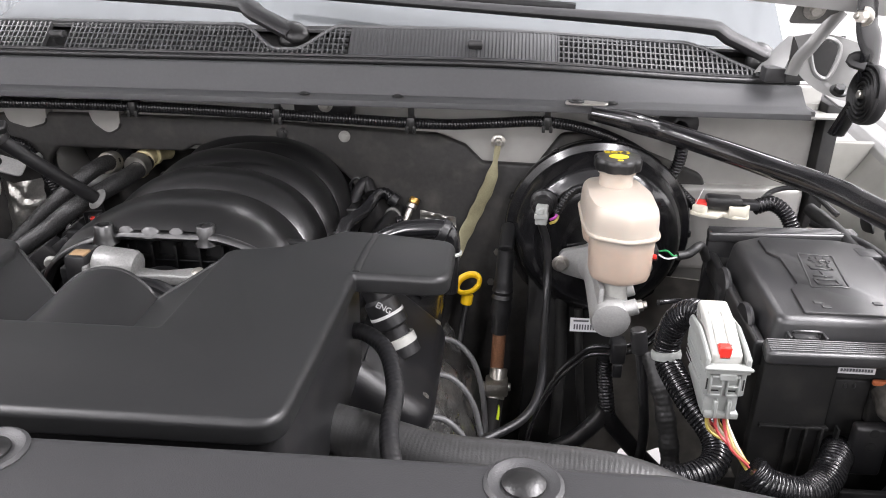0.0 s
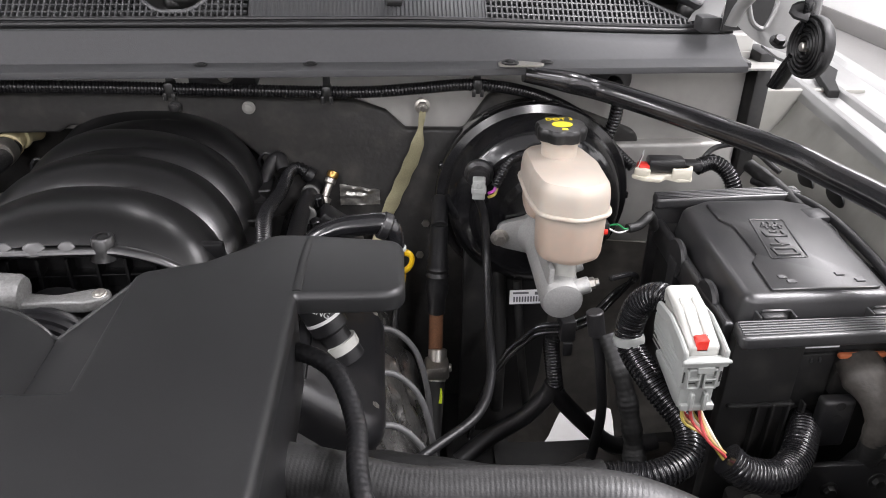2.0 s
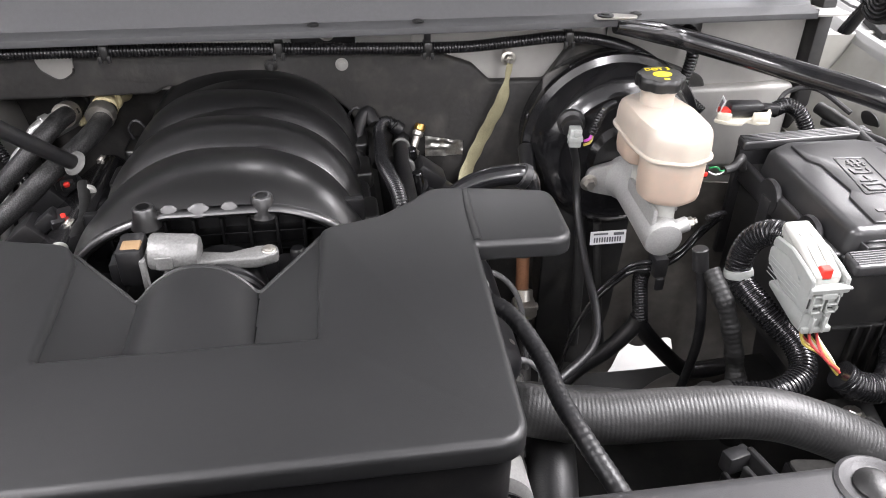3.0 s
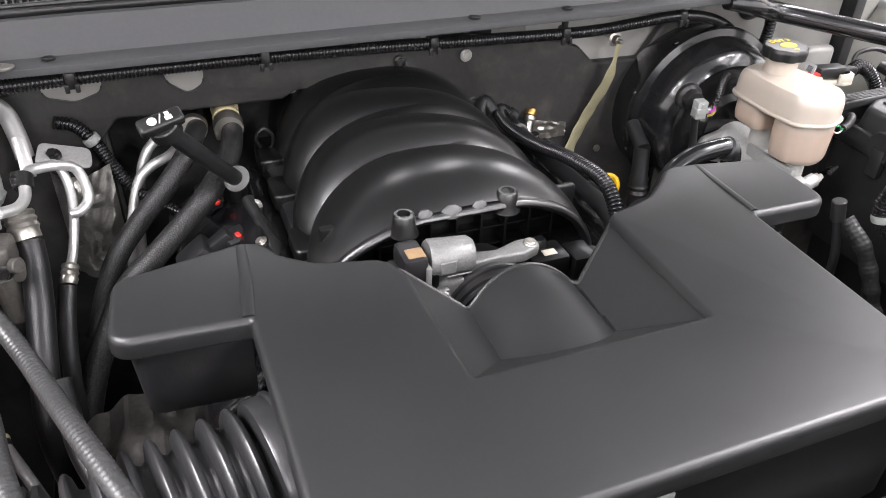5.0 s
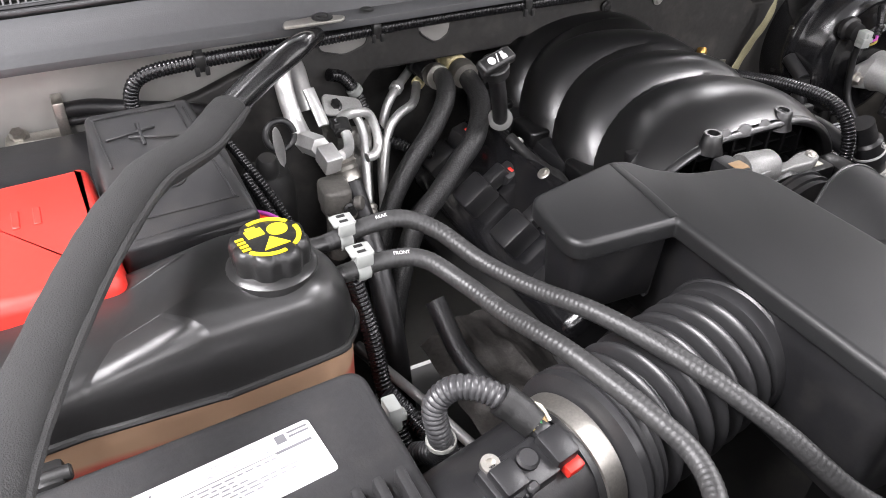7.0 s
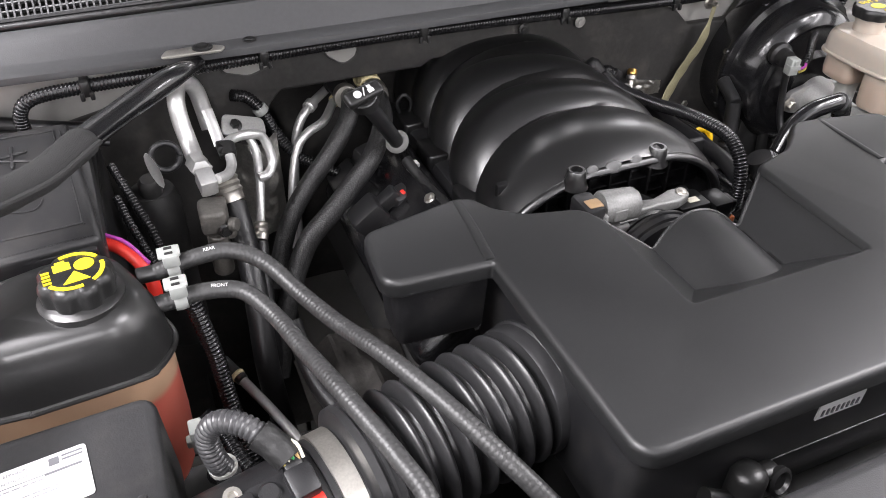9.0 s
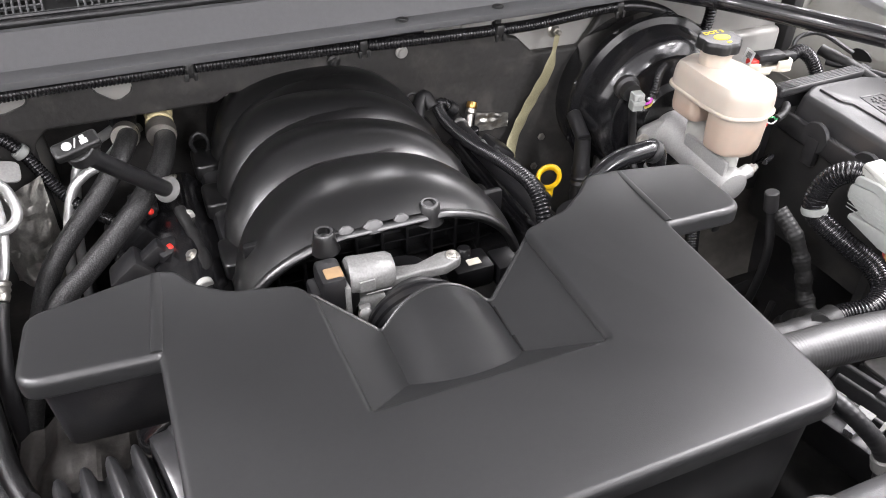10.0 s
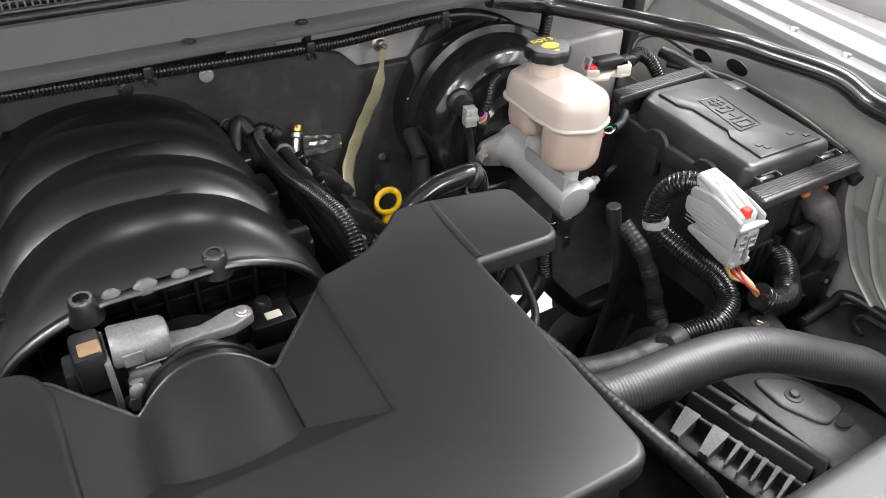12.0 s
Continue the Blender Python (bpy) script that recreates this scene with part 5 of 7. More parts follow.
part("fuel_rail", merge(box(.262, .286, .90, 1.20, .992, 1.008, .004), *[rod((.272, y, 1.006), (.268, y - .004, 1.030), .008, 14) for y in (.94, 1.02, 1.10, 1.18)]), GLOSSB, gv, "black fuel rail with its fittings")

pc = thing("breather_hose", (.33, .86, 1.1), "gloss black breather elbow beside the engine cover", "hose")
part("hose", sweep([(.262, .845, 1.09), (.285, .853, 1.122), (.315, .857, 1.138), (.345, .857, 1.143), (.368, .857, 1.142), (.376, .856, 1.122), (.374, .855, 1.06)], .0125, 14, .004), GLOSSB, pc)
part("collar", rod((.362, .857, 1.143), (.372, .857, 1.138), .0155, 18), RUBBER, pc)
part("band", rod((.376, .8555, 1.117), (.3755, .8555, 1.112), .0150, 18), GREYCON, pc)
of = thing("oil_filler", (.29, .87, .97), "black ribbed quick connector with white print", "connector")
ofm = along((.268, .880, 1.062), (.318, .856, .966))
part("neck", lathe([(.018, 0), (.018, .03), (.023, .034), (.023, .07), (.018, .074), (.018, .095), (.021, .098), (.021, .115)], ofm, 28), BLACK, of)
part("white_band", lathe([(.0236, .052), (.0236, .056)], ofm, 28), WPRINT, of, "white ring")
part("end_clip", lathe([(.0225, .088), (.0225, .100)], ofm, 28), WHITE, of, "white retaining clip")
words("ENG", .011, frame_at(ofm @ Vector((0, 0, .043)) + Vector((.004, -.0225, .009)), (.85, .1, -.5), (0, -1, .35)), WPRINT, of)

dp = thing("dipstick", (.392, 1.13, .75), "yellow ring-handled oil dipstick in its tube", "dipstick")
part("ring_handle", sweep([(.390 + .019 * math.cos(a), 1.128 + .015 * math.sin(a), .936 + .009 * math.sin(a) + .006 * math.cos(a)) for a in np.linspace(0, 2 * math.pi, 14)], .0042, 10, .003, 1.6), YELPLAS, dp, "yellow ring handle")
part("collar", merge(rod((.390, 1.126, .918), (.387, 1.123, .900), .010, 16)), YELPLAS, dp)
part("tube", sweep([(.388, 1.124, .902), (.380, 1.10, .84), (.372, 1.05, .74), (.36, 1.0, .62)], .006, 10, .008), BLACK, dp)

st = thing("ground_strap", (.42, 1.22, .9), "tarnished braided ground strap on a firewall stud", "strap")
part("braid", sweep([(.430, 1.214, 1.150), (.425, 1.214, 1.113), (.418, 1.216, 1.082), (.402, 1.224, 1.04), (.382, 1.228, .992), (.364, 1.22, .95), (.35, 1.18, .91)], lambda s, t: .0045 + .0065 * ease((s - .02) / .05) + .0008 * math.sin(s * 160), 12, .004, .16, (0, 1, 0.2)), STRAPM, st)
part("stud", merge(hexbolt((.430, 1.228, 1.153), (0, -1, .1), .008, .012), rod((.430, 1.26, 1.153), (.430, 1.205, 1.155), .004, 10)), STEEL, st)

bl = thing("brake_lines", (.50, 1.0, .9), "black coated brake pipes with a plastic clip", "brake lines")
part("vacuum_pipe", sweep([(.500, 1.078, 1.07), (.512, 1.085, 1.03), (.516, 1.069, .965), (.511, .995, .915), (.503, .905, .888), (.478, .84, .880), (.42, .79, .875), (.36, .75, .865)], .0062, 12, .005), RUBBER, bl)
for k, (dx, dz) in enumerate(((0, 0), (.004, .012))):
    part("pipe", sweep([(.657, .932, 1.017), (.69, .95, 1.012), (.705 + dx, .98, .985), (.69, 1.0, .94 + dz), (.655, .985, .914 + dz), (.617, .970, .910 + dz), (.582, .972, .906 + dz), (.562, .976, .888 + dz), (.535, .985, .848 + dz), (.505, .99, .78), (.49, .99, .70)], .0038, 10, .005), GLOSSB, bl)
part("pipe_clip", merge(box(.606, .628, .955, .985, .900, .934, .004), box(.610, .624, .950, .957, .88, .902, .003)), BLACK, bl)
part("drop_hose", sweep([(.623, .872, .998), (.631, .865, .955), (.637, .858, .91), (.645, .862, .85), (.642, .868, .77), (.63, .87, .70)], .0068, 12, .006), RUBBER, bl)
part("hose_tip", rod((.6215, .872, 1.008), (.627, .868, .975), .0108, 16), RUBBER, bl)
part("drop_hose", loom([(.603, .985, .895), (.604, .99, .87), (.612, .99, .82), (.620, .99, .775)], .0125, .006, .002, 12), CONDUIT, bl)
part("branch_hose", sweep([(.612, .99, .80), (.604, .99, .777), (.571, .99, .737), (.519, .985, .703), (.47, .96, .68)], .0135, 14, .006), RUBBER, bl)
part("branch_hose", sweep([(.612, .99, .80), (.622, .99, .777), (.655, .99, .735), (.712, .99, .676), (.753, .99, .669), (.79, .99, .675)], .0135, 14, .006), RUBBER, bl)
part("cross_pipe", sweep([(.48, .83, .74), (.58, .85, .70), (.68, .86, .69), (.75, .90, .72)], .006, 10, .008), BLACK, bl)

ss = thing("steering_shaft", (.44, 1.0, .6), "rusty steering shaft with a black rubber boot", "steering shaft")
part("boot", lathe([(.0135, 0), (.0145, .05), (.017, .058), (.0155, .064), (.018, .070), (.0155, .076), (.018, .082), (.0155, .088), (.018, .10), (.017, .112), (.014, .122), (.0135, .145)], along((.450, 1.13, 1.0), (.445, 1.105, .85)), 24), RUBBER, ss)
part("upper_boot", rod((.454, 1.175, 1.022), (.450, 1.128, .998), .0125, 20), RUBBER, ss)
part("shaft", merge(rod((.4455, 1.108, .87), (.443, 1.085, .79), .0112, 16)), RUST, ss, "rusty shaft section")
part("joint", merge(rod((.447, 1.088, .80), (.443, 1.062, .755), .015, 16), rod((.418, 1.07, .775), (.468, 1.07, .775), .007, 12), box(.425, .463, 1.05, 1.085, .765, .79, .005)), STEEL, ss)
part("lower_shaft", merge(rod((.443, 1.062, .757), (.43, .99, .66), .014, 16), rod((.43, .99, .66), (.42, .92, .58), .011, 16)), DARK, ss)
part("paint_mark", sweep([(.4475, 1.049, .755), (.4485, 1.04, .744), (.447, 1.032, .735)], .003, 8, .002), mat("lime_paint", (.6, .75, .02), .5), ss, "yellow-green paint mark")

ex = thing("heat_shield", (.42, .95, .55), "crumpled aluminium heat shield over the exhaust manifold", "heat shield")
part("shield", grid(lambda u, v: (.352 + .030 * math.sin(v * 2.6) + .055 * v + .013 * noise.noise(Vector((u * 9, v * 7, 1))), lerp(.72, 1.12, u), lerp(.875, .62, v) + .014 * noise.noise(Vector((u * 8, v * 8, 5)))), 70, 46), mat("bright_crumpled_shield", (.62, .61, .59), .27, metal=.95, grain=.35, scale=70, bump=1.0, bscale=45), ex, smooth=18)
for y in (.80, .90, 1.0):
    part("plug_lead", sweep([(.345, y, .905), (.378, y + .005, .895), (.408, y - .002, .862), (.424, y - .012, .80), (.43, y - .02, .72)], .0044, 10, .006), mat("grey_silicone_lead", (.11, .11, .112), .45, grain=.1), ex, "grey spark plug lead")

# upper radiator hose and the small bypass hose in front of it
rh = thing("radiator_hose", (.5, .6, .9), "thick black rubber radiator hose across the bay", "hose")
part("hose", sweep([(.202, .647, 1.010), (.294, .627, 1.004), (.384, .604, .997), (.48, .596, .998), (.56, .585, .998), (.618, .569, .986), (.683, .547, .959), (.749, .518, .931), (.797, .475, .882), (.83, .422, .822)], lambda s, t: .0268 - .00026 * (0.5 + 0.5 * math.cos(2 * math.pi * s / .0045)), 28, .0012), GREYHOSE, rh)
words("RAD", .011, frame_at((.764, .490, .938), (.60, -.70, -.40), (-.15, -.55, .82)), WPRINT, rh)
part("print_bar", box(0, .024, -.0015, .0015, 0, .0006, 0, 1, frame_at((.763, .482, .934), (.60, -.70, -.40), (-.15, -.62, .78))), WPRINT, rh)
bh = thing("bypass_hose", (.33, .55, 1.0), "thin black ribbed hose beside the engine cover", "hose")
part("hose", sweep([(.248, .748, 1.051), (.284, .725, 1.07), (.317, .692, 1.069), (.336, .632, 1.061), (.339, .571, 1.061), (.348, .523, 1.057), (.365, .479, 1.042), (.389, .45, 1.005), (.395, .437, .937)], lambda s, t: .0096 - .0006 * (0.5 + 0.5 * math.cos(2 * math.pi * s / .007)), 14, .002), RUBBER, bh)
part("hose_clip", merge(rod((.3885, .4505, 1.006), (.3915, .4460, .990), .0122, 18), box(.384, .392, .431, .440, .990, 1.002, .002)), SEATGREY, bh, "grey hose clip")

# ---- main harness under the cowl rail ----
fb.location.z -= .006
hn = thing("wiring_harness", (CX, 1.16, 1.2), "long black corrugated wiring harness clipped under the cowl", "wiring harness")
HP = [(-.690, 1.155, 1.150), (-.688, 1.150, 1.185), (-.668, 1.147, 1.204), (-.61, 1.147, 1.209), (-.507, 1.147, 1.211), (-.344, 1.151, 1.213), (-.180, 1.155, 1.212), (-.014, 1.158, 1.208), (.157, 1.156, 1.203), (.329, 1.163, 1.196), (.42, 1.165, 1.200), (.495, 1.167, 1.204), (.565, 1.180, 1.192), (.630, 1.202, 1.165), (.69, 1.228, 1.125), (.735, 1.235, 1.080), (.765, 1.205, 1.055)]
part("conduit", loom(HP, .0090, .0046, .0013, 12), CONDUIT, hn)
for x, y, z in ((-.607, 1.147, 1.209), (-.384, 1.150, 1.2125), (-.153, 1.156, 1.211), (.080, 1.157, 1.206), (.292, 1.161, 1.1975), (.505, 1.168, 1.203)):
    c = part("clip", merge(box(x - .0065, x + .0065, y - .0115, y + .0115, z - .011, z + .011, .004), box(x - .005, x + .005, y - .003, y + .003, z + .009, 1.228, .002), box(x - .0085, x - .003, y - .0135, y - .008, z - .014, z - .003, .0015), box(x + .003, x + .0085, y - .0135, y - .008, z - .014, z - .003, .0015)), CAPBLACK, hn)
dl = thing("drop_cable", (.71, 1.2, 1.1), "short black corrugated cable from a round grommet", "cable")
part("conduit", loom([(.725, 1.245, 1.185), (.726, 1.215, 1.185), (.725, 1.200, 1.165), (.722, 1.198, 1.135), (.712, 1.20, 1.105), (.70, 1.215, 1.08)], .0105, .005, .0015, 12), CONDUIT, dl)
wc = thing("white_wiring_clip", (.75, 1.09, 1.09), "cream plastic connector cradle with a red lock", "connector")
wm = pose(.765, 1.088, 1.098, 0, 0, -6)
part("cradle", merge(prism(rounded([(-.046, -.012, .006), (-.030, -.024, .008), (-.008, -.028, .006), (.004, -.016, .006), (.018, -.026, .006), (.038, -.024, .008), (.044, .004, .008), (.036, .020, .008), (-.024, .018, .008)], 4), -.006, .000, .002, 2, wm), prism(rounded([(-.044, -.012, .004), (-.026, -.022, .006), (-.018, -.016, .004), (-.034, -.004, .004)], 4), -.002, .010, .002, 2, wm), prism(rounded([(.008, -.024, .004), (.036, -.025, .006), (.042, -.004, .006), (.034, -.006, .004), (.030, -.018, .004), (.010, -.018, .003)], 4), -.002, .014, .002, 2, wm)), CREAMW, wc)
part("plug_body", merge(box(-.022, .030, -.012, .014, .002, .022, .005, 2, wm), box(.028, .055, -.010, .010, .004, .018, .004, 2, wm)), BLACK, wc)
part("red_lock", box(-.036, -.020, -.012, .006, .003, .014, .003, 2, wm), REDPL, wc, "red lock tab")
fl = frame_at((.735, 1.098, 1.112), (.33, .9, -.12), (-.9, .33, .28))
flag = part("label_flag", box(-.017, .017, -.012, .012, -.0004, .0004, 0, 1, fl), PAPER, wc, "white paper flag")
part("print_bars", merge(*[box(-.009 + .003 * k, -.0075 + .003 * k, -.008, .002, .0003, .0008, 0, 1, fl) for k in range(6)]), INK, flag)
part("cable", loom([(.815, 1.086, 1.105), (.84, 1.09, 1.11), (.862, 1.08, 1.095), (.875, 1.06, 1.06)], .012, .005, .0016, 12), CONDUIT, wc)
part("cable", sweep([(.82, 1.09, 1.11), (.85, 1.11, 1.125), (.89, 1.10, 1.13), (.92, 1.05, 1.11)], .004, 8, .005), RUBBER, wc)
ap = thing("apron_wiring", (.93, .95, 1.05), "black wiring bundle lying along the inner fender", "cable")
part("taped_cable", sweep([(.90, 1.10, 1.10), (.925, 1.02, 1.085), (.93, .92, 1.07), (.945, .80, 1.06), (.94, .72, 1.04)], .010, 12, .006, wobble=.15), TAPE, ap)
part("taped_cable", sweep([(.90, 1.08, 1.085), (.94, .98, 1.09), (.945, .86, 1.085), (.94, .75, 1.07)], .006, 10, .006), RUBBER, ap)
part("anchor", merge(box(.91, .94, .94, .97, 1.06, 1.095, .004)), BLACK, ap)

# ---- diagonal braces ----
br = thing("fender_brace", (.56, 1.12, 1.24), "gloss black tubular brace from cowl to fender", "brace", "fender braces")
part("tube", sweep(BRACE_R, lambda s, t: .0170 if s > .07 else .012 + .005 * s / .07, 20, .008, .92), GLOSSB, br)
part("end_plate", prism(rounded([(.526, 1.116, .006), (.585, 1.112, .008), (.592, 1.124, .006), (.560, 1.136, .006), (.528, 1.134, .006)], 4), 1.2430, 1.2465, .001, 1), STEEL, br)
part("bolt", hexbolt((.543, 1.124, 1.2465), (0, 0, 1), .007, .004, 1.7), mat("black_oxide_steel", (.03, .03, .03), .35, metal=.6), br)
br2 = thing("fender_brace", (-.46, 1.12, 1.24), "black tubular brace in a woven foam sleeve", "brace", "fender braces")
part("tube", sweep(BRACE_L, lambda s, t: .0160 if s > .06 else .010 + .006 * s / .06, 20, .008, .85), GLOSSB, br2)
sl = spline(BRACE_L, .01)
k0 = int(np.argmin(np.abs(sl[:, 1] - .985)))
part("sleeve", sweep([tuple(p) for p in sl[k0::4]], lambda s, t: .0190 - .003 * (s < .006), 20, .006, .85, wobble=.05), SLEEVE, br2, "grey woven foam sleeve")
part("sleeve_seam", sweep([tuple(Vector(p) + Vector((.0142, -.0142, .002))) for p in sl[k0::4]], .0034, 8, .006, wobble=.1), SLEEVE, br2, "stitched sleeve seam")
part("end_plate", prism(rounded([(-.515, 1.112, .006), (-.440, 1.109, .008), (-.432, 1.122, .006), (-.455, 1.134, .006), (-.505, 1.132, .006)], 4), 1.2430, 1.2465, .001, 1), STEEL, br2)
part("bolt", hexbolt((-.461, 1.124, 1.2465), (0, 0, 1), .0075, .005, 1.7), MATS["black_oxide_steel"], br2)

# ---- heater hoses and air conditioning lines ----
hh = thing("heater_hoses", (-.28, 1.1, .95), "pair of black braided heater hoses with quick connectors", "hoses")
part("hose", sweep([(-.198, 1.265, 1.087), (-.202, 1.216, 1.080), (-.217, 1.159, 1.073), (-.255, 1.102, 1.054), (-.291, 1.086, 1.025), (-.332, 1.066, .997), (-.378, 1.047, .962), (-.425, 1.004, .889), (-.455, .958, .812)], .0150, 18, .005), BRAID, hh)
part("hose", sweep([(-.245, 1.250, 1.089), (-.252, 1.208, 1.095), (-.270, 1.169, 1.083), (-.304, 1.144, 1.052), (-.349, 1.128, 1.01), (-.388, 1.105, .967), (-.427, 1.072, .883)], .0140, 18, .005), BRAID, hh)
part("elbow", merge(sweep([(-.190, 1.335, 1.085), (-.198, 1.312, 1.089), (-.203, 1.285, 1.089), (-.203, 1.250, 1.087)], .0165, 20, .004), rod((-.2005, 1.297, 1.09), (-.202, 1.286, 1.09), .0205, 20), rod((-.203, 1.266, 1.088), (-.203, 1.257, 1.087), .020, 20), box(-.222, -.206, 1.255, 1.28, 1.055, 1.075, .003)), CREAM, hh, "aged cream quick connector")
part("clamp", lathe([(.0205, 0), (.0215, .004), (.0205, .008), (.0205, .012), (.0215, .016), (.0205, .022)], along((-.203, 1.248, 1.087), (-.2045, 1.22, 1.084)), 24), STEEL, hh, "crimped steel ring")
part("connector", merge(rod((-.252, 1.31, 1.090), (-.2505, 1.258, 1.085), .016, 18), rod((-.252, 1.298, 1.09), (-.2518, 1.286, 1.088), .0195, 18)), BLACK, hh)
part("clamp", lathe([(.0185, 0), (.0195, .004), (.0185, .008), (.0185, .012), (.0195, .016), (.0185, .022)], along((-.2505, 1.245, 1.089), (-.254, 1.215, 1.094)), 24), STEEL, hh, "crimped steel ring")
ot = thing("oil_fill_tube", (-.21, 1.1, 1.0), "black oil filler tube with a printed lever cap", "filler tube")
part("tube", sweep([(-.288, 1.006, 1.194), (-.25, 1.054, 1.131), (-.212, 1.108, 1.066)], .0108, 16, .006), BLACK, ot)
part("seat_ring", lathe([(.0150, -.003), (.0180, 0), (.0150, .003), (.012, .005)], along((-.214, 1.105, 1.070), (-.25, 1.054, 1.131)), 24), SEATGREY, ot, "grey seat ring")
fcap = part("cap", merge(prism(rounded([(-.025, -.010, .005), (.025, -.010, .005), (.025, .010, .005), (-.025, .010, .005)], 4), 0, .013, .004, 3, frame_at((-.293, 1.0, 1.205), (.93, .2, .18), (-.05, -.5, .85))),
                     rod((-.288, 1.006, 1.192), (-.293, 1.0, 1.207), .018, 20)), CAPBLACK, ot, "black lever cap")
cm = frame_at((-.293, 1.0, 1.205), (.93, .2, .18), (-.05, -.5, .85))
part("cap_print", lathe([(.0052, .0127), (.0052, .0136), (.0034, .0136)], cm @ Matrix.Translation((-.009, 0, 0)), 18), WPRINT, fcap)
part("cap_print", box(-.0008, .0006, -.006, .006, .0127, .0136, 0, 1, cm @ pose(0, 0, 0, 0, 0, -25)), WPRINT, fcap)
part("cap_print", merge(box(.005, .013, -.005, .001, .0127, .0136, .0004, 1, cm), box(.0065, .0115, .001, .006, .0127, .0136, .0004, 1, cm)), WPRINT, fcap)

ac = thing("ac_lines", (-.47, 1.1, .9), "bare aluminium air conditioning pipes and block", "pipes")
part("large_pipe", sweep([(-.497, 1.115, 1.088), (-.501, 1.145, 1.108), (-.5045, 1.160, 1.133), (-.5045, 1.172, 1.158), (-.497, 1.193, 1.171), (-.484, 1.205, 1.168), (-.474, 1.212, 1.150), (-.469, 1.210, 1.120), (-.466, 1.20, 1.095)], .0118, 18, .004), ALUPIPE, ac)
part("pipe_arm", sweep([(-.466, 1.192, 1.128), (-.463, 1.175, 1.110), (-.460, 1.154, 1.090)], .0085, 10, .004, .45), ALUPIPE, ac)
part("pipe_nut", lathe([(.0125, 0), (.0155, .002), (.0145, .004), (.0145, .05), (.0125, .056)], along((-.498, 1.118, 1.092), (-.494, 1.05, 1.114)), 6), ALUPIPE, ac, "hexagonal aluminium nut")
part("block", merge(box(-.017, .017, -.022, .022, -.019, .019, .003, 2, pose(-.494, 1.040, 1.106, 20, 0, 8) @ Matrix.Scale(.64, 4)), box(-.012, .012, -.018, .018, -.026, -.016, .003, 2, pose(-.494, 1.040, 1.106, 20, 0, 8) @ Matrix.Scale(.64, 4))), ALUPIPE, ac)
part("valve_body", merge(prism(rounded([(-.514, 1.004, .010), (-.480, 1.000, .012), (-.474, 1.046, .010), (-.512, 1.05, .012)], 4), 1.046, 1.080, .006, 3), box(-.508, -.470, 1.012, 1.052, 1.028, 1.050, .005), rod((-.495, 1.02, 1.04), (-.495, 1.03, .97), .014, 18), rod((-.478, 1.002, 1.060), (-.470, .996, 1.062), .009, 14)), VALVE, ac, "dusty dark valve body")
part("valve_bolt", hexbolt((-.486, .998, 1.055), (0, -1, .2), .006, .010), MATS["black_oxide_steel"], ac)
part("small_pipe", sweep([(-.481, 1.034, 1.110), (-.465, 1.052, 1.104), (-.457, 1.070, 1.106), (-.456, 1.088, 1.116), (-.453, 1.105, 1.120), (-.440, 1.118, 1.118), (-.420, 1.124, 1.115), (-.404, 1.132, 1.104), (-.397, 1.128, 1.083), (-.397, 1.120, 1.065), (-.407, 1.108, 1.057), (-.420, 1.105, 1.056)], .0066, 14, .003), ALUPIPE, ac)
part("pipe_clip", merge(rod((-.458, 1.083, 1.111), (-.457, 1.100, 1.121), .0115, 16), box(-.470, -.456, 1.085, 1.105, 1.112, 1.126, .003)), CAPBLACK, ac)
part("small_pipe", sweep([(-.422, 1.138, 1.108), (-.416, 1.128, 1.085), (-.418, 1.115, 1.048), (-.427, 1.09, 1.012), (-.434, 1.068, .998)], .0060, 12, .004), ALUPIPE, ac)
part("flange_plate", prism(rounded([(-.034, -.014, .008), (.036, -.018, .010), (.038, .012, .010), (-.024, .020, .010)], 5), 0, .004, .001, 1, frame_at((-.424, 1.190, 1.094), (.93, .25, -.28), (0, -.6, .8))), ALU, ac)
part("plate_bolt", hexbolt((-.432, 1.188, 1.098), (0, -.6, .8), .007, .012), MATS["black_oxide_steel"], ac)
part("ferrule", lathe([(.0165, 0), (.0185, .003), (.0165, .007), (.0185, .011), (.0165, .015), (.0185, .020), (.0165, .024), (.0165, .034)], along((-.470, 1.072, 1.088), (-.463, 1.045, 1.046)), 24), STEEL, ac, "crimped steel ferrule")
part("hose", sweep([(-.464, 1.054, 1.056), (-.463, 1.03, 1.03), (-.464, .99, 1.0), (-.469, .94, .955), (-.474, .90, .90), (-.47, .89, .82), (-.46, .88, .70)], .0158, 18, .006), RUBBER, ac, "black rubber hose")
part("ferrule", lathe([(.0095, 0), (.011, .003), (.0095, .007), (.011, .011), (.0095, .015), (.011, .019), (.0095, .026)], along((-.432, 1.074, 1.002), (-.442, 1.04, .975)), 20), STEEL, ac, "crimped steel ferrule")
part("hose", sweep([(-.439, 1.052, .985), (-.446, 1.02, .955), (-.452, .98, .90), (-.455, .96, .82)], .0105, 14, .006), RUBBER, ac, "black rubber hose")
af = thing("heat_foil", (-.41, 1.2, 1.0), "crumpled silver heat-foil wrap behind the pipes", "heat shield")
part("foil", grid(lambda u, v: (-.445 + .075 * u, 1.212 - .03 * math.sin(math.pi * u) + .008 * noise.noise(Vector((u * 6, v * 9, 3))), lerp(.90, 1.065, v)), 30, 36), FOIL, af, smooth=20)
al = thing("heater_pipes", (-.33, 1.2, .9), "bent bare aluminium heater pipes", "pipes")
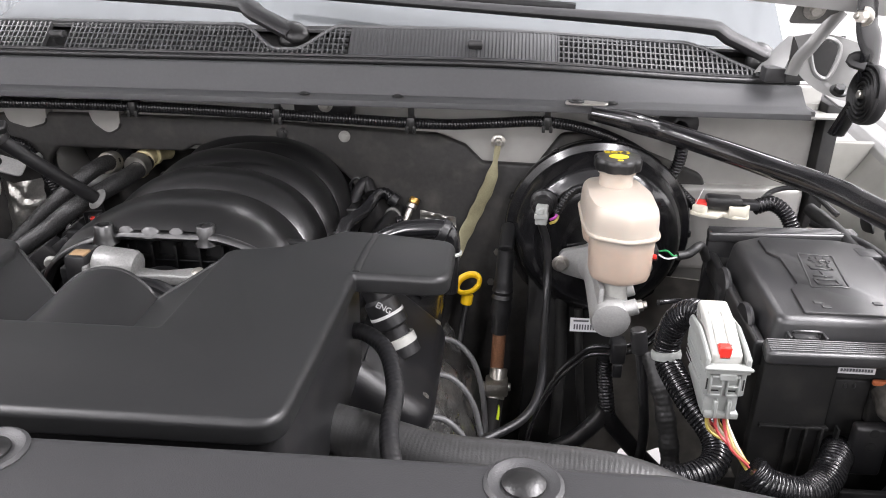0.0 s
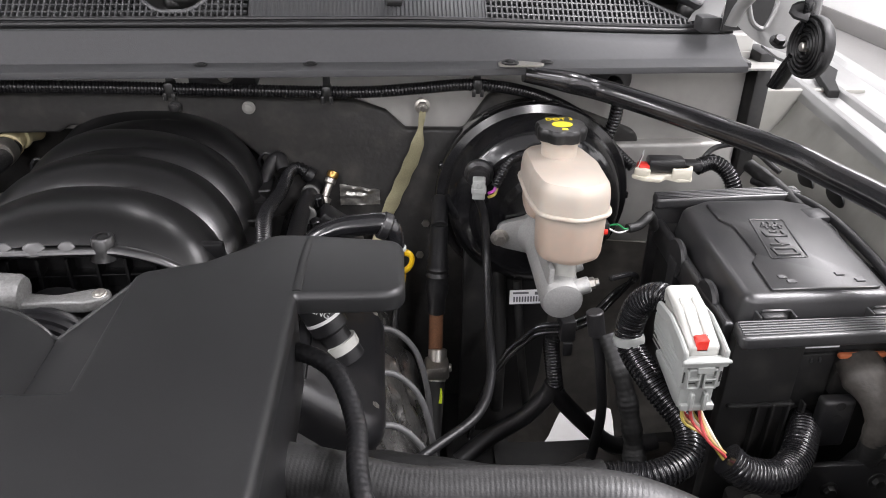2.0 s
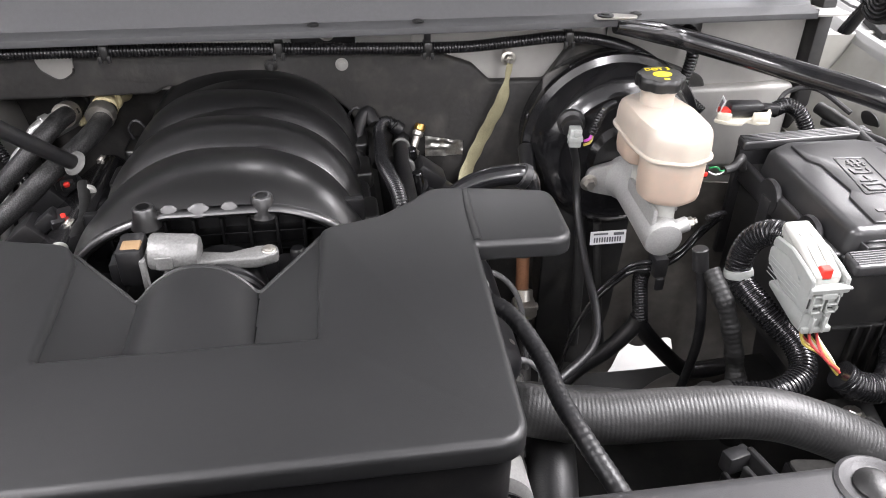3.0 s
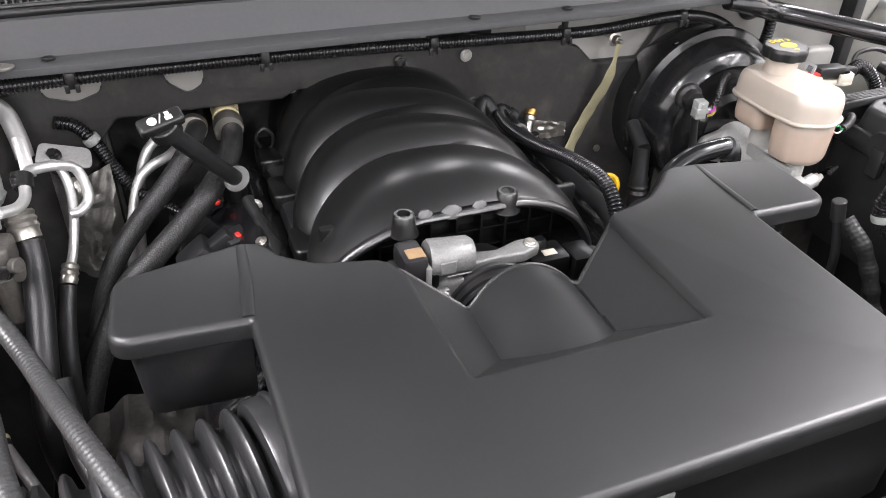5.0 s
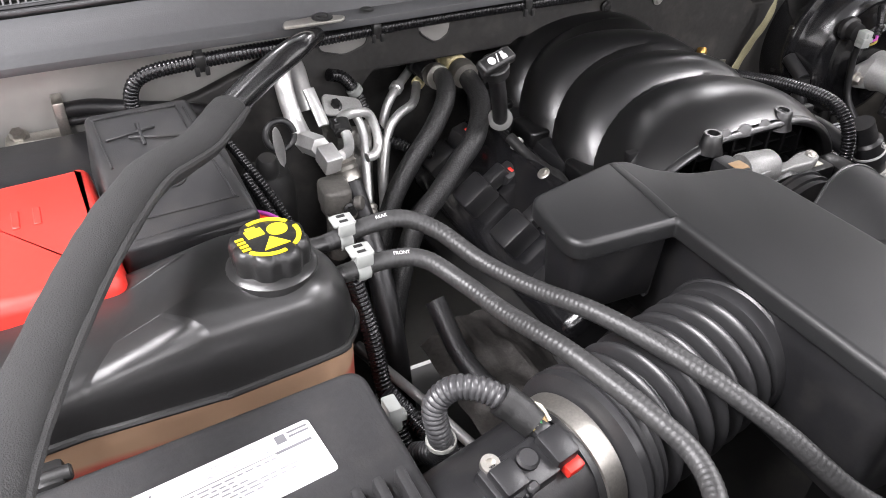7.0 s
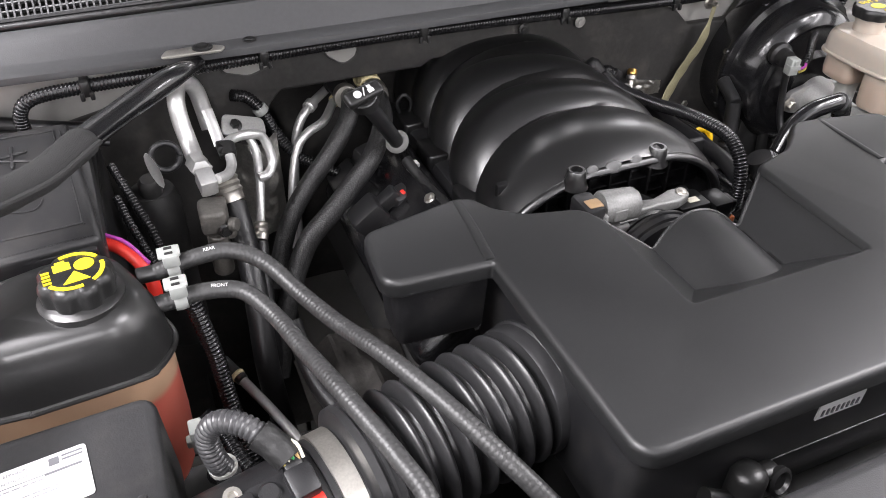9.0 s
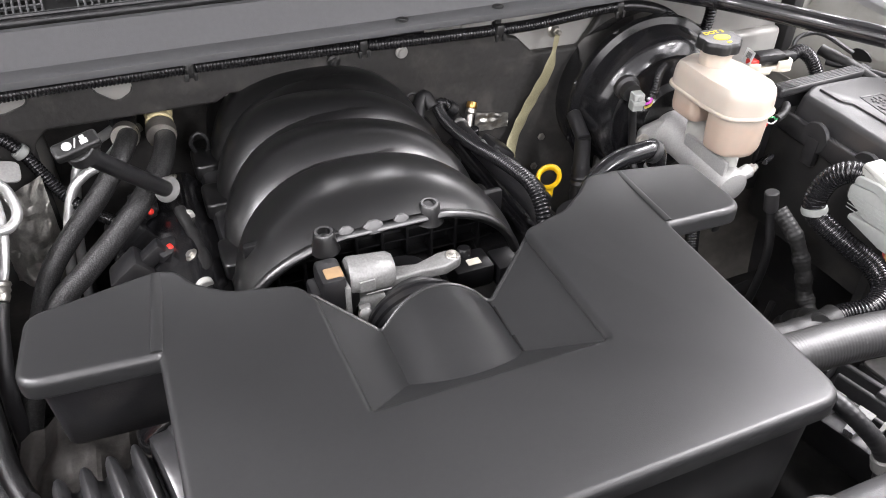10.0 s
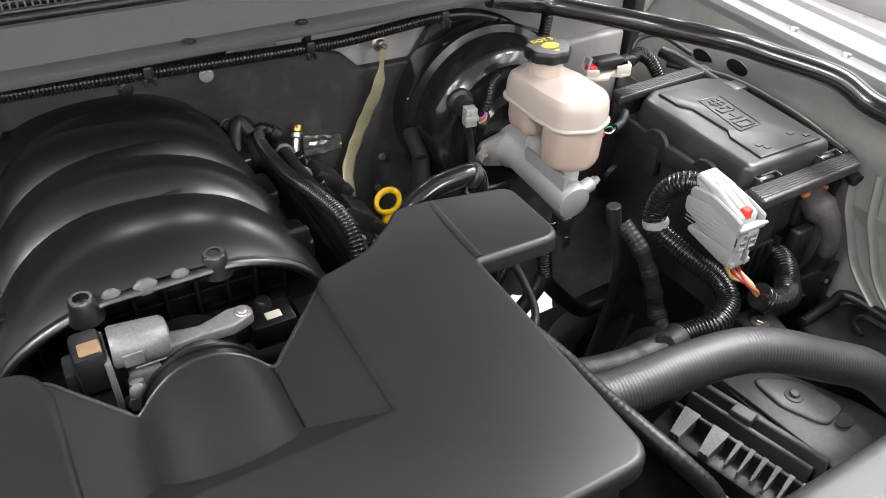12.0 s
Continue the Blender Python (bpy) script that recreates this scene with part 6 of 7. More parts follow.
part("pipe", sweep([(-.236, 1.345, 1.072), (-.262, 1.315, 1.068), (-.306, 1.268, 1.064), (-.328, 1.255, 1.040), (-.340, 1.245, 1.0), (-.352, 1.22, .94), (-.36, 1.19, .86)], .0072, 14, .005), ALUPIPE, al)
part("pipe", sweep([(-.232, 1.315, 1.060), (-.255, 1.295, 1.056), (-.289, 1.238, 1.053), (-.320, 1.225, 1.044), (-.342, 1.215, 1.022), (-.362, 1.19, .96), (-.375, 1.16, .88)], .0072, 14, .005), ALUPIPE, al)
part("collar", rod((-.296, 1.279, 1.066), (-.306, 1.268, 1.064), .0105, 16), ALUPIPE, al)
part("collar", rod((-.250, 1.297, 1.057), (-.258, 1.290, 1.056), .0105, 16), CREAM, al, "cream clip collar")
lc = thing("corrugated_lead", (-.37, 1.25, 1.05), "black corrugated lead with a grey band", "cable")
part("lead", loom([(-.425, 1.225, 1.128), (-.403, 1.230, 1.118), (-.385, 1.230, 1.094), (-.369, 1.230, 1.056), (-.350, 1.222, 1.020), (-.323, 1.195, 1.006), (-.29, 1.16, 1.0)], .0092, .005, .0016, 12), CONDUIT, lc)
part("band", rod((-.389, 1.230, 1.100), (-.383, 1.230, 1.090), .0115, 16), GREYCON, lc, "grey cable tie")
ip = thing("injector_plugs", (-.22, 1.03, 1.0), "black injector plugs with red locks", "connector")
for p in ((-.232, 1.052, 1.010), (-.205, .94, 1.0), (-.25, 1.15, 1.03)):
    m = pose(*p, 20, 0, 25)
    plug = part("plug", merge(box(-.016, .016, -.014, .014, -.018, .012, .004, 2, m), box(-.009, .009, -.024, -.01, -.012, .004, .003, 2, m)), BLACK, ip)
    part("lock", merge(box(-.006, .003, -.0255, -.018, -.002, .006, .002, 1, m), box(-.002, .006, -.008, .002, .009, .0135, .002, 1, m)), REDPL, plug, "red lock")
part("lead", sweep([(-.205, 1.09, 1.045), (-.195, 1.04, 1.03), (-.19, .98, 1.03), (-.20, .92, 1.02), (-.19, .87, 1.0)], .008, 12, .005, wobble=.2), TAPE, ip)
for y in (1.085, .935):
    part("tie", rod((-.199, y, 1.038), (-.197, y - .008, 1.036), .0105, 14), WHITE, ip, "white tie")
ca = thing("accumulator", (-.545, 1.06, .85), "black accumulator canister with a bright heat shield", "canister")
part("canister", lathe([(.030, 0), (.034, .006), (.034, .24), (.028, .258), (.012, .265)], pose(-.562, 1.085, .825), 28), DARK, ca)
part("pressure_switch", lathe([(.012, 0), (.014, .004), (.014, .03), (.010, .036)], along((-.562, 1.075, 1.075), (-.562, 1.065, 1.12)), 18), DARK, ca)
part("shield", solid(grid(lambda u, v: (-.556 + .006 * (2 * u - 1) * math.sqrt(max(0, math.sin(math.pi * (.10 + .90 * v)))) + .010 * v, 1.032 + .022 * v, lerp(1.165, 1.104, v) - .004 * (2 * u - 1) ** 2), 8, 10), .0015, (0, 1, 0)), ALUPIPE, ca, "bright pointed metal flap")
part("washer_ring", sweep([along((-.535, 1.10, 1.118), (-.533, 1.06, 1.13)) @ Vector((.018 * math.cos(a), .018 * math.sin(a), 0)) for a in np.linspace(0, 6.2, 20)], .0042, 10, .004), RUBBER, ca)
part("lead", loom([(-.60, 1.02, 1.12), (-.59, .98, 1.10), (-.575, .94, 1.07), (-.56, .90, 1.03)], .0055, .0045, .0014, 10), CONDUIT, ca)
part("lead", loom([(-.60, 1.08, 1.13), (-.585, 1.03, 1.11), (-.57, .99, 1.08), (-.56, .95, 1.05)], .0060, .0045, .0014, 10), CONDUIT, ca)

# ---- battery side ----
ba = thing("battery", (-.77, 1.04, .9), "black car battery with a fuse cover and red terminal cover", "battery")
part("case", box(-.93, -.615, .87, 1.205, .90, 1.105, .01), BLACK, ba)
part("top", prism(rounded([(-.925, .875, .012), (-.62, .875, .012), (-.62, 1.20, .012), (-.925, 1.20, .012)], 4), 1.10, 1.125, .005, 3), BLACK, ba)
tm = frame_at((-.685, .995, 1.155), (1, .03, -.03), (0, -.16, 1))
fl = part("fuse_cover", prism(rounded([(-.062, -.115, .008), (.066, -.105, .008), (.052, .108, .01), (-.058, .104, .01)], 5), -.045, .020, .007, 4, tm, 0, .005), FUSECOV, ba, "charcoal fuse cover with embossed marks", smooth=35)
part("emboss_frame", merge(*[sweep([tm @ Vector((x, y, .0205)) for x, y in ((-.048, .002), (-.050, .082), (-.044, .090), (.030, .092), (.036, .086), (.038, .004))], .0011, 6, .004), sweep([tm @ Vector((x, y, .0205)) for x, y in ((-.050, -.082), (.044, -.078), (.050, -.072), (.046, .010), (.043, .088))], .0012, 6, .004), sweep([tm @ Vector((x, y, .0205)) for x, y in ((-.022, -.040), (.002, -.044), (.012, -.038), (.016, -.028))], .0010, 6, .003)]), FUSECOV, fl)
part("emboss_bars", merge(box(-.034, .018, .056, .060, .019, .0225, .001, 1, tm @ pose(0, 0, 0, 0, 0, 12)), box(-.034, .018, .040, .044, .019, .0225, .001, 1, tm @ pose(0, 0, 0, 0, 0, -14)), box(-.012, -.008, .032, .072, .019, .0225, .001, 1, tm)), FUSECOV, fl)
part("lower_step", merge(box(-.058, .060, -.112, -.095, -.03, .012, .004, 2, tm), box(.050, .068, -.10, .09, -.04, .010, .003, 2, tm)), FUSECOV, fl)
part("marker", box(-.012, .016, -.008, .010, .0195, .0215, .001, 1, tm), COWL, fl, "grey raised marker")
part("red_cover", prism(rounded([(-.90, .828, .015), (-.748, .822, .012), (-.755, 1.030, .006), (-.90, 1.02, .015)], 5), 1.11, 1.168, .012, 4, None, 0, .006), REDPL, ba, "bright red terminal cover")
part("cover_emblem", merge(*[box(-.845 + k * .018, -.838 + k * .018, .935, .965, 1.167, 1.1695, .001, 1) for k in range(3)]), REDPL, ba)
part("terminal", merge(box(-.838, -.762, 1.226, 1.252, 1.095, 1.112, .003), box(-.775, -.762, 1.222, 1.256, 1.10, 1.155, .002)), STEEL, ba, "plated negative terminal")
part("terminal_bolt", hexbolt((-.822, 1.240, 1.112), (0, -.4, 1), .009, .012), STEEL, ba)
part("cable", sweep([(-.765, 1.235, 1.14), (-.73, 1.22, 1.145), (-.68, 1.19, 1.145), (-.64, 1.18, 1.14), (-.60, 1.20, 1.12)], .0095, 14, .006), RUBBER, ba, "thick black cable")
part("cable", sweep([(-.765, 1.235, 1.125), (-.72, 1.215, 1.13), (-.66, 1.185, 1.13), (-.60, 1.18, 1.11)], .006, 12, .006), RUBBER, ba)
part("red_cable", sweep([(-.628, .93, 1.125), (-.605, .915, 1.122), (-.586, .890, 1.108), (-.580, .875, 1.075), (-.60, .87, 1.02)], .0075, 14, .006), REDPL, ba, "red power cable")
part("purple_wire", sweep([(-.618, .93, 1.133), (-.597, .912, 1.129), (-.578, .888, 1.112)], .0022, 8, .006), WIRES[5], ba)
part("tray", box(-.94, -.60, .86, 1.22, .86, .90, .008), BLACK, ba)

# coolant surge tank
tk = thing("coolant_tank", (-.74, .79, .9), "coolant surge tank with a black top and orange coolant", "coolant tank")
TO = rounded([(-.566, .775, .045), (-.590, .728, .05), (-.70, .722, .08), (-.80, .730, .06), (-.93, .722, .05), (-.94, .865, .05), (-.75, .862, .05), (-.60, .862, .05)], 8)


def tank_skin():
    rings = []
    for f, z in ((1.0, 1.098), (1.008, 1.103), (1.0, 1.108), (.992, 1.125), (.97, 1.143), (.925, 1.158), (.85, 1.168), (.7, 1.173), (.4, 1.175)):
        o = scaled(TO, f, (-.75, .795))
        rings.append((o, z))
    verts, faces = stack(rings)
    out = []
    for v in verts:
        k = (v.z - 1.105) / .07
        low = .030 * ease((-.68 - v.x) / .12) * (1 - .4 * ease((-.85 - v.x) / .08))
        out.append(Vector((v.x, v.y, v.z - max(0, k) * low + max(0, k) * .004 * math.sin(v.x * 60))))
    return out, faces


part("top_shell", tank_skin(), TANKTOP, tk, smooth=60)
part("seam", sweep([(x, y, 1.100 + .002 * math.sin(x * 50)) for x, y in scaled(TO, 1.012, (-.75, .795))[::3] + [scaled(TO, 1.012, (-.75, .795))[0]]], .0035, 8, .005), TANKTOP, tk)
part("lower_shell", stack([(scaled(TO, .93, (-.75, .795)), .92), (scaled(TO, .97, (-.75, .795)), .94), (scaled(TO, .985, (-.75, .795)), 1.0), (scaled(TO, .99, (-.75, .795)), 1.099)]), PINK, tk, "translucent lower half with orange coolant")
cp = part("cap", lathe([(.028, 0), (.0325, .003), (.0335, .018), (.032, .0235), (.0285, .0265), (.012, .0275)], pose(-.635, .779, 1.1750), 96, 8, .10), CAPBLACK, tk, "black fluted cap with yellow symbols")
part("cap_neck", lathe([(.038, -.02), (.038, .0), (.033, .004)], pose(-.635, .779, 1.175), 32), TANKTOP, tk)
cz = pose(-.635, .779, 1.2022, 0, 0, 8) @ Matrix.Scale(.86, 4)
part("cap_arc", sweep([cz @ Vector((.029 * math.cos(a), .029 * math.sin(a), 0)) for a in np.linspace(.5, 1.9, 12)], .0022, 6, .003, .4), YELLOW, cp)
part("cap_arc", sweep([cz @ Vector((.029 * math.cos(a), .029 * math.sin(a), 0)) for a in np.linspace(3.7, 4.9, 12)], .0022, 6, .003, .4), YELLOW, cp)
part("cap_arc", sweep([cz @ Vector((.029 * math.cos(a), .029 * math.sin(a), 0)) for a in np.linspace(5.3, 6.4, 12)], .0022, 6, .003, .4), YELLOW, cp)
part("cap_symbol", lathe([(.010, 0), (.010, .001), (.006, .001)], cz @ Matrix.Translation((.012, .006, 0)), 24), YELLOW, cp)
part("cap_symbol", ([cz @ Vector(p) for p in ((-.012, -.020, 0), (.014, -.020, 0), (.001, -.002, 0), (-.012, -.020, .001), (.014, -.020, .001), (.001, -.002, .001))], [(3, 4, 5), (0, 2, 1), (0, 1, 4, 3), (1, 2, 5, 4), (2, 0, 3, 5)]), YELLOW, cp)
part("cap_symbol", merge(box(-.018, -.001, .004, .017, 0, .001, .0003, 1, cz), box(-.015, -.005, .017, .021, 0, .001, .0003, 1, cz)), YELLOW, cp)
part("print_bars", merge(*[box(-.030, -.022, -.012 + k * .006, -.009 + k * .006, 0, .001, 0, 1, cz) for k in range(4)]), YELLOW, cp)
for y, z in ((.828, 1.143), (.785, 1.137)):
    part("spout", rod((-.59, y, z), (-.545, y, z), .0085, 16), TANKTOP, tk)

for name, pts, word, at in (("hose", [(-.572, .785, 1.137), (-.53, .785, 1.139), (-.495, .777, 1.134), (-.472, .74, 1.124), (-.458, .687, 1.123), (-.441, .615, 1.131), (-.418, .54, 1.122), (-.407, .495, 1.110), (-.425, .455, 1.103), (-.47, .425, 1.085), (-.52, .395, 1.05)], "FRONT", 1),
                            ("hose", [(-.572, .828, 1.143), (-.53, .829, 1.150), (-.495, .826, 1.150), (-.465, .808, 1.138), (-.440, .765, 1.122), (-.418, .71, 1.122), (-.392, .64, 1.133), (-.360, .565, 1.128), (-.325, .495, 1.105), (-.285, .44, 1.065), (-.235, .40, 1.035)], "REAR", 1)):
    h = thing("coolant_hose", pts[0], "grey-black rubber coolant hose marked " + word.lower() + " on the tank", "hose", "coolant hoses")
    part(name, sweep(pts, lambda s, t: (.0088 + .00022 * math.sin(s * 1260)), 16, .0014), GREYHOSE, h)
    c = Vector(pts[0]) + Vector((.018, 0, 0))
    part("spring_clamp", merge(lathe([(.0105, -.006), (.0112, 0), (.0105, .006)], along(c, c + Vector((1, .02, .03))), 24), box(c.x - .008, c.x + .008, c.y - .013, c.y - .006, c.z + .010, c.z + .024, .002), box(c.x - .008, c.x + .008, c.y + .004, c.y + .011, c.z + .010, c.z + .022, .002),
                               box(c.x - .012, c.x + .010, c.y - .010, c.y + .008, c.z + .020, c.z + .0235, .0015)), GREYCON, h, "light grey spring clamp")
    # two dark bars on the clamp for the shade in its slots
    part("clamp_slot_shade", merge(box(c.x - .005, c.x + .003, c.y - .0075, c.y - .0035, c.z + .0233, c.z + .0240, 0), box(c.x - .005, c.x + .003, c.y + .0015, c.y + .0055, c.z + .0233, c.z + .0240, 0)), DARK, h)
    s = spline(pts, .004)
    i = int(np.argmin(np.abs(s[:, 0] + .515)))
    d = s[i + 2] - s[i - 2]
    words(word, .0050, frame_at(Vector(s[i]) + Vector((0, -.0038, .0084)), d, (0, -.45, .9)), WPRINT, h)

# air filter box with its sensor tube and bellows
ab = thing("air_filter_box", (-.76, .53, .95), "black ribbed air filter box with a white emission label", "air filter box")
part("lid", prism(rounded([(-.592, .38, .02), (-.594, .694, .018), (-.90, .676, .02), (-.915, .38, .02)], 5), 1.02, 1.116, .010, 4, None, 0, .004), AIRBOX, ab, smooth=35)
for k in range(17):
    x = -.612 - .0165 * k
    part("rib", box(x - .0042, x + .0042, .39, .577 - .0008 * k, 1.110, 1.130 - .0012 * k, .003, 2), AIRBOX, ab)
part("base", box(-.905, -.60, .385, .69, .90, 1.022, .01), AIRBOX, ab)
part("clip", merge(box(-.845, -.82, .676, .70, 1.085, 1.118, .004), rod((-.85, .685, 1.115), (-.815, .685, 1.115), .006, 12)), CAPBLACK, ab)
sm = frame_at((-.716, .622, 1.1165), (1, .11, 0), (0, 0, 1))
sk = part("emission_label", prism(rounded([(-.067, -.028, .004), (.067, -.028, .004), (.067, .026, .004), (-.067, .026, .004)], 4), 0, .0012, .0003, 1, sm, 0), PAPER, ab, "white emission control label")
words("VEHICLE EMISSION", .0042, sm @ pose(.005, .020, .0014), INK, sk, .00005)
words("CONTROL INFORMATION", .0042, sm @ pose(.005, .0125, .0014), INK, sk, .00005)
part("print_line", box(-.045, .034, .0075, .0081, .0011, .0016, 0, 1, sm), INK, sk)
prng = random.Random(4)
for k in range(8):
    bars, x, end = [], -.061, (.030, -.004, .006, .044, .040, .012, -.004, -.012)[k]
    while x < end:
        w = prng.uniform(.003, .009)
        bars.append(box(x, min(x + w, end + .004), .0035 - .0036 * k, .0049 - .0036 * k, .0011, .0014, 0, 1, sm))
        x += w + .0016
    part("print_line", merge(*bars), FAINT, sk)
part("print_block", merge(*[box(-.062 + .0022 * (j % 5), -.0604 + .0022 * (j % 5), .010 + .0022 * (j // 5), .0116 + .0022 * (j // 5), .0011, .0016, 0, 1, sm) for j in range(25) if (j * 7) % 3 != 1]), INK, sk)
part("print_square", merge(box(.038, .046, .014, .022, .0011, .0015, 0, 1, sm), box(.048, .064, .016, .018, .0011, .0015, 0, 1, sm), box(.048, .064, .020, .022, .0011, .0015, 0, 1, sm), box(.034, .062, .006, .0085, .0011, .0015, 0, 1, sm)), INK, sk)

du = thing("intake_duct", (-.42, .58, 1.0), "black bellows air duct with a sensor and steel clamp", "air duct")
A, B = Vector((-.60, .548, 1.048)), Vector((-.235, .622, 1.053))
dm = along(A, B)
LEN = (B - A).length
tube = [(.052, 0.0), (.054, .01), (.054, .124), (.050, .128)]
prof = [(.056, .124), (.056, .152), (.060, .153), (.0715, .157), (.0725, .164), (.0690, .167), (.0690, .169), (.0720, .171), (.0715, .177), (.0670, .179), (.0670, .181), (.0690, .183), (.0680, .187), (.0540, .191)]
h = .1945
for k in range(7):
    prof += [(.0520, h), (.0540, h + .0030), (.0640, h + .0050), (.0682, h + .0075), (.0690, h + .0095), (.0682, h + .0115), (.0640, h + .0140), (.0540, h + .0160), (.0520, h + .0190)]
    h += .0208
prof += [(.0600, h), (.0675, h + .002), (.0690, h + .005), (.0690, h + .018), (.0710, h + .020), (.0710, h + .023), (.0690, h + .025), (.0590, h + .027), (.0570, h + .030), (.0570, LEN + .02)]
part("bellows", lathe(prof, dm, 64), DUCTBLACK, du, "ribbed rubber bellows")
part("sensor_tube", lathe(tube, dm, 56), BLACK, du)
part("hose_clamp", lathe([(.0565, .1300), (.0585, .1305), (.0585, .1495), (.0565, .150)], dm, 56), STEEL, du, "steel worm clamp")
wp = dm @ Vector((0, 0, .140)) + Vector((.008, -.050, -.030))
part("clamp_screw", merge(box(-.010, .010, -.007, .007, -.008, .008, .002, 2, Matrix.Translation(wp)), hexbolt(wp + Vector((0, -.004, .006)), (.3, -.7, .6), .006, .008)), STEEL, du)
mm = frame_at((-.533, .549, 1.1030), (.98, .2, 0), (0, -.25, 1))
ms = part("flow_sensor", merge(box(-.026, .030, -.018, .016, -.006, .010, .003, 2, mm), box(-.022, .000, -.014, .010, .008, .018, .003, 2, mm), lathe([(.009, 0), (.009, .004), (.007, .006)], mm @ Matrix.Translation((.012, .002, .009)), 18)), BLACK, du, "black air flow sensor")
part("sensor_screw", lathe([(.0075, 0), (.0075, .005), (.004, .005), (.004, .002)], mm @ Matrix.Translation((-.014, .014, .008)), 18), STEEL, ms)
part("sensor_plug", merge(box(.026, .050, -.016, .012, -.002, .018, .004, 2, mm), box(.030, .046, .010, .022, .002, .014, .003, 2, mm)), BLACK, du)
part("plug_lock", box(.034, .050, -.024, -.014, -.002, .008, .002, 2, mm), REDPL, du, "orange-red plug lock")
for k in range(5):
    part("sensor_fin", box(-.023 + .005 * k, -.0205 + .005 * k, -.0205, -.017, -.004, .012, .0006, 1, mm), BLACK, ms)
part("sensor_nib", box(-.004, .006, -.020, -.012, .009, .014, .002, 1, mm), FUSE, ms)
for k in range(5):
    a = mm @ Vector((.032 + .004 * k, .016, .012))
    part("wire", sweep([a, a + Vector((-.004, .012, .008)), (-.518 + .002 * k, .592, 1.126)], .0016, 6, .004), WIRES[(0, 2, 4, 3, 2)[k]], du)
part("sensor_loom", loom([(-.508, .586, 1.124), (-.525, .604, 1.136), (-.545, .620, 1.134), (-.558, .627, 1.114), (-.556, .624, 1.085), (-.548, .63, 1.05), (-.56, .66, 1.02)], .0105, .0048, .0016, 12), GREYLOOM, du, "grey corrugated sensor loom")
part("loom_tape", sweep([(-.500, .574, 1.116), (-.508, .587, 1.124), (-.518, .597, 1.132)], .0125, 12, .003, wobble=.25), TAPE, du)
part("tie", rod((-.552, .627, 1.065), (-.552, .627, 1.072), .013, 16), WHITE, du, "white cable tie")

# ---- low parts beside the radiator hose ----
CASTFIN = mat("grey_cast_fin_metal", (.30, .30, .295), .4, metal=.6, grain=.35, scale=120)
fn = thing("finned_cooler", (.60, .58, .76), "finned aluminium module with a black plastic frame", "cooler")
fm = frame_at((.632, .588, .812), (.24, -.97, 0), (0, 0, 1))
part("back_rail", box(-.095, .11, .030, .040, -.03, .012, .002, 1, fm), mat("grey_module_plastic", (.045, .045, .047), .45, grain=.3), fn)
part("front_rail", box(-.075, .10, .008, .016, -.03, .008, .002, 1, fm), MATS["grey_module_plastic"], fn)
part("housing", box(-.095, .11, -.05, .03, -.09, -.03, .006, 2, fm), BLACK, fn)
part("end_tab", box(-.105, -.085, .0, .035, -.02, .010, .003, 2, fm), MATS["grey_module_plastic"], fn)
part("fin_root_rail", box(-.085, .11, -.014, -.006, -.032, -.004, .002, 1, fm), BLACK, fn)


def fin(x, w, tip, length):
    v = ((x - w, -.008, -.002), (x + w, -.008, -.002), (x + tip, -.008 - length, -.018), (x - tip, -.008 - length, -.018), (x - w, -.008, -.034), (x + w, -.008, -.034), (x + tip, -.004 - length, -.036), (x - tip, -.004 - length, -.036))
    return [fm @ Vector(p) for p in v], [(0, 1, 2, 3), (1, 5, 6, 2), (4, 0, 3, 7), (3, 2, 6, 7), (5, 4, 7, 6)]


for x in (-.058, -.014):
    f2 = part("large_fin", fin(x, .012, .007, .040), CASTFIN, fn, "bright cast lug")
    for d in (-.006, 0, .006):
        part("lug_rib", fin(x + d, .0018, .001, .041), CASTFIN, f2)
for k in range(6):
    part("fin", fin(.014 + k * .018, .0035, .0012, .034), CASTFIN, fn, "bright cast fin")
part("clip", box(-.02, .012, .014, .036, .0, .016, .002, 1, fm), MATS["grey_module_plastic"], fn)
bk = thing("support_bracket", (.74, .58, .75), "grey stamped steel support bracket with a hex bolt", "bracket")
BK = rounded([(.695, .680, .01), (.745, .672, .02), (.795, .62, .03), (.835, .54, .02), (.87, .40, .02), (.705, .40, .02), (.708, .53, .01)], 5)
part("plate", prism(BK, .797, .803, .002, 2), mat("grey_coated_steel", (.10, .098, .094), .45, metal=.3, grain=.25, scale=50, dust=.15), bk)
part("raised_field", prism(rounded([(.728, .655, .02), (.785, .615, .03), (.81, .545, .02), (.755, .535, .02), (.728, .59, .02)], 6), .802, .808, .004, 3), MATS["grey_coated_steel"], bk)
part("bolt", hexbolt((.757, .594, .808), (0, 0, 1), .0075, .007, 1.7), MATS["grey_coated_steel"], bk)
# dark disc on the plate, the shade of a hole
part("hole_shade", lathe([(.012, 0), (.012, .001), (.0, .0012)], pose(.781, .528, .8085) @ Matrix.Diagonal((1.3, .8, 1, 1)), 20), DARK, bk)
part("wall", box(.694, .704, .40, .68, .70, .797, .002), BLACK, bk)
tr = thing("battery_tray", (.88, .58, .80), "empty black plastic tray beside the radiator", "tray")
part("floor_plate", prism(rounded([(.80, .40, .02), (.935, .40, .02), (.945, .66, .02), (.83, .665, .02)], 5), .835, .858, .005, 3), BLACK, tr)
part("rim", sweep([(.83, .66, .862), (.90, .665, .866), (.935, .66, .87), (.938, .55, .87), (.938, .42, .87)], .008, 10, .008), BLACK, tr)
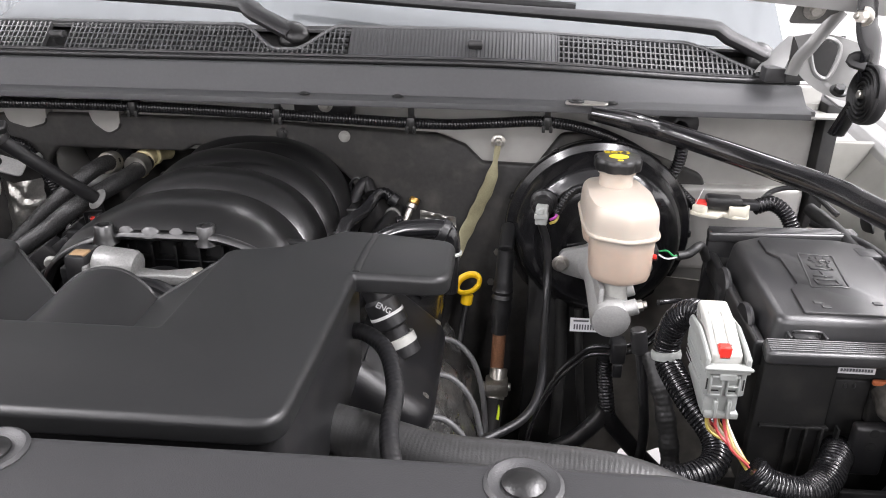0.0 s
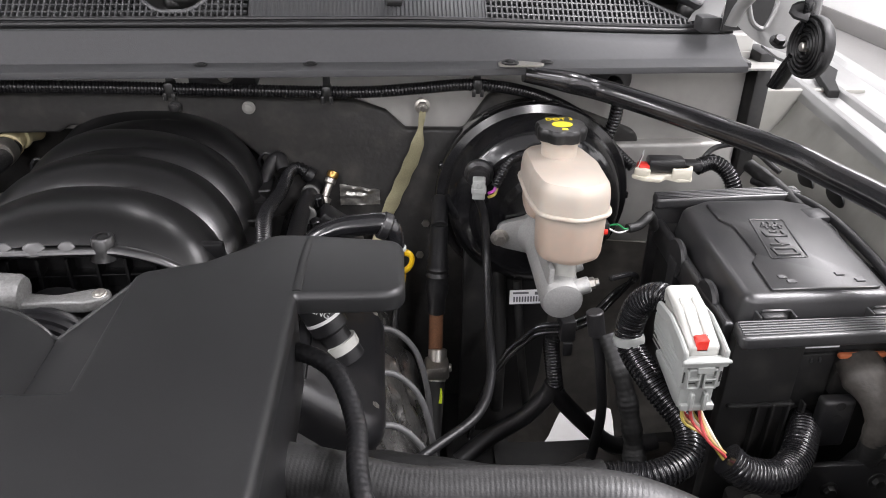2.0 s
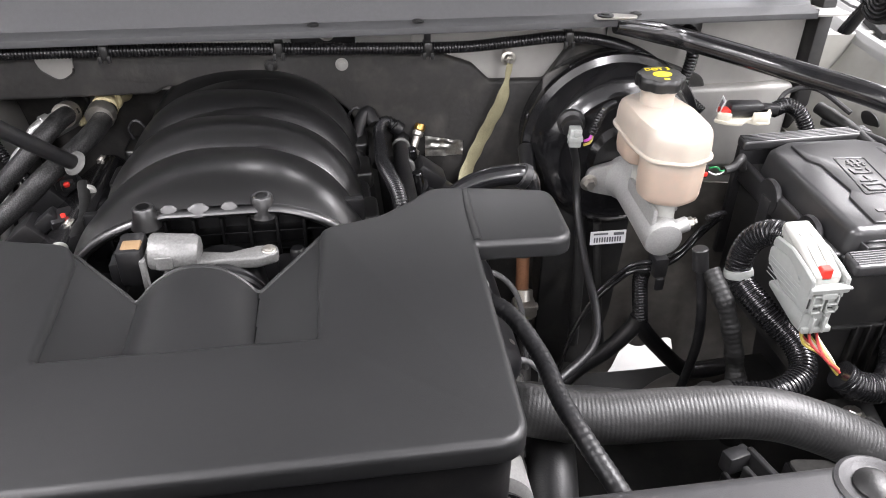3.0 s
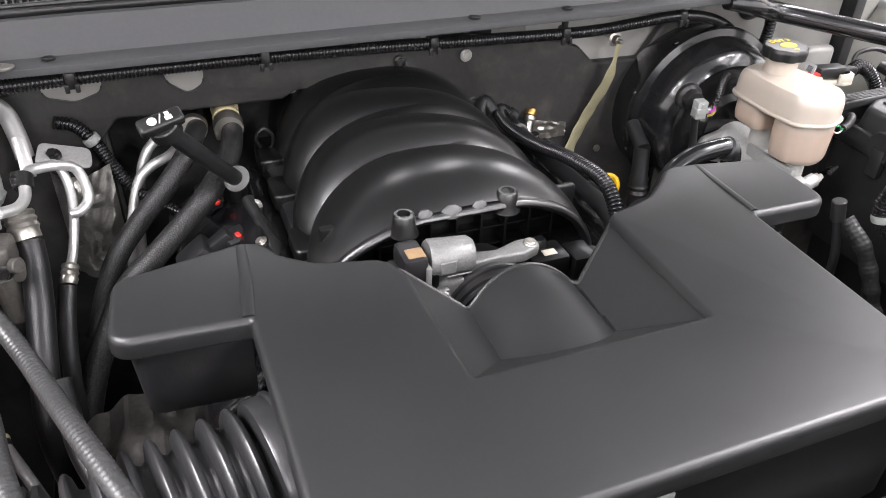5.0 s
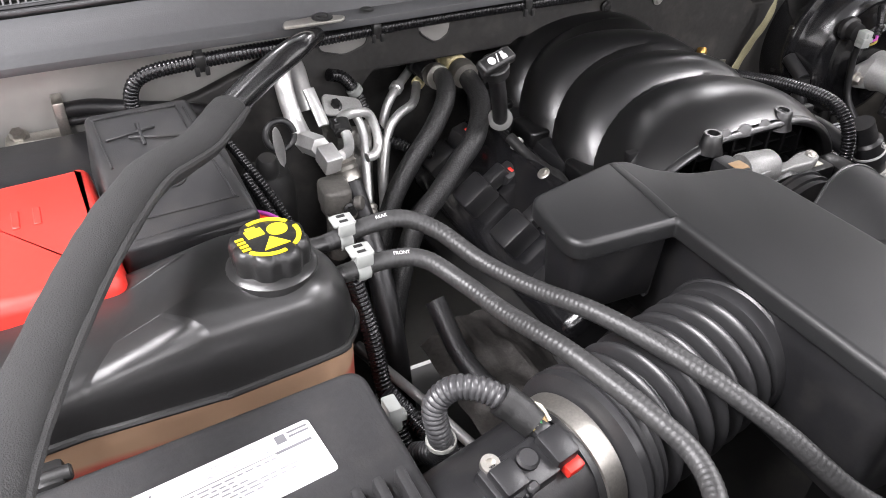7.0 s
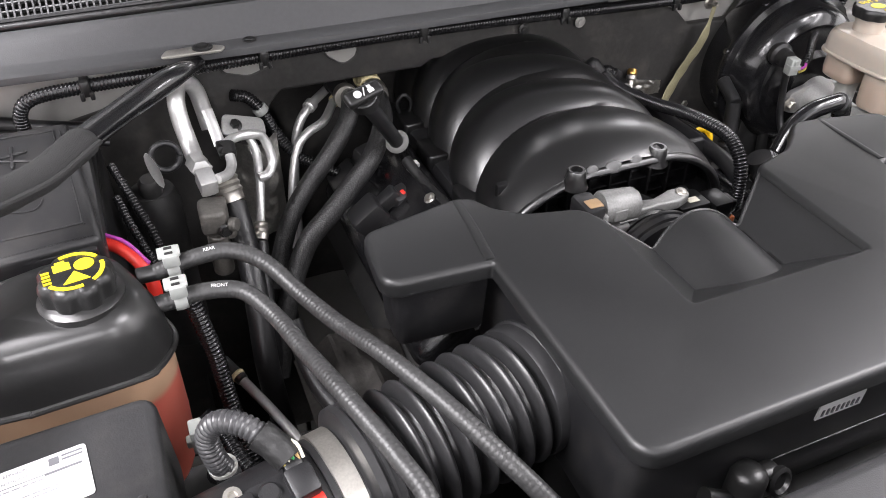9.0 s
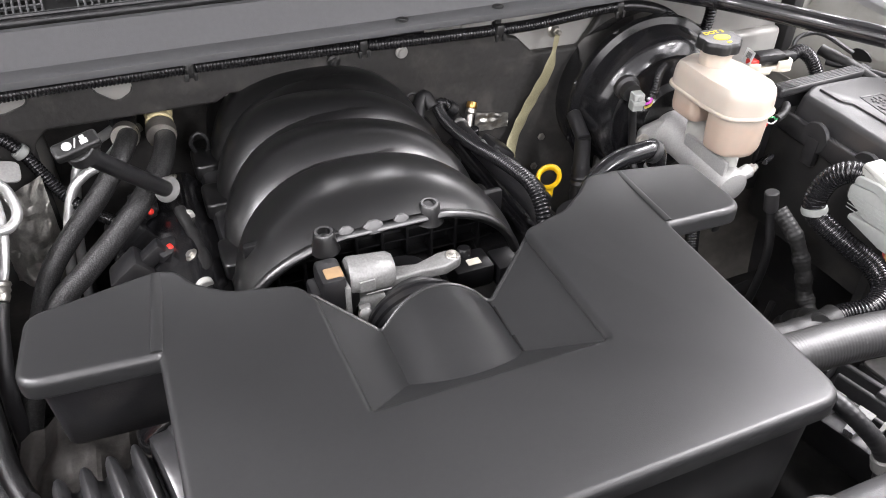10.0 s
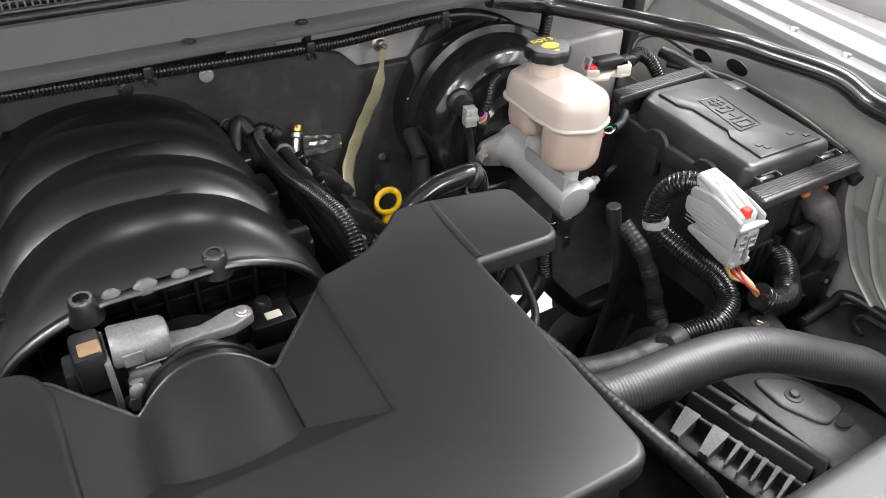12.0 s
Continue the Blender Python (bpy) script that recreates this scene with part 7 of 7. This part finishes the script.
part("raised_loop", sweep([(.885, .60, .860), (.90, .625, .862), (.925, .62, .862), (.93, .56, .862), (.92, .50, .862)], .005, 8, .006), BLACK, tr)
sp = thing("strut_mount", (.80, .70, .84), "black steel mount with two bolts beside the fender", "mount")
part("plate", prism(rounded([(.745, .665, .012), (.80, .655, .012), (.815, .715, .012), (.75, .722, .012)], 5), .845, .862, .003, 2), DARK, sp)
part("nut", hexbolt((.775, .690, .862), (0, 0, 1), .0085, .008, 1.6), STEEL, sp)
part("wall_plate", box(.83, .94, .695, .705, .82, .91, .004), BLACK, sp)
for x, z in ((.86, .875), (.915, .885)):
    part("bolt", hexbolt((x, .695, z), (0, -1, 0), .007, .008), MATS["black_oxide_steel"], sp)

al2 = thing("alternator_drive", (.30, .55, .9), "ribbed belt pulley with a bright housing behind it", "pulley")
part("pulley", lathe([(.020, 0), (.050, .002), (.052, .006), (.048, .009), (.052, .012), (.048, .015), (.052, .018), (.048, .021), (.052, .024), (.050, .028), (.02, .03)], along((.262, .515, .935), (.262, .60, .945)), 36), GLOSSB, al2)
part("housing", lathe([(.045, 0), (.055, .006), (.055, .05), (.045, .06)], along((.264, .545, .938), (.264, .62, .94)), 32), ALU, al2)
th = thing("thermostat_outlet", (.36, .60, .9), "black hose stub with a steel spring clamp", "hose")
part("stub", sweep([(.335, .53, .88), (.345, .57, .92), (.352, .62, .945), (.35, .66, .95)], .026, 18, .006), RUBBER, th)
part("clamp", rod((.342, .560, .911), (.345, .568, .92), .0285, 24), STEEL, th, "steel spring clamp")
bo2 = thing("belt_bracket", (-.02, .50, .85), "cast bracket and tensioner under the cover's edge", "bracket")
part("casting", merge(box(-.10, -.02, .455, .50, .93, .985, .015), rod((-.055, .44, .965), (-.055, .50, .965), .022, 20)), DARK, bo2)
part("arm", sweep([(-.05, .45, .96), (-.12, .44, .93), (-.18, .44, .90)], .014, 12, .008), DARK, bo2)
ct = thing("dip_tube", (-.51, .82, .9), "thin grey transmission dipstick tube with a black end", "tube")
part("tube", sweep([(-.512, .862, .928), (-.485, .81, .91), (-.455, .75, .885), (-.42, .68, .86)], .0062, 12, .006), mat("grey_tube_steel", (.32, .32, .31), .45, metal=.4, grain=.2), ct)
part("cap", rod((-.528, .892, .938), (-.510, .858, .927), .0078, 14), CAPBLACK, ct)
part("collar", rod((-.516, .870, .931), (-.513, .864, .929), .0088, 14), CREAM, ct)
lw = thing("low_wiring", (-.5, .75, .9), "black corrugated wiring running below the hoses", "cable")
part("loom", loom([(-.545, .84, 1.09), (-.535, .82, 1.02), (-.53, .80, .95), (-.52, .76, .88)], .010, .005, .0015, 10), CONDUIT, lw)
part("loom", loom([(-.56, .72, 1.04), (-.545, .70, 1.02), (-.53, .66, 1.01), (-.50, .63, 1.0)], .009, .005, .0015, 10), CONDUIT, lw)
part("bracket", merge(box(-.575, -.562, .68, .70, 1.03, 1.06, .002), box(-.58, -.555, .685, .695, 1.035, 1.045, .002)), GREYCON, lw, "grey plastic bracket")
part("hose", sweep([(-.44, .86, 1.0), (-.43, .80, .95), (-.40, .74, .92), (-.36, .70, .90)], .012, 12, .006), RUBBER, lw)
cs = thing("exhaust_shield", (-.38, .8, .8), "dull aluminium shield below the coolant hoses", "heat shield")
# foil toned far darker than bare aluminium
part("shield", grid(lambda u, v: (lerp(-.44, -.30, u), lerp(.62, .90, v), .893 + .03 * math.sin(u * 3) + .010 * noise.noise(Vector((u * 7, v * 7, 2)))), 30, 36), mat("dark_foil", (.05, .047, .044), .55, metal=.6, grain=.5, scale=60, bump=.9, bscale=80), cs, smooth=25)

# ---- hood hinge ----
hg = thing("hood_hinge", (.93, 1.2, 1.24), "silver and black hood hinge with a flat coil spring", "hinge")
RING_OUT = [(0.852, 1.160, 1.343), (0.889, 1.160, 1.348), (0.933, 1.160, 1.339), (0.955, 1.158, 1.328), (0.957, 1.155, 1.311), (0.960, 1.152, 1.278), (0.951, 1.150, 1.254), (0.922, 1.150, 1.257), (0.893, 1.155, 1.269), (0.867, 1.160, 1.291), (0.868, 1.160, 1.308), (0.861, 1.160, 1.327)]
RING_IN = [(0.882, 1.160, 1.340), (0.900, 1.160, 1.341), (0.916, 1.160, 1.333), (0.918, 1.158, 1.317), (0.911, 1.156, 1.292), (0.903, 1.156, 1.284), (0.888, 1.157, 1.293), (0.879, 1.159, 1.316), (0.877, 1.160, 1.333)]


def ring_plate(outer, inner, per=6):
    """A pressed plate with an opening through it."""
    oc = spline(outer + outer[:1], .004)
    ic = spline(inner + inner[:1], .004)
    n = 64
    verts = [Vector(oc[int(i * (len(oc) - 1) / n)]) for i in range(n)] + [Vector(ic[int(i * (len(ic) - 1) / n)]) for i in range(n)]
    return verts, [(i, (i + 1) % n, n + (i + 1) % n, n + i) for i in range(n)]


part("body_bracket", solid(ring_plate(RING_OUT, RING_IN), .004, (0, 1, .1)), SILVER, hg, smooth=20)
part("opening_rim", sweep([Vector(p) + Vector((0, -.002, 0)) for p in RING_IN + RING_IN[:1]], .0035, 8, .004), SILVER, hg)
# dark plate stands in for the shade behind the opening
part("opening_shade", solid(grid(lambda u, v: (lerp(.862, .945, u), 1.190 + .02 * u, lerp(1.272, 1.338, v)), 4, 4), .004, (0, 1, 0)), DARK, hg)
part("bracket_flange", solid(grid(lambda u, v: Vector((0.913, 1.165, 1.259)) * (1 - u) + Vector((0.948, 1.150, 1.249)) * u + Vector((.004 * v, -.045 * v, -.006 * v)), 6, 4), .004, (0, 0, -1)), SILVER, hg)
part("foot_bolt", hexbolt((0.914, 1.122, 1.273), (0, -.5, .8), .0085, .009, 1.5), MATS["black_oxide_steel"], hg)
part("strap", sweep([(0.849, 1.138, 1.292), (0.855, 1.134, 1.316), (0.865, 1.130, 1.332), (0.878, 1.128, 1.354), (0.896, 1.124, 1.384)], .0115, 12, .005, .30, (0.3, -1, 0)), SILVER, hg, "twisted silver strap")
HB = Vector((0.856, 1.108, 1.386))
part("hood_plate", prism(rounded([(-.036, -.024, .006), (.024, -.030, .006), (.05, .05, .006), (-.012, .05, .008)], 4), 0, .004, .001, 1, frame_at(HB + Vector((.004, .012, .006)), (1, 0, .1), (0, -.9, -.3))), MATS["grey_coated_steel"], hg)
part("plate_bolt", hexbolt(HB + Vector((0, .008, 0)), (0, -.9, -.3), .0085, .010, 1.8), STEEL, hg)
part("black_arm", sweep([(0.904, 1.072, 1.410), (0.908, 1.072, 1.380), (0.914, 1.074, 1.362), (0.924, 1.078, 1.346), (0.930, 1.085, 1.325), (0.934, 1.092, 1.296)], .019, 12, .005, .22, (.5, -1, 0)), GLOSSB, hg)
part("arm_bolt", merge(hexbolt((0.902, 1.064, 1.383), (-.8, -.6, 0), .0085, .014, 1.5), rod((0.900, 1.064, 1.383), (0.886, 1.058, 1.384), .0045, 10)), STEEL, hg)
SC = Vector((0.926, 1.072, 1.279))
sd = along(SC, SC + Vector((-.99, -.05, .05))) @ Matrix.Diagonal((1.22, 1.22, 1.0, 1))
part("spring_drum", lathe([(.0325, -.015), (.0335, -.012), (.0335, -.002), (.0325, 0), (.010, -.0015)], sd, 36), mat("black_spring_steel", (.013, .013, .0135), .5, metal=.3, grain=.1), hg, "black spring drum")
part("coil_spring", sweep([sd @ Vector((r * math.cos(a), r * math.sin(a), .001)) for a, r in ((i * .35, .007 + .025 * i / 90) for i in range(91))], .0022, 6, .004, 1.6, tuple(sd.to_3x3() @ Vector((0, 0, 1)))), MATS["black_spring_steel"], hg, "flat black coil spring")
part("spring_pin", merge(rod(sd @ Vector((0, 0, -.026)), sd @ Vector((0, 0, .008)), .006, 14)), STEEL, hg)
part("spring_hook", sweep([(0.925, 1.078, 1.330), (0.908, 1.082, 1.328), (0.905, 1.082, 1.321), (0.922, 1.076, 1.316)], .004, 8, .004, 1.8), MATS["black_spring_steel"], hg)
part("lower_arm", sweep([(0.930, 1.095, 1.262), (0.928, 1.110, 1.238), (0.925, 1.125, 1.210)], .013, 12, .006, .5), GLOSSB, hg)
part("side_panel", solid(grid(lambda u, v: Vector((0.830, 1.240, 1.275)).lerp(Vector((0.880, 1.260, 1.330)), v).lerp(Vector((0.861, 1.200, 1.291)).lerp(Vector((0.897, 1.240, 1.332)), v), u) + Vector((0, .03 * v * (1 - v), 0)), 10, 10), .003, (0, 1, 0)), SILVER, hg, "silver cowl side panel")
part("panel_step", box(0.834, 0.866, 1.20, 1.23, 1.267, 1.290, .004), COWLDK, hg)
